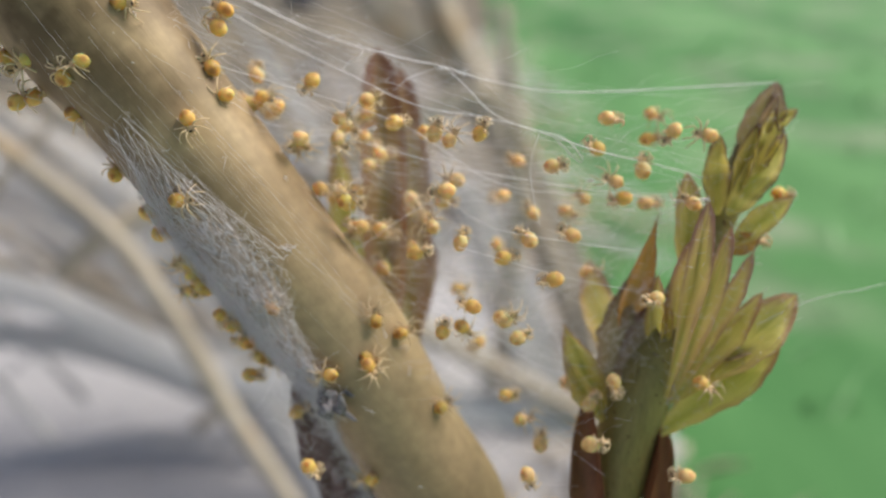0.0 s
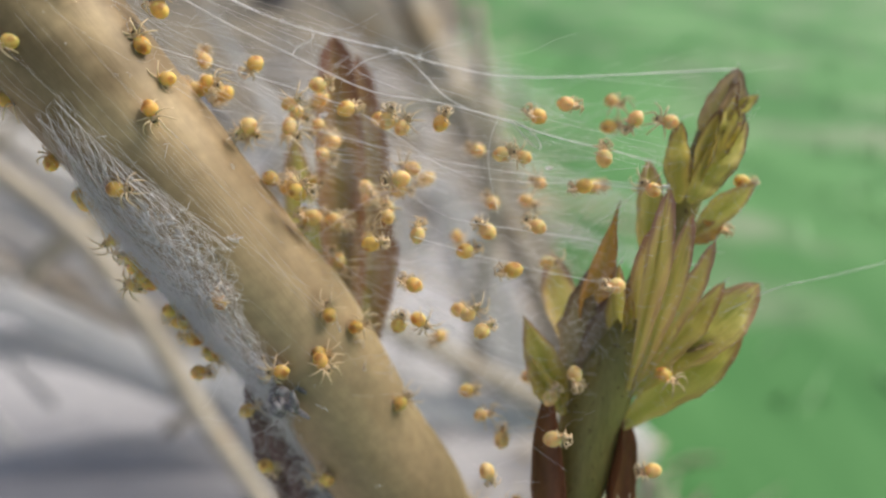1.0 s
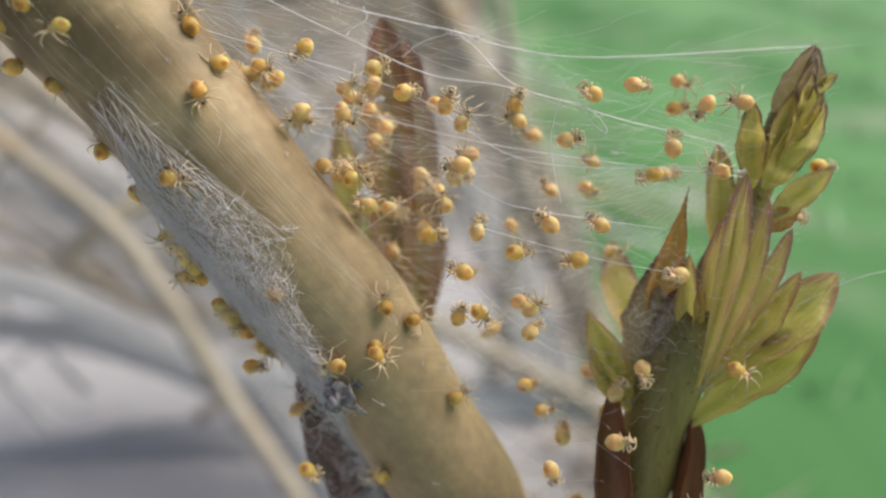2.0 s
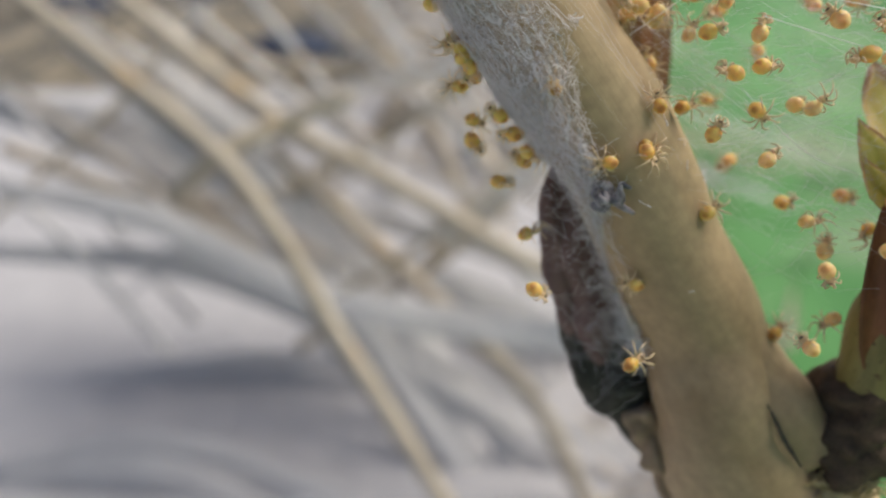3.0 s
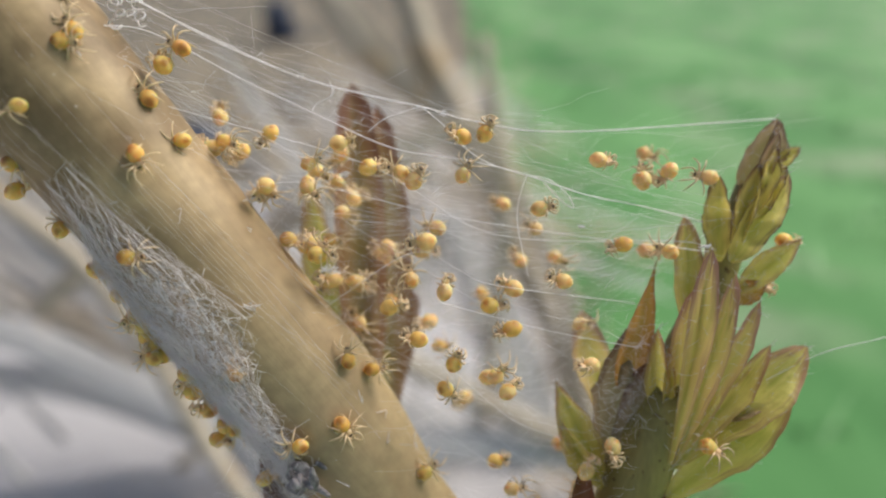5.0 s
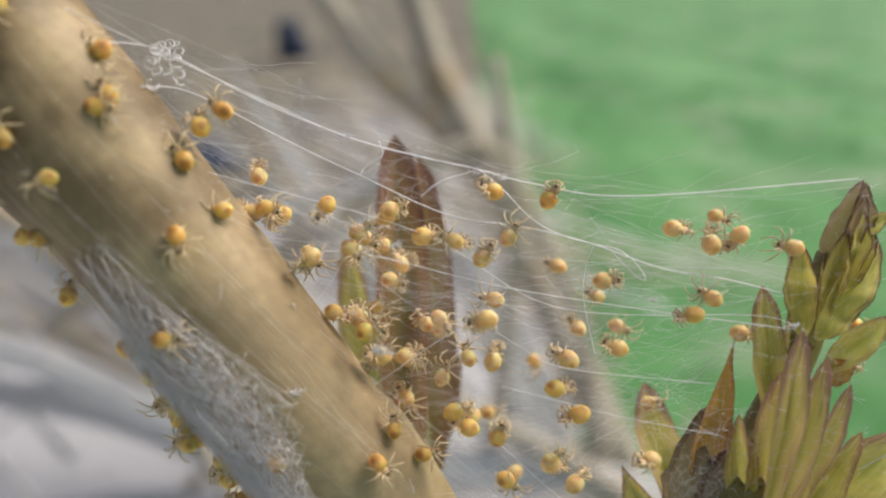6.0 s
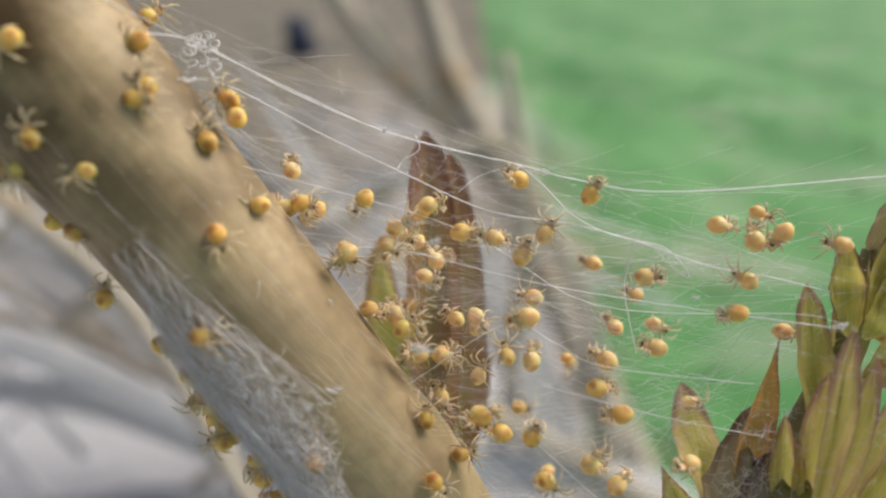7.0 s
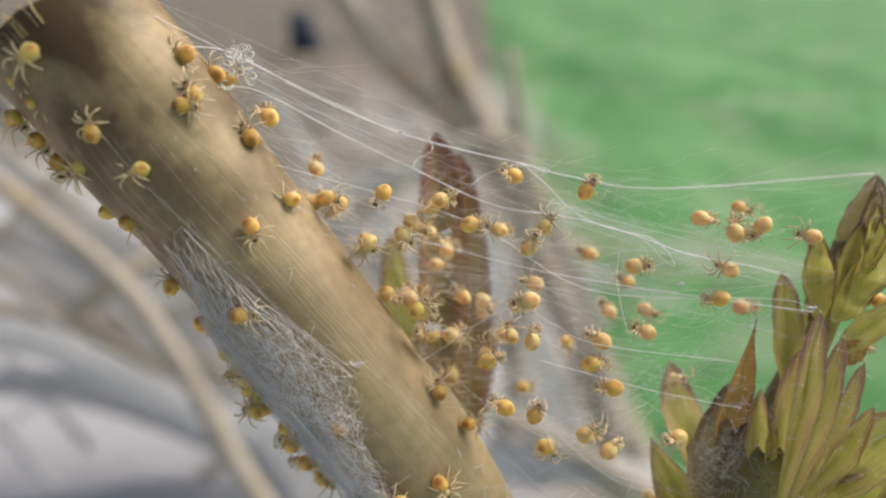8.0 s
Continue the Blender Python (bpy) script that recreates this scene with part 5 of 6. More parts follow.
m88 = spiderling(2, "stem", spot(-0.076, 1.046, -0.134, 19, -15, 6))
m89 = spiderling(0, "web", spot(-0.311, 0.964, 0.306, 134, 27, 24))
m90 = spiderling(2, "stem", spot(-0.319, 0.963, 0.251, 127, -10, -7))
m91 = spiderling(0, "web", spot(0.226, 1.020, 0.147, 156, 21, -27))
spiderling(0, "web", spot(0.328, 1.118, 0.177, 8, 25, -4))
m93 = spiderling(1, "web", spot(0.254, 1.020, 0.099, 164, -6, -6))
m94 = spiderling(1, "web", spot(0.102, 1.184, 0.090, 206, 29, -21))
m95 = spiderling(1, "web", spot(0.339, 1.104, -0.080, 188, 52, -29))
m96 = spiderling(0, "stem", spot(-0.577, 0.942, 0.198, 45, -6, 6))
m97 = spiderling(2, "stem", spot(-0.490, 0.899, 0.221, 111, -17, -6))
m98 = spiderling(2, "stem", spot(-0.633, 1.020, 0.291, 328, -16, -2))
m99 = spiderling(0, "stem", spot(-0.500, 0.851, 0.415, 214, -9, 4))
spiderling(0, "stem", spot(-0.405, 0.902, 0.333, 128, -13, -6))
spiderling(2, "stem", spot(-0.420, 0.912, 0.386, 232, -16, -1))
m102 = spiderling(2, "stem", spot(-0.280, 0.960, 0.312, 151, -2, 6))
spiderling(1, "web", spot(-0.293, 1.060, 0.221, 159, 50, -28))
spiderling(0, "web", spot(-0.265, 1.060, 0.225, 149, -39, 5))
spiderling(1, "web", spot(-0.217, 1.060, 0.165, 235, -14, 13))
spiderling(1, "web", spot(-0.149, 1.060, 0.188, 329, 6, -2))
spiderling(1, "web", spot(-0.124, 1.140, 0.225, 217, -34, 14))
spiderling(1, "web", spot(-0.129, 1.140, 0.183, 225, 36, 27))
spiderling(1, "web", spot(-0.051, 1.100, 0.081, 310, 47, -16))
spiderling(0, "web", spot(-0.179, 1.140, 0.084, 346, -51, -20))
spiderling(0, "web", spot(-0.140, 1.140, 0.096, 345, 10, -9))
spiderling(0, "edge", spot(-0.371, 1.034, -0.036, 47, -67, 19))
spiderling(0, "edge", spot(-0.319, 1.056, -0.116, 145, -18, -24))
spiderling(0, "edge", spot(-0.280, 1.073, -0.168, 323, -63, 11))
spiderling(2, "stem", spot(-0.587, 0.885, 0.321, 339, 15, 0))
spiderling(2, "stem", spot(-0.606, 0.878, 0.346, 351, 18, -11))
spiderling(0, "stem", spot(-0.543, 0.912, 0.250, 218, -9, -3))
spiderling(2, "edge", spot(-0.588, 0.939, 0.258, 288, -28, -8))
spiderling(2, "stem", spot(-0.610, 0.930, 0.284, 313, -12, 1))
spiderling(0, "stem", spot(-0.634, 0.919, 0.309, 324, -18, -1))
spiderling(2, "stem", spot(-0.425, 0.913, 0.384, 154, -15, 6))
spiderling(2, "stem", spot(-0.418, 0.897, 0.318, 354, 17, -4))
spiderling(2, "edge", spot(-0.498, 0.938, 0.181, 348, -28, 10))
spiderling(0, "edge", spot(-0.362, 1.034, -0.049, 253, -39, 10))
spiderling(2, "edge", spot(-0.298, 1.062, -0.141, 180, -42, 11))
spiderling(2, "stem", spot(-0.245, 1.000, -0.084, 125, -12, -7))
spiderling(0, "stem", spot(-0.463, 0.892, 0.241, 187, 3, 3))
spiderling(2, "stem", spot(-0.117, 1.040, -0.162, 338, 1, 1))
spiderling(0, "web", spot(-0.274, 1.050, 0.225, 313, 46, -11))
spiderling(0, "web", spot(-0.260, 1.090, 0.222, 217, 16, 13))
spiderling(1, "web", spot(-0.166, 1.100, 0.176, 257, 41, 20))
spiderling(1, "web", spot(-0.216, 1.050, 0.167, 309, 22, 20))
spiderling(0, "web", spot(-0.141, 1.030, 0.067, 9, 29, -4))
spiderling(1, "web", spot(-0.126, 1.060, 0.035, 174, 40, -22))
spiderling(1, "web", spot(-0.098, 1.080, 0.031, 2, -36, 16))
spiderling(0, "web", spot(-0.029, 1.100, 0.184, 353, -16, 14))
spiderling(1, "web", spot(-0.104, 1.130, 0.155, 113, 47, 10))
spiderling(1, "web", spot(-0.015, 1.040, 0.033, 107, 1, 12))
spiderling(1, "web", spot(-0.299, 1.120, 0.279, 100, -2, 14))
spiderling(1, "web", spot(0.087, 1.060, -0.105, 355, -29, 24))
spiderling(0, "web", spot(0.028, 1.030, -0.114, 317, 37, 20))
spiderling(1, "web", spot(-0.134, 1.090, 0.033, 220, -25, 23))
spiderling(1, "web", spot(-0.095, 1.120, 0.026, 340, -44, -16))
spiderling(1, "web", spot(-0.048, 1.100, 0.002, 71, -33, 4))
spiderling(1, "web", spot(-0.098, 1.140, -0.030, 125, -2, -14))
spiderling(1, "web", spot(-0.119, 1.120, 0.134, 342, 17, 8))
spiderling(1, "web", spot(-0.049, 1.120, 0.063, 41, -35, 19))
spiderling(1, "web", spot(-0.155, 1.070, 0.083, 113, 35, 14))
spiderling(1, "web", spot(-0.002, 1.080, 0.074, 1, -3, 2))
spiderling(1, "web", spot(0.021, 1.060, 0.106, 168, -40, 10))


def motions():
    walk(m1, [(0.0, spot(-0.192, 1.020, 0.247, 237, 5, -12)), (0.5, spot(-0.191, 1.020, 0.247, 234, 5, -12)), (1.0, spot(-0.199, 1.020, 0.248, 233, 5, -12)), (4.5, spot(-0.206, 1.020, 0.242, 233, 5, -12)), (5.0, spot(-0.203, 1.020, 0.233, 234, 5, -12)), (6.5, spot(-0.187, 1.020, 0.225, 241, 5, -12)), (7.0, spot(-0.189, 1.020, 0.227, 240, 5, -12)), (7.5, spot(-0.191, 1.020, 0.225, 240, 5, -12)), (8.0, spot(-0.189, 1.020, 0.229, 240, 5, -12))])
    walk(m6, [(0.0, spot(-0.154, 1.020, 0.159, 319, -7, -20)), (0.5, spot(-0.154, 1.020, 0.159, 311, -7, -20)), (1.0, spot(-0.151, 1.020, 0.156, 315, -7, -20)), (4.5, spot(-0.154, 1.020, 0.154, 321, -7, -20)), (5.0, spot(-0.153, 1.020, 0.159, 316, -7, -20)), (6.5, spot(-0.165, 1.020, 0.173, 317, -7, -20)), (7.0, spot(-0.162, 1.020, 0.171, 318, -7, -20)), (7.5, spot(-0.163, 1.020, 0.172, 312, -7, -20)), (8.0, spot(-0.164, 1.020, 0.172, 317, -7, -20))])
    walk(m7, [(0.0, spot(-0.103, 1.196, 0.158, 24, -9, -17)), (0.5, spot(-0.102, 1.196, 0.157, 29, -9, -17)), (1.0, spot(-0.119, 1.196, 0.166, 24, -9, -17)), (4.0, spot(-0.108, 1.196, 0.163, 27, -9, -17)), (4.5, spot(-0.108, 1.196, 0.161, 31, -9, -17)), (5.0, spot(-0.108, 1.196, 0.162, 21, -9, -17)), (6.5, spot(-0.103, 1.196, 0.158, 21, -9, -17)), (7.0, spot(-0.101, 1.196, 0.159, 23, -9, -17)), (7.5, spot(-0.104, 1.196, 0.158, 29, -9, -17)), (8.0, spot(-0.104, 1.196, 0.158, 27, -9, -17))])
    walk(m8, [(0.0, spot(-0.012, 1.020, 0.169, 70, -22, -28)), (0.5, spot(-0.011, 1.020, 0.168, 71, -22, -28)), (1.0, spot(-0.014, 1.020, 0.168, 67, -22, -28)), (4.5, spot(-0.011, 1.020, 0.161, 71, -22, -28)), (5.0, spot(-0.010, 1.020, 0.166, 55, -22, -28)), (6.5, spot(0.007, 1.020, 0.155, 60, -22, -28)), (7.0, spot(0.003, 1.020, 0.156, 71, -22, -28)), (7.5, spot(0.007, 1.020, 0.154, 68, -22, -28)), (8.0, spot(0.008, 1.020, 0.154, 62, -22, -28))])
    walk(m9, [(0.0, spot(0.010, 1.020, 0.159, 58, -22, -18)), (0.5, spot(0.011, 1.020, 0.158, 62, -22, -18)), (1.0, spot(0.007, 1.020, 0.158, 57, -22, -18)), (4.0, spot(0.023, 1.020, 0.097, 62, -22, -18)), (4.5, spot(0.056, 1.020, 0.150, 60, -22, -18)), (5.0, spot(0.056, 1.020, 0.173, 61, -22, -18)), (6.5, spot(0.029, 1.020, 0.184, 60, -22, -18)), (7.0, spot(0.031, 1.020, 0.182, 65, -22, -18)), (7.5, spot(0.032, 1.020, 0.180, 67, -22, -18)), (8.0, spot(0.030, 1.020, 0.181, 62, -22, -18))])
    walk(m10, [(0.0, spot(0.054, 1.020, 0.169, 63, -32, -26)), (0.5, spot(0.055, 1.020, 0.169, 69, -32, -26)), (1.0, spot(0.062, 1.020, 0.164, 63, -32, -26)), (4.5, spot(0.103, 1.020, 0.212, 62, -32, -26)), (5.0, spot(0.087, 1.020, 0.229, 62, -32, -26)), (8.0, spot(0.087, 1.020, 0.229, 58, -32, -26))])
    walk(m13, [(0.0, spot(0.293, 1.020, 0.115, 92, 16, -4)), (0.5, spot(0.292, 1.020, 0.115, 94, 16, -4)), (1.0, spot(0.295, 1.020, 0.114, 97, 16, -4)), (4.0, spot(0.291, 1.020, 0.089, 99, 16, -4)), (4.5, spot(0.299, 1.020, 0.152, 96, 16, -4)), (5.0, spot(0.300, 1.020, 0.163, 94, 16, -4)), (6.5, spot(0.283, 1.020, 0.174, 95, 16, -4)), (7.0, spot(0.285, 1.020, 0.172, 101, 16, -4)), (7.5, spot(0.285, 1.020, 0.171, 95, 16, -4)), (8.0, spot(0.286, 1.020, 0.172, 93, 16, -4))])
    walk(m14, [(0.0, spot(0.339, 1.020, 0.173, 232, 40, 13)), (0.5, spot(0.337, 1.020, 0.174, 239, 40, 13)), (1.0, spot(0.341, 1.020, 0.170, 234, 40, 13)), (4.5, spot(0.338, 1.020, 0.161, 239, 40, 13)), (5.0, spot(0.337, 1.020, 0.175, 229, 40, 13)), (6.5, spot(0.321, 1.020, 0.183, 231, 40, 13)), (7.0, spot(0.321, 1.020, 0.182, 233, 40, 13)), (7.5, spot(0.322, 1.020, 0.181, 238, 40, 13)), (8.0, spot(0.325, 1.020, 0.182, 231, 40, 13))])
    walk(m16, [(0.0, spot(0.266, 1.020, 0.074, 195, 51, 27)), (0.5, spot(0.264, 1.020, 0.074, 197, 51, 27)), (1.0, spot(0.267, 1.020, 0.074, 191, 51, 27)), (4.0, spot(0.269, 1.020, 0.057, 198, 51, 27)), (4.5, spot(0.271, 1.020, 0.067, 199, 51, 27)), (5.0, spot(0.272, 1.020, 0.076, 196, 51, 27)), (6.5, spot(0.261, 1.020, 0.085, 193, 51, 27)), (7.0, spot(0.262, 1.020, 0.084, 194, 51, 27)), (7.5, spot(0.263, 1.020, 0.084, 193, 51, 27)), (8.0, spot(0.265, 1.020, 0.083, 192, 51, 27))])
    walk(m17, [(0.0, spot(0.329, 1.130, 0.074, 358, -31, -20)), (0.5, spot(0.331, 1.130, 0.073, 358, -31, -20)), (1.0, spot(0.306, 1.130, 0.083, 359, -31, -20)), (4.0, spot(0.335, 1.130, 0.070, 356, -31, -20)), (4.5, spot(0.335, 1.130, 0.071, 359, -31, -20)), (5.0, spot(0.337, 1.130, 0.071, 353, -31, -20)), (6.5, spot(0.375, 1.130, 0.048, 357, -31, -20)), (7.0, spot(0.368, 1.130, 0.055, 354, -31, -20)), (7.5, spot(0.354, 1.130, 0.061, 359, -31, -20)), (8.0, spot(0.337, 1.130, 0.068, 358, -31, -20))])
    walk(m18, [(0.0, spot(0.368, 1.020, 0.067, 144, -46, 11)), (0.5, spot(0.369, 1.020, 0.066, 152, -46, 11)), (1.0, spot(0.366, 1.020, 0.069, 141, -46, 11)), (4.0, spot(0.345, 1.020, 0.076, 142, -46, 11)), (4.5, spot(0.339, 1.020, 0.073, 153, -46, 11)), (5.0, spot(0.335, 1.020, 0.066, 154, -46, 11)), (6.5, spot(0.275, 1.020, 0.122, 145, -46, 11)), (7.0, spot(0.276, 1.020, 0.124, 146, -46, 11)), (7.5, spot(0.277, 1.020, 0.123, 142, -46, 11)), (8.0, spot(0.279, 1.020, 0.122, 155, -46, 11))])
    walk(m20, [(0.0, spot(0.160, 1.020, 0.121, 3, -10, -25)), (0.5, spot(0.159, 1.020, 0.121, 9, -10, -25)), (1.0, spot(0.148, 1.020, 0.120, 8, -10, -25)), (4.5, spot(0.157, 1.020, 0.116, -2, -10, -25)), (5.0, spot(0.159, 1.020, 0.126, 9, -10, -25)), (6.5, spot(0.149, 1.020, 0.128, 0, -10, -25)), (7.0, spot(0.150, 1.020, 0.129, 1, -10, -25)), (7.5, spot(0.150, 1.020, 0.127, 8, -10, -25)), (8.0, spot(0.150, 1.020, 0.127, 2, -10, -25))])
    walk(m21, [(0.0, spot(0.232, 1.137, 0.083, 154, -14, -20)), (0.5, spot(0.227, 1.137, 0.084, 157, -14, -20)), (1.0, spot(0.223, 1.137, 0.090, 162, -14, -20)), (4.0, spot(0.175, 1.137, 0.108, 159, -14, -20)), (4.5, spot(0.170, 1.137, 0.108, 150, -14, -20)), (5.0, spot(0.171, 1.137, 0.108, 154, -14, -20)), (8.0, spot(0.171, 1.137, 0.108, 157, -14, -20))])
    walk(m25, [(0.0, spot(0.190, 1.020, 0.020, 156, 12, -3)), (0.5, spot(0.190, 1.020, 0.022, 161, 12, -3)), (1.0, spot(0.199, 1.020, 0.017, 152, 12, -3)), (4.0, spot(0.184, 1.020, -0.015, 151, 12, -3)), (4.5, spot(0.189, 1.020, 0.007, 152, 12, -3)), (5.0, spot(0.189, 1.020, 0.028, 164, 12, -3)), (6.5, spot(0.161, 1.020, 0.046, 153, 12, -3)), (7.0, spot(0.163, 1.020, 0.044, 166, 12, -3)), (7.5, spot(0.164, 1.020, 0.040, 156, 12, -3)), (8.0, spot(0.165, 1.020, 0.039, 160, 12, -3))])
    walk(m26, [(0.0, spot(0.127, 1.020, 0.014, 141, -46, 8)), (0.5, spot(0.125, 1.020, 0.015, 141, -46, 8)), (1.0, spot(0.128, 1.020, 0.011, 136, -46, 8)), (4.5, spot(0.123, 1.020, 0.000, 136, -46, 8)), (5.0, spot(0.122, 1.020, 0.020, 151, -46, 8)), (6.5, spot(0.103, 1.020, 0.033, 149, -46, 8)), (7.0, spot(0.103, 1.020, 0.030, 149, -46, 8)), (7.5, spot(0.104, 1.020, 0.028, 149, -46, 8)), (8.0, spot(0.105, 1.020, 0.028, 151, -46, 8))])
    walk(m28, [(0.0, spot(0.088, 1.020, -0.014, 11, -42, 9)), (0.5, spot(0.087, 1.020, -0.014, 3, -42, 9)), (1.0, spot(0.095, 1.020, -0.018, 13, -42, 9)), (2.5, spot(0.052, 1.020, -0.046, 4, -42, 9)), (3.0, spot(0.029, 1.020, -0.059, 7, -42, 9)), (3.5, spot(0.043, 1.020, -0.067, 12, -42, 9)), (4.0, spot(0.084, 1.020, -0.046, 9, -42, 9)), (4.5, spot(0.089, 1.020, -0.026, 3, -42, 9)), (5.0, spot(0.089, 1.020, -0.004, 2, -42, 9)), (8.0, spot(0.089, 1.020, -0.004, 3, -42, 9))])
    walk(m29, [(0.0, spot(0.025, 1.020, 0.009, 76, 43, -5)), (0.5, spot(0.025, 1.020, 0.009, 79, 43, -5)), (1.0, spot(0.027, 1.020, 0.006, 82, 43, -5)), (4.0, spot(0.023, 1.020, -0.020, 75, 43, -5)), (4.5, spot(0.028, 1.020, -0.003, 88, 43, -5)), (5.0, spot(0.028, 1.020, 0.016, 79, 43, -5)), (6.5, spot(0.008, 1.020, 0.031, 81, 43, -5)), (7.0, spot(0.011, 1.020, 0.029, 86, 43, -5)), (7.5, spot(0.011, 1.020, 0.027, 78, 43, -5)), (8.0, spot(0.010, 1.020, 0.027, 78, 43, -5))])
    walk(m31, [(0.0, spot(0.164, 1.020, -0.045, 191, 45, 15)), (4.0, spot(0.164, 1.020, -0.045, 193, 45, 15)), (4.5, spot(0.138, 1.020, -0.057, 185, 45, 15)), (5.0, spot(0.119, 1.020, -0.035, 198, 45, 15)), (8.0, spot(0.119, 1.020, -0.035, 185, 45, 15))])
    walk(m32, [(0.0, spot(0.044, 1.020, -0.085, 161, 31, 10)), (0.5, spot(0.036, 1.020, -0.076, 153, 31, 10)), (1.0, spot(0.022, 1.020, -0.065, 157, 31, 10)), (2.5, spot(0.002, 1.020, -0.060, 165, 31, 10)), (3.0, spot(-0.005, 1.020, -0.067, 156, 31, 10)), (3.5, spot(-0.001, 1.020, -0.068, 168, 31, 10)), (4.0, spot(0.001, 1.020, -0.063, 154, 31, 10)), (4.5, spot(-0.004, 1.020, -0.055, 157, 31, 10)), (5.0, spot(-0.007, 1.020, -0.047, 167, 31, 10)), (6.5, spot(-0.022, 1.020, -0.053, 163, 31, 10)), (7.0, spot(-0.025, 1.020, -0.056, 163, 31, 10)), (7.5, spot(-0.023, 1.020, -0.056, 163, 31, 10)), (8.0, spot(-0.026, 1.020, -0.061, 155, 31, 10))])
    walk(m33, [(0.0, spot(0.025, 1.258, -0.072, 355, 17, 27)), (0.5, spot(0.024, 1.258, -0.072, 356, 17, 27)), (1.0, spot(0.007, 1.258, -0.072, 353, 17, 27)), (2.5, spot(0.019, 1.258, -0.070, 352, 17, 27)), (3.0, spot(0.016, 1.258, -0.070, 347, 17, 27)), (3.5, spot(0.017, 1.258, -0.074, 357, 17, 27)), (4.0, spot(0.023, 1.258, -0.072, 352, 17, 27)), (4.5, spot(0.024, 1.258, -0.074, 346, 17, 27)), (5.0, spot(0.023, 1.258, -0.078, 347, 17, 27)), (6.5, spot(0.022, 1.258, -0.065, 358, 17, 27)), (7.0, spot(0.020, 1.258, -0.064, 349, 17, 27)), (7.5, spot(0.021, 1.258, -0.065, 351, 17, 27)), (8.0, spot(0.023, 1.258, -0.066, 355, 17, 27))])
    walk(m34, [(0.0, spot(-0.000, 1.020, -0.121, 78, -8, -28)), (2.5, spot(-0.000, 1.020, -0.121, 70, -8, -28)), (3.0, spot(-0.030, 1.020, -0.147, 70, -8, -28)), (3.5, spot(-0.013, 1.020, -0.161, 76, -8, -28)), (4.0, spot(0.036, 1.020, -0.132, 69, -8, -28)), (4.5, spot(0.040, 1.020, -0.108, 71, -8, -28)), (5.0, spot(0.040, 1.020, -0.080, 69, -8, -28)), (6.5, spot(0.011, 1.020, -0.060, 79, -8, -28)), (7.0, spot(0.011, 1.020, -0.061, 75, -8, -28)), (7.5, spot(0.013, 1.020, -0.066, 79, -8, -28)), (8.0, spot(0.013, 1.020, -0.071, 74, -8, -28))])
    walk(m36, [(0.0, spot(0.091, 1.020, -0.105, 34, 45, -11)), (0.5, spot(0.092, 1.020, -0.105, 43, 45, -11)), (1.0, spot(0.098, 1.020, -0.107, 37, 45, -11)), (4.5, spot(0.095, 1.020, -0.114, 46, 45, -11)), (5.0, spot(0.095, 1.020, -0.097, 43, 45, -11)), (6.5, spot(0.077, 1.020, -0.090, 38, 45, -11)), (7.0, spot(0.079, 1.020, -0.092, 47, 45, -11)), (7.5, spot(0.079, 1.020, -0.094, 43, 45, -11)), (8.0, spot(0.080, 1.020, -0.097, 38, 45, -11))])
    walk(m37, [(0.0, spot(0.109, 1.020, -0.130, 23, 43, 23)), (0.5, spot(0.109, 1.020, -0.128, 29, 43, 23)), (1.0, spot(0.117, 1.020, -0.131, 32, 43, 23)), (2.5, spot(0.067, 1.020, -0.158, 41, 43, 23)), (3.0, spot(0.040, 1.020, -0.182, 41, 43, 23)), (3.5, spot(0.057, 1.020, -0.195, 26, 43, 23)), (4.0, spot(0.104, 1.020, -0.169, 23, 43, 23)), (4.5, spot(0.111, 1.020, -0.144, 33, 43, 23)), (5.0, spot(0.110, 1.020, -0.118, 39, 43, 23)), (8.0, spot(0.110, 1.020, -0.118, 37, 43, 23))])
    walk(m43, [(0.0, spot(0.357, 1.020, -0.333, 183, 31, 12)), (0.5, spot(0.355, 1.020, -0.331, 192, 31, 12)), (1.0, spot(0.362, 1.020, -0.334, 192, 31, 12)), (4.0, spot(0.349, 1.020, -0.359, 186, 31, 12)), (4.5, spot(0.355, 1.020, -0.343, 190, 31, 12)), (8.0, spot(0.355, 1.020, -0.343, 187, 31, 12))])
    walk(m49, [(0.0, spot(0.216, 1.020, -0.286, 8, 32, -11)), (0.5, spot(0.216, 1.020, -0.285, -4, 32, -11)), (1.0, spot(0.218, 1.020, -0.286, 7, 32, -11)), (3.5, spot(0.201, 1.020, -0.304, -2, 32, -11)), (4.0, spot(0.215, 1.020, -0.295, 5, 32, -11)), (4.5, spot(0.218, 1.020, -0.290, -5, 32, -11)), (8.0, spot(0.218, 1.020, -0.290, 6, 32, -11))])
    walk(m52, [(0.0, spot(0.521, 1.080, 0.086, 351, 46, 10)), (0.5, spot(0.522, 1.080, 0.086, 344, 46, 10)), (1.0, spot(0.523, 1.080, 0.086, 348, 46, 10)), (4.0, spot(0.521, 1.080, 0.082, 346, 46, 10)), (4.5, spot(0.520, 1.080, 0.083, 343, 46, 10)), (5.0, spot(0.521, 1.080, 0.082, 344, 46, 10)), (7.0, spot(0.472, 1.080, 0.055, 344, 46, 10)), (7.5, spot(0.479, 1.080, 0.058, 337, 46, 10)), (8.0, spot(0.509, 1.080, 0.081, 353, 46, 10))])
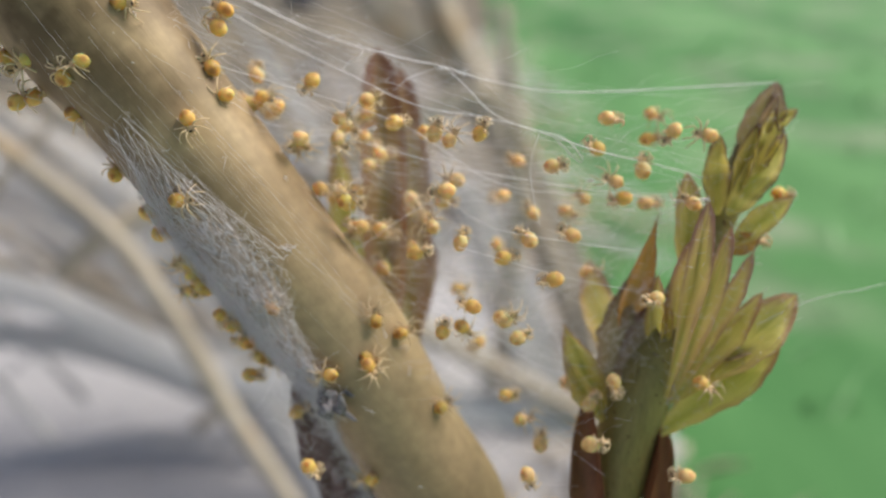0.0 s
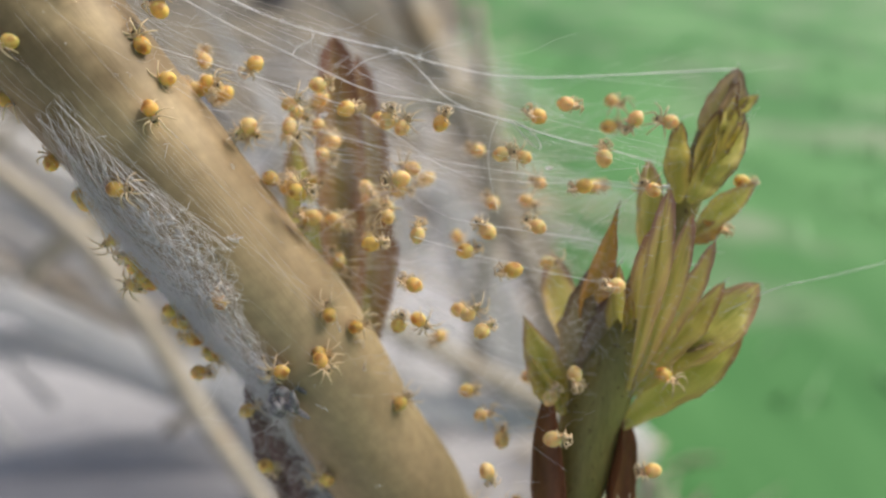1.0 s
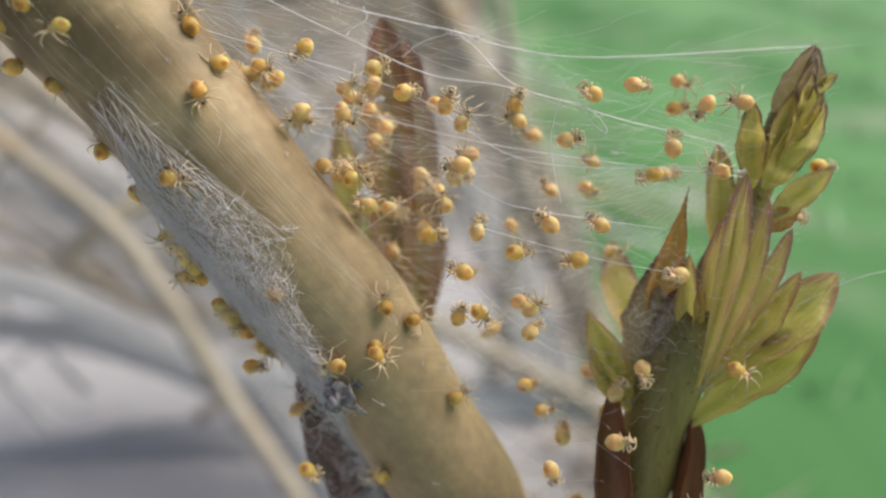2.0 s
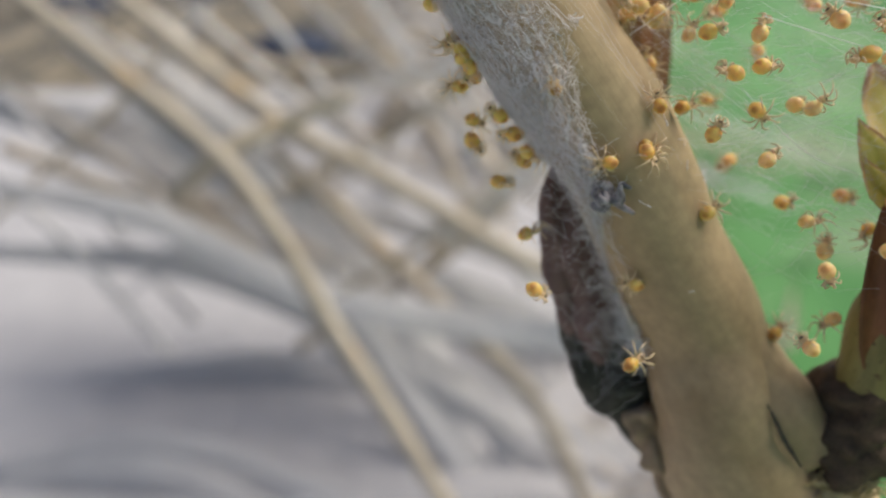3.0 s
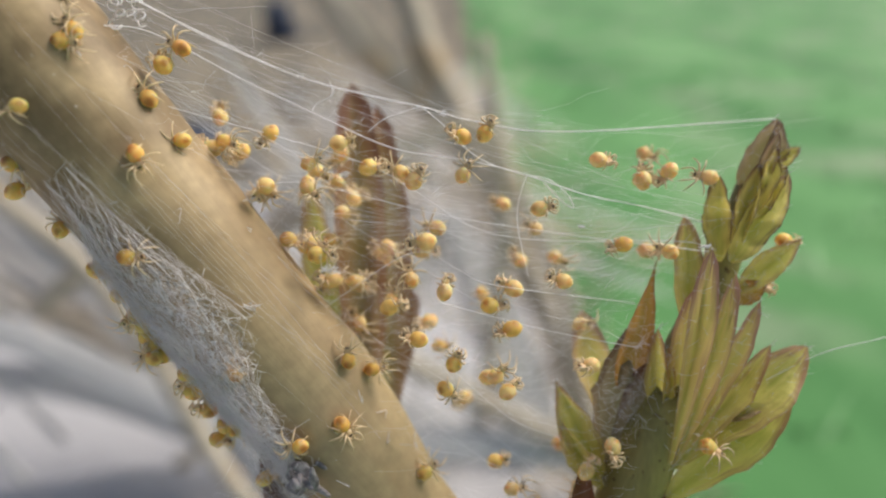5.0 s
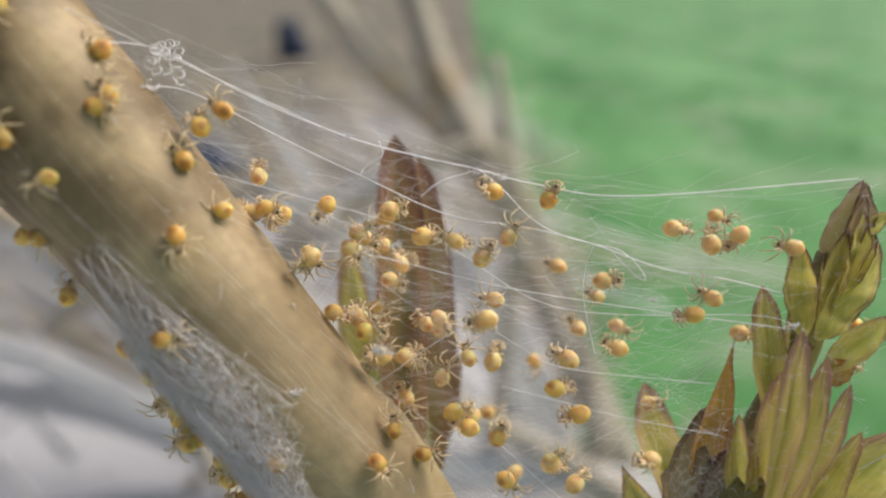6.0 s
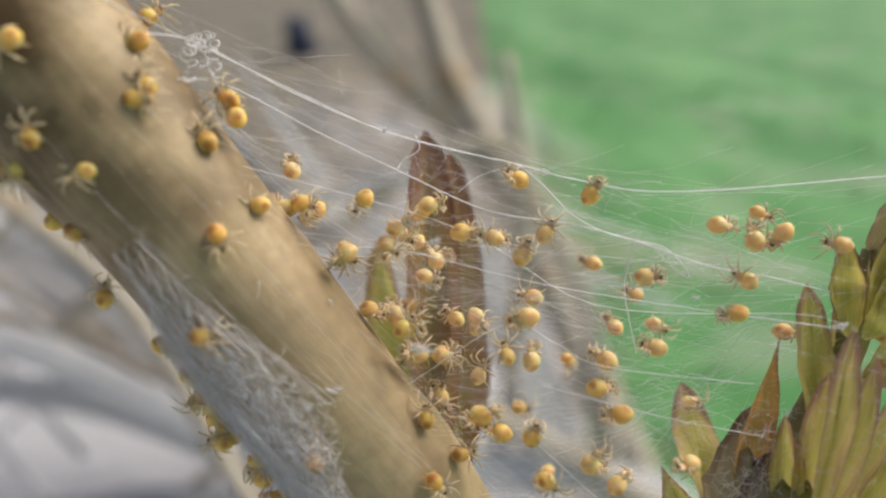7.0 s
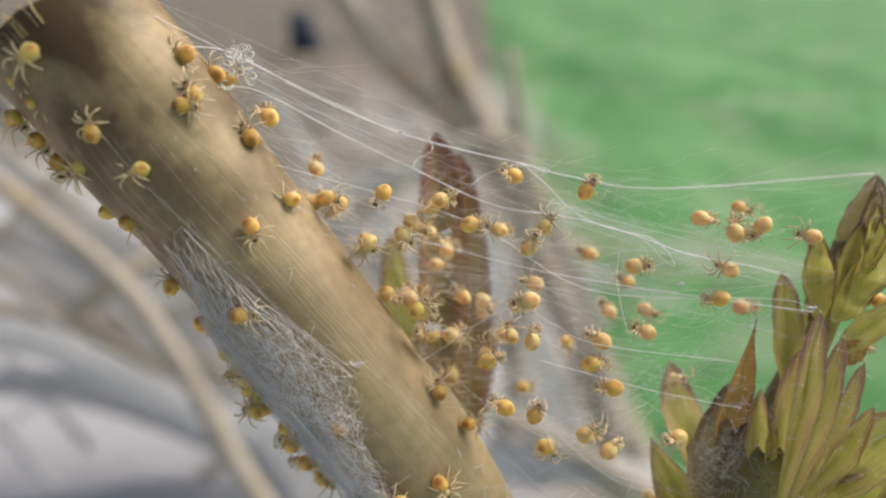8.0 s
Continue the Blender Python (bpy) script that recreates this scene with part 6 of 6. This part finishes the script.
    walk(m56, [(0.0, spot(-0.026, 1.141, 0.050, 144, -22, 11)), (0.5, spot(-0.019, 1.141, 0.052, 135, -22, 11)), (1.0, spot(-0.020, 1.141, 0.053, 141, -22, 11)), (4.0, spot(-0.047, 1.141, 0.075, 149, -22, 11)), (4.5, spot(-0.055, 1.141, 0.074, 142, -22, 11)), (5.0, spot(-0.062, 1.141, 0.073, 137, -22, 11)), (6.5, spot(-0.071, 1.141, 0.072, 142, -22, 11)), (7.0, spot(-0.076, 1.141, 0.076, 144, -22, 11)), (7.5, spot(-0.081, 1.141, 0.088, 142, -22, 11)), (8.0, spot(-0.078, 1.141, 0.086, 143, -22, 11))])
    walk(m59, [(0.0, spot(-0.041, 1.020, -0.005, 16, 52, 1)), (0.5, spot(-0.040, 1.020, -0.005, 18, 52, 1)), (1.0, spot(-0.039, 1.020, -0.006, 12, 52, 1)), (4.0, spot(-0.045, 1.020, -0.012, 23, 52, 1)), (4.5, spot(-0.046, 1.020, -0.008, 18, 52, 1)), (5.0, spot(-0.046, 1.020, -0.003, 16, 52, 1)), (6.5, spot(-0.032, 1.020, -0.039, 22, 52, 1)), (7.0, spot(-0.049, 1.020, -0.036, 23, 52, 1)), (7.5, spot(-0.061, 1.020, -0.014, 14, 52, 1)), (8.0, spot(-0.050, 1.020, 0.001, 22, 52, 1))])
    walk(m62, [(0.0, spot(-0.339, 0.922, 0.173, 290, 4, -5)), (0.5, spot(-0.338, 0.922, 0.175, 281, 4, -5)), (1.0, spot(-0.313, 0.935, 0.168, 293, 4, -5)), (4.5, spot(-0.342, 0.921, 0.191, 294, 4, -5)), (6.5, spot(-0.338, 0.922, 0.178, 281, 4, -5)), (7.0, spot(-0.337, 0.923, 0.177, 295, 4, -5)), (7.5, spot(-0.336, 0.923, 0.173, 293, 4, -5)), (8.0, spot(-0.341, 0.921, 0.175, 290, 4, -5))])
    walk(m65, [(0.0, spot(-0.111, 1.025, -0.172, 312, -22, -1)), (0.5, spot(-0.113, 1.024, -0.169, 317, -22, -1)), (1.0, spot(-0.112, 1.025, -0.171, 311, -22, -1)), (3.5, spot(-0.118, 1.023, -0.170, 316, -22, -1)), (4.0, spot(-0.113, 1.023, -0.164, 317, -22, -1)), (4.5, spot(-0.112, 1.023, -0.163, 316, -22, -1)), (5.0, spot(-0.111, 1.023, -0.158, 310, -22, -1)), (6.5, spot(-0.135, 1.015, -0.070, 317, -22, -1)), (7.0, spot(-0.107, 1.026, -0.114, 317, -22, -1)), (7.5, spot(-0.085, 1.044, -0.111, 317, -22, -1)), (8.0, spot(-0.114, 1.022, -0.162, 309, -22, -1))])
    walk(m66, [(0.0, spot(-0.003, 1.100, -0.251, 44, -5, 2)), (0.5, spot(-0.003, 1.101, -0.251, 45, -5, 2)), (1.0, spot(-0.001, 1.104, -0.251, 47, -5, 2)), (2.5, spot(-0.009, 1.093, -0.251, 37, -5, 2)), (3.0, spot(-0.018, 1.083, -0.256, 43, -5, 2)), (3.5, spot(-0.013, 1.087, -0.259, 38, -5, 2)), (4.0, spot(-0.001, 1.103, -0.255, 38, -5, 2)), (4.5, spot(-0.001, 1.104, -0.251, 48, -5, 2)), (5.0, spot(-0.002, 1.105, -0.246, 41, -5, 2)), (8.0, spot(-0.002, 1.105, -0.246, 41, -5, 2))])
    walk(m68, [(0.0, spot(-0.102, 1.020, -0.456, 34, -7, 7)), (2.5, spot(-0.102, 1.020, -0.456, 35, -7, 7)), (3.0, spot(-0.131, 1.020, -0.468, 40, -7, 7)), (3.5, spot(-0.125, 1.020, -0.476, 35, -7, 7)), (4.0, spot(-0.093, 1.020, -0.444, 40, -7, 7)), (4.5, spot(-0.099, 1.020, -0.418, 40, -7, 7)), (8.0, spot(-0.099, 1.020, -0.418, 36, -7, 7))])
    walk(m70, [(0.0, spot(-0.099, 1.033, -0.107, 98, -3, 0)), (4.5, spot(-0.099, 1.033, -0.107, 107, -3, 0)), (5.0, spot(-0.103, 1.041, -0.076, 96, -3, 0)), (6.5, spot(-0.112, 1.043, -0.051, 95, -3, 0)), (7.0, spot(-0.115, 1.044, -0.044, 97, -3, 0)), (7.5, spot(-0.110, 1.047, -0.050, 108, -3, 0)), (8.0, spot(-0.113, 1.047, -0.044, 104, -3, 0))])
    walk(m71, [(0.0, spot(-0.413, 1.014, 0.021, 355, -67, -24)), (0.5, spot(-0.422, 1.011, 0.037, 348, -67, -24)), (1.0, spot(-0.434, 1.004, 0.061, 353, -67, -24)), (4.5, spot(-0.401, 1.023, 0.014, 352, -67, -24)), (5.0, spot(-0.401, 1.015, 0.018, 349, -67, -24)), (6.5, spot(-0.400, 1.015, 0.016, 350, -67, -24)), (7.0, spot(-0.399, 1.015, 0.016, 355, -67, -24)), (7.5, spot(-0.398, 1.017, 0.014, 351, -67, -24)), (8.0, spot(-0.399, 1.020, 0.013, 350, -67, -24))])
    walk(m72, [(0.0, spot(-0.381, 1.029, -0.013, 214, -63, -9)), (0.5, spot(-0.381, 1.028, -0.012, 222, -63, -9)), (1.0, spot(-0.394, 1.021, 0.006, 217, -63, -9)), (4.0, spot(-0.384, 1.037, -0.013, 220, -63, -9)), (4.5, spot(-0.384, 1.030, -0.009, 218, -63, -9)), (5.0, spot(-0.384, 1.022, -0.006, 222, -63, -9)), (8.0, spot(-0.384, 1.022, -0.006, 216, -63, -9))])
    walk(m74, [(0.0, spot(-0.355, 1.038, -0.059, 139, -63, -4)), (0.5, spot(-0.357, 1.037, -0.059, 140, -63, -4)), (1.0, spot(-0.353, 1.037, -0.059, 142, -63, -4)), (2.5, spot(-0.361, 1.058, -0.063, 136, -63, -4)), (3.0, spot(-0.359, 1.078, -0.056, 136, -63, -4)), (3.5, spot(-0.360, 1.076, -0.054, 136, -63, -4)), (4.0, spot(-0.358, 1.049, -0.061, 139, -63, -4)), (4.5, spot(-0.357, 1.040, -0.062, 138, -63, -4)), (5.0, spot(-0.353, 1.033, -0.063, 144, -63, -4)), (6.5, spot(-0.351, 1.033, -0.059, 139, -63, -4)), (7.0, spot(-0.350, 1.034, -0.058, 139, -63, -4)), (7.5, spot(-0.351, 1.035, -0.060, 138, -63, -4)), (8.0, spot(-0.352, 1.039, -0.061, 143, -63, -4))])
    walk(m75, [(0.0, spot(-0.335, 1.046, -0.099, 344, -1, -9)), (0.5, spot(-0.334, 1.047, -0.099, 339, -1, -9)), (1.0, spot(-0.329, 1.046, -0.100, 344, -1, -9)), (2.5, spot(-0.348, 1.063, -0.106, 347, -1, -9)), (3.0, spot(-0.362, 1.086, -0.119, 341, -1, -9)), (3.5, spot(-0.357, 1.085, -0.124, 342, -1, -9)), (4.0, spot(-0.331, 1.060, -0.115, 348, -1, -9)), (4.5, spot(-0.327, 1.053, -0.104, 336, -1, -9)), (5.0, spot(-0.325, 1.045, -0.091, 337, -1, -9)), (8.0, spot(-0.325, 1.045, -0.091, 332, -1, -9))])
    walk(m76, [(0.0, spot(-0.314, 1.056, -0.113, 312, -39, 1)), (0.5, spot(-0.314, 1.056, -0.113, 310, -39, 1)), (1.0, spot(-0.310, 1.055, -0.117, 316, -39, 1)), (2.5, spot(-0.340, 1.068, -0.133, 315, -39, 1)), (3.0, spot(-0.364, 1.100, -0.149, 309, -39, 1)), (3.5, spot(-0.351, 1.100, -0.160, 308, -39, 1)), (4.0, spot(-0.310, 1.069, -0.139, 316, -39, 1)), (4.5, spot(-0.305, 1.062, -0.126, 314, -39, 1)), (5.0, spot(-0.306, 1.054, -0.113, 306, -39, 1)), (6.5, spot(-0.320, 1.049, -0.094, 308, -39, 1)), (7.0, spot(-0.319, 1.049, -0.095, 305, -39, 1)), (7.5, spot(-0.317, 1.051, -0.098, 311, -39, 1)), (8.0, spot(-0.317, 1.054, -0.100, 316, -39, 1))])
    walk(m77, [(0.0, spot(-0.277, 1.071, -0.167, 134, -4, 17)), (0.5, spot(-0.278, 1.071, -0.165, 136, -4, 17)), (1.0, spot(-0.272, 1.071, -0.166, 141, -4, 17)), (2.5, spot(-0.278, 1.092, -0.173, 141, -4, 17)), (3.0, spot(-0.284, 1.112, -0.179, 143, -4, 17)), (3.5, spot(-0.281, 1.111, -0.182, 140, -4, 17)), (4.0, spot(-0.272, 1.086, -0.181, 139, -4, 17)), (4.5, spot(-0.270, 1.077, -0.176, 132, -4, 17)), (5.0, spot(-0.267, 1.070, -0.170, 138, -4, 17)), (8.0, spot(-0.272, 1.074, -0.166, 131, -4, 17))])
    walk(m78, [(0.0, spot(-0.231, 1.098, -0.258, 28, -66, 4)), (0.5, spot(-0.233, 1.096, -0.255, 17, -66, 4)), (1.0, spot(-0.232, 1.094, -0.257, 29, -66, 4)), (2.5, spot(-0.258, 1.112, -0.274, 29, -66, 4)), (3.0, spot(-0.280, 1.100, -0.291, 25, -66, 4)), (3.5, spot(-0.270, 1.100, -0.302, 19, -66, 4)), (4.0, spot(-0.236, 1.106, -0.285, 15, -66, 4)), (4.5, spot(-0.230, 1.100, -0.266, 16, -66, 4)), (5.0, spot(-0.229, 1.091, -0.247, 22, -66, 4)), (8.0, spot(-0.229, 1.091, -0.247, 27, -66, 4))])
    walk(m79, [(0.0, spot(-0.198, 1.020, -0.319, 322, -31, 17)), (0.5, spot(-0.214, 1.107, -0.344, 328, -31, 17)), (1.0, spot(-0.208, 1.106, -0.345, 325, -31, 17)), (2.5, spot(-0.235, 1.020, -0.338, 322, -31, 17)), (3.0, spot(-0.268, 1.020, -0.364, 329, -31, 17)), (3.5, spot(-0.253, 1.020, -0.382, 325, -31, 17)), (4.0, spot(-0.200, 1.020, -0.354, 323, -31, 17)), (4.5, spot(-0.195, 1.020, -0.329, 322, -31, 17)), (8.0, spot(-0.195, 1.020, -0.329, 324, -31, 17))])
    walk(m81, [(0.0, spot(-0.468, 0.995, 0.106, 100, -6, 21)), (4.5, spot(-0.468, 0.995, 0.106, 94, -6, 21)), (5.0, spot(-0.464, 0.988, 0.104, 100, -6, 21)), (6.5, spot(-0.490, 0.973, 0.119, 94, -6, 21)), (7.0, spot(-0.482, 0.976, 0.108, 100, -6, 21)), (7.5, spot(-0.471, 0.985, 0.105, 97, -6, 21)), (8.0, spot(-0.465, 0.993, 0.102, 102, -6, 21))])
    walk(m82, [(0.0, spot(-0.560, 0.951, 0.206, 36, -34, 12)), (0.5, spot(-0.560, 0.951, 0.209, 30, -34, 12)), (4.5, spot(-0.521, 0.971, 0.172, 28, -34, 12)), (5.0, spot(-0.510, 0.967, 0.151, 36, -34, 12)), (6.5, spot(-0.531, 0.959, 0.197, 34, -34, 12)), (7.0, spot(-0.531, 0.959, 0.196, 39, -34, 12)), (7.5, spot(-0.532, 0.960, 0.197, 34, -34, 12)), (8.0, spot(-0.535, 0.963, 0.199, 33, -34, 12))])
    walk(m83, [(0.0, spot(0.154, 1.020, -0.429, 128, -27, 8)), (2.5, spot(0.154, 1.020, -0.429, 130, -27, 8)), (3.0, spot(0.109, 1.020, -0.437, 132, -27, 8)), (3.5, spot(0.104, 1.020, -0.424, 127, -27, 8)), (8.0, spot(0.104, 1.020, -0.424, 132, -27, 8))])
    walk(m84, [(0.0, spot(0.270, 1.020, -0.510, 38, 47, 27)), (3.5, spot(0.270, 1.020, -0.510, 37, 47, 27)), (4.0, spot(0.304, 1.020, -0.489, 31, 47, 27)), (8.0, spot(0.304, 1.020, -0.489, 41, 47, 27))])
    walk(m86, [(0.0, spot(-0.301, 1.084, -0.197, 356, -61, -18)), (2.5, spot(-0.301, 1.084, -0.197, 357, -61, -18)), (3.0, spot(-0.323, 1.100, -0.212, 354, -61, -18)), (3.5, spot(-0.313, 1.100, -0.222, 352, -61, -18)), (7.0, spot(-0.288, 1.061, -0.137, 355, -61, -18)), (7.5, spot(-0.287, 1.063, -0.140, 360, -61, -18)), (8.0, spot(-0.291, 1.065, -0.144, 359, -61, -18))])
    walk(m87, [(0.0, spot(-0.377, 1.051, -0.063, 179, -2, 14)), (2.5, spot(-0.377, 1.051, -0.063, 174, -2, 14)), (3.0, spot(-0.379, 1.075, -0.071, 171, -2, 14)), (3.5, spot(-0.376, 1.074, -0.076, 173, -2, 14)), (4.0, spot(-0.368, 1.044, -0.067, 178, -2, 14)), (4.5, spot(-0.366, 1.035, -0.068, 176, -2, 14)), (5.0, spot(-0.360, 1.028, -0.066, 176, -2, 14)), (8.0, spot(-0.360, 1.028, -0.066, 172, -2, 14))])
    walk(m88, [(0.0, spot(-0.064, 1.062, -0.129, 23, -15, 6)), (2.5, spot(-0.064, 1.062, -0.129, 24, -15, 6)), (3.0, spot(-0.062, 1.069, -0.106, 19, -15, 6)), (3.5, spot(-0.074, 1.069, -0.092, 15, -15, 6)), (8.0, spot(-0.074, 1.069, -0.092, 13, -15, 6))])
    walk(m89, [(0.0, spot(-0.311, 0.964, 0.306, 133, 27, 24)), (0.5, spot(-0.310, 0.964, 0.304, 140, 27, 24)), (7.0, spot(-0.328, 0.960, 0.313, 128, 27, 24)), (7.5, spot(-0.328, 0.960, 0.315, 132, 27, 24)), (8.0, spot(-0.329, 0.960, 0.318, 134, 27, 24))])
    walk(m90, [(0.0, spot(-0.319, 0.963, 0.251, 125, -10, -7)), (0.5, spot(-0.324, 0.956, 0.253, 128, -10, -7)), (1.0, spot(-0.328, 0.951, 0.254, 124, -10, -7)), (6.5, spot(-0.343, 0.943, 0.273, 130, -10, -7)), (7.0, spot(-0.352, 0.936, 0.281, 127, -10, -7)), (7.5, spot(-0.352, 0.939, 0.286, 126, -10, -7)), (8.0, spot(-0.349, 0.947, 0.290, 126, -10, -7))])
    walk(m91, [(0.0, spot(0.226, 1.020, 0.147, 157, 21, -27)), (0.5, spot(0.201, 1.020, 0.173, 160, 21, -27)), (1.0, spot(0.201, 1.020, 0.174, 162, 21, -27)), (6.5, spot(0.006, 1.020, 0.246, 156, 21, -27)), (7.0, spot(0.000, 1.020, 0.249, 153, 21, -27)), (7.5, spot(-0.003, 1.020, 0.243, 160, 21, -27)), (8.0, spot(-0.011, 1.020, 0.251, 164, 21, -27))])
    walk(m93, [(0.0, spot(0.254, 1.020, 0.099, 158, -6, -6)), (0.5, spot(0.236, 1.020, 0.098, 163, -6, -6)), (1.0, spot(0.180, 1.020, 0.116, 160, -6, -6)), (6.5, spot(-0.032, 1.020, 0.180, 159, -6, -6)), (7.0, spot(-0.031, 1.020, 0.178, 168, -6, -6)), (7.5, spot(-0.031, 1.020, 0.177, 172, -6, -6)), (8.0, spot(-0.032, 1.020, 0.178, 165, -6, -6))])
    walk(m94, [(0.0, spot(0.102, 1.184, 0.090, 201, 29, -21)), (0.5, spot(0.078, 1.184, 0.102, 206, 29, -21)), (1.0, spot(0.044, 1.184, 0.103, 210, 29, -21)), (6.5, spot(-0.023, 1.141, -0.061, 207, 29, -21)), (7.0, spot(-0.048, 1.141, -0.054, 213, 29, -21)), (7.5, spot(-0.059, 1.141, -0.027, 210, 29, -21)), (8.0, spot(-0.015, 1.141, 0.031, 208, 29, -21))])
    walk(m95, [(0.0, spot(0.302, 0.985, -0.071, 195, 52, -29)), (0.5, spot(0.291, 0.985, -0.079, 194, 52, -29)), (1.0, spot(0.302, 0.985, -0.067, 182, 52, -29)), (6.5, spot(0.200, 1.020, -0.093, 183, 52, -29)), (7.0, spot(0.199, 1.020, -0.094, 187, 52, -29)), (7.5, spot(0.202, 1.020, -0.096, 193, 52, -29)), (8.0, spot(0.204, 1.020, -0.101, 192, 52, -29))])
    walk(m96, [(0.0, spot(-0.577, 0.942, 0.198, 50, -6, 6)), (0.5, spot(-0.585, 0.936, 0.201, 50, -6, 6)), (6.5, spot(-0.474, 0.974, 0.483, 41, -6, 6)), (7.0, spot(-0.442, 0.983, 0.440, 41, -6, 6)), (7.5, spot(-0.408, 0.999, 0.394, 42, -6, 6)), (8.0, spot(-0.396, 0.999, 0.379, 45, -6, 6))])
    walk(m97, [(0.0, spot(-0.490, 0.899, 0.221, 112, -17, -6)), (0.5, spot(-0.501, 0.890, 0.245, 110, -17, -6)), (6.5, spot(-0.502, 0.874, 0.280, 114, -17, -6)), (7.0, spot(-0.513, 0.878, 0.273, 117, -17, -6)), (7.5, spot(-0.539, 0.893, 0.264, 110, -17, -6)), (8.0, spot(-0.513, 0.875, 0.280, 110, -17, -6))])
    walk(m98, [(0.0, spot(-0.633, 1.020, 0.291, 329, -16, -2)), (6.5, spot(-0.551, 0.917, 0.247, 327, -16, -2)), (7.0, spot(-0.550, 0.918, 0.245, 328, -16, -2)), (7.5, spot(-0.561, 0.930, 0.246, 330, -16, -2)), (8.0, spot(-0.567, 0.933, 0.250, 332, -16, -2))])
    walk(m99, [(0.0, spot(-0.500, 0.851, 0.413, 213, -9, 4)), (6.5, spot(-0.500, 0.851, 0.413, 214, -9, 4)), (7.0, spot(-0.519, 0.848, 0.366, 209, -9, 4)), (8.0, spot(-0.571, 0.847, 0.367, 217, -9, 4))])
    walk(m102, [(0.0, spot(-0.300, 0.960, 0.330, 156, -2, 6)), (6.5, spot(-0.300, 0.960, 0.330, 148, -2, 6)), (7.0, spot(-0.336, 0.960, 0.335, 147, -2, 6)), (7.5, spot(-0.371, 0.960, 0.348, 151, -2, 6)), (8.0, spot(-0.398, 0.960, 0.376, 147, -2, 6))])


motions()
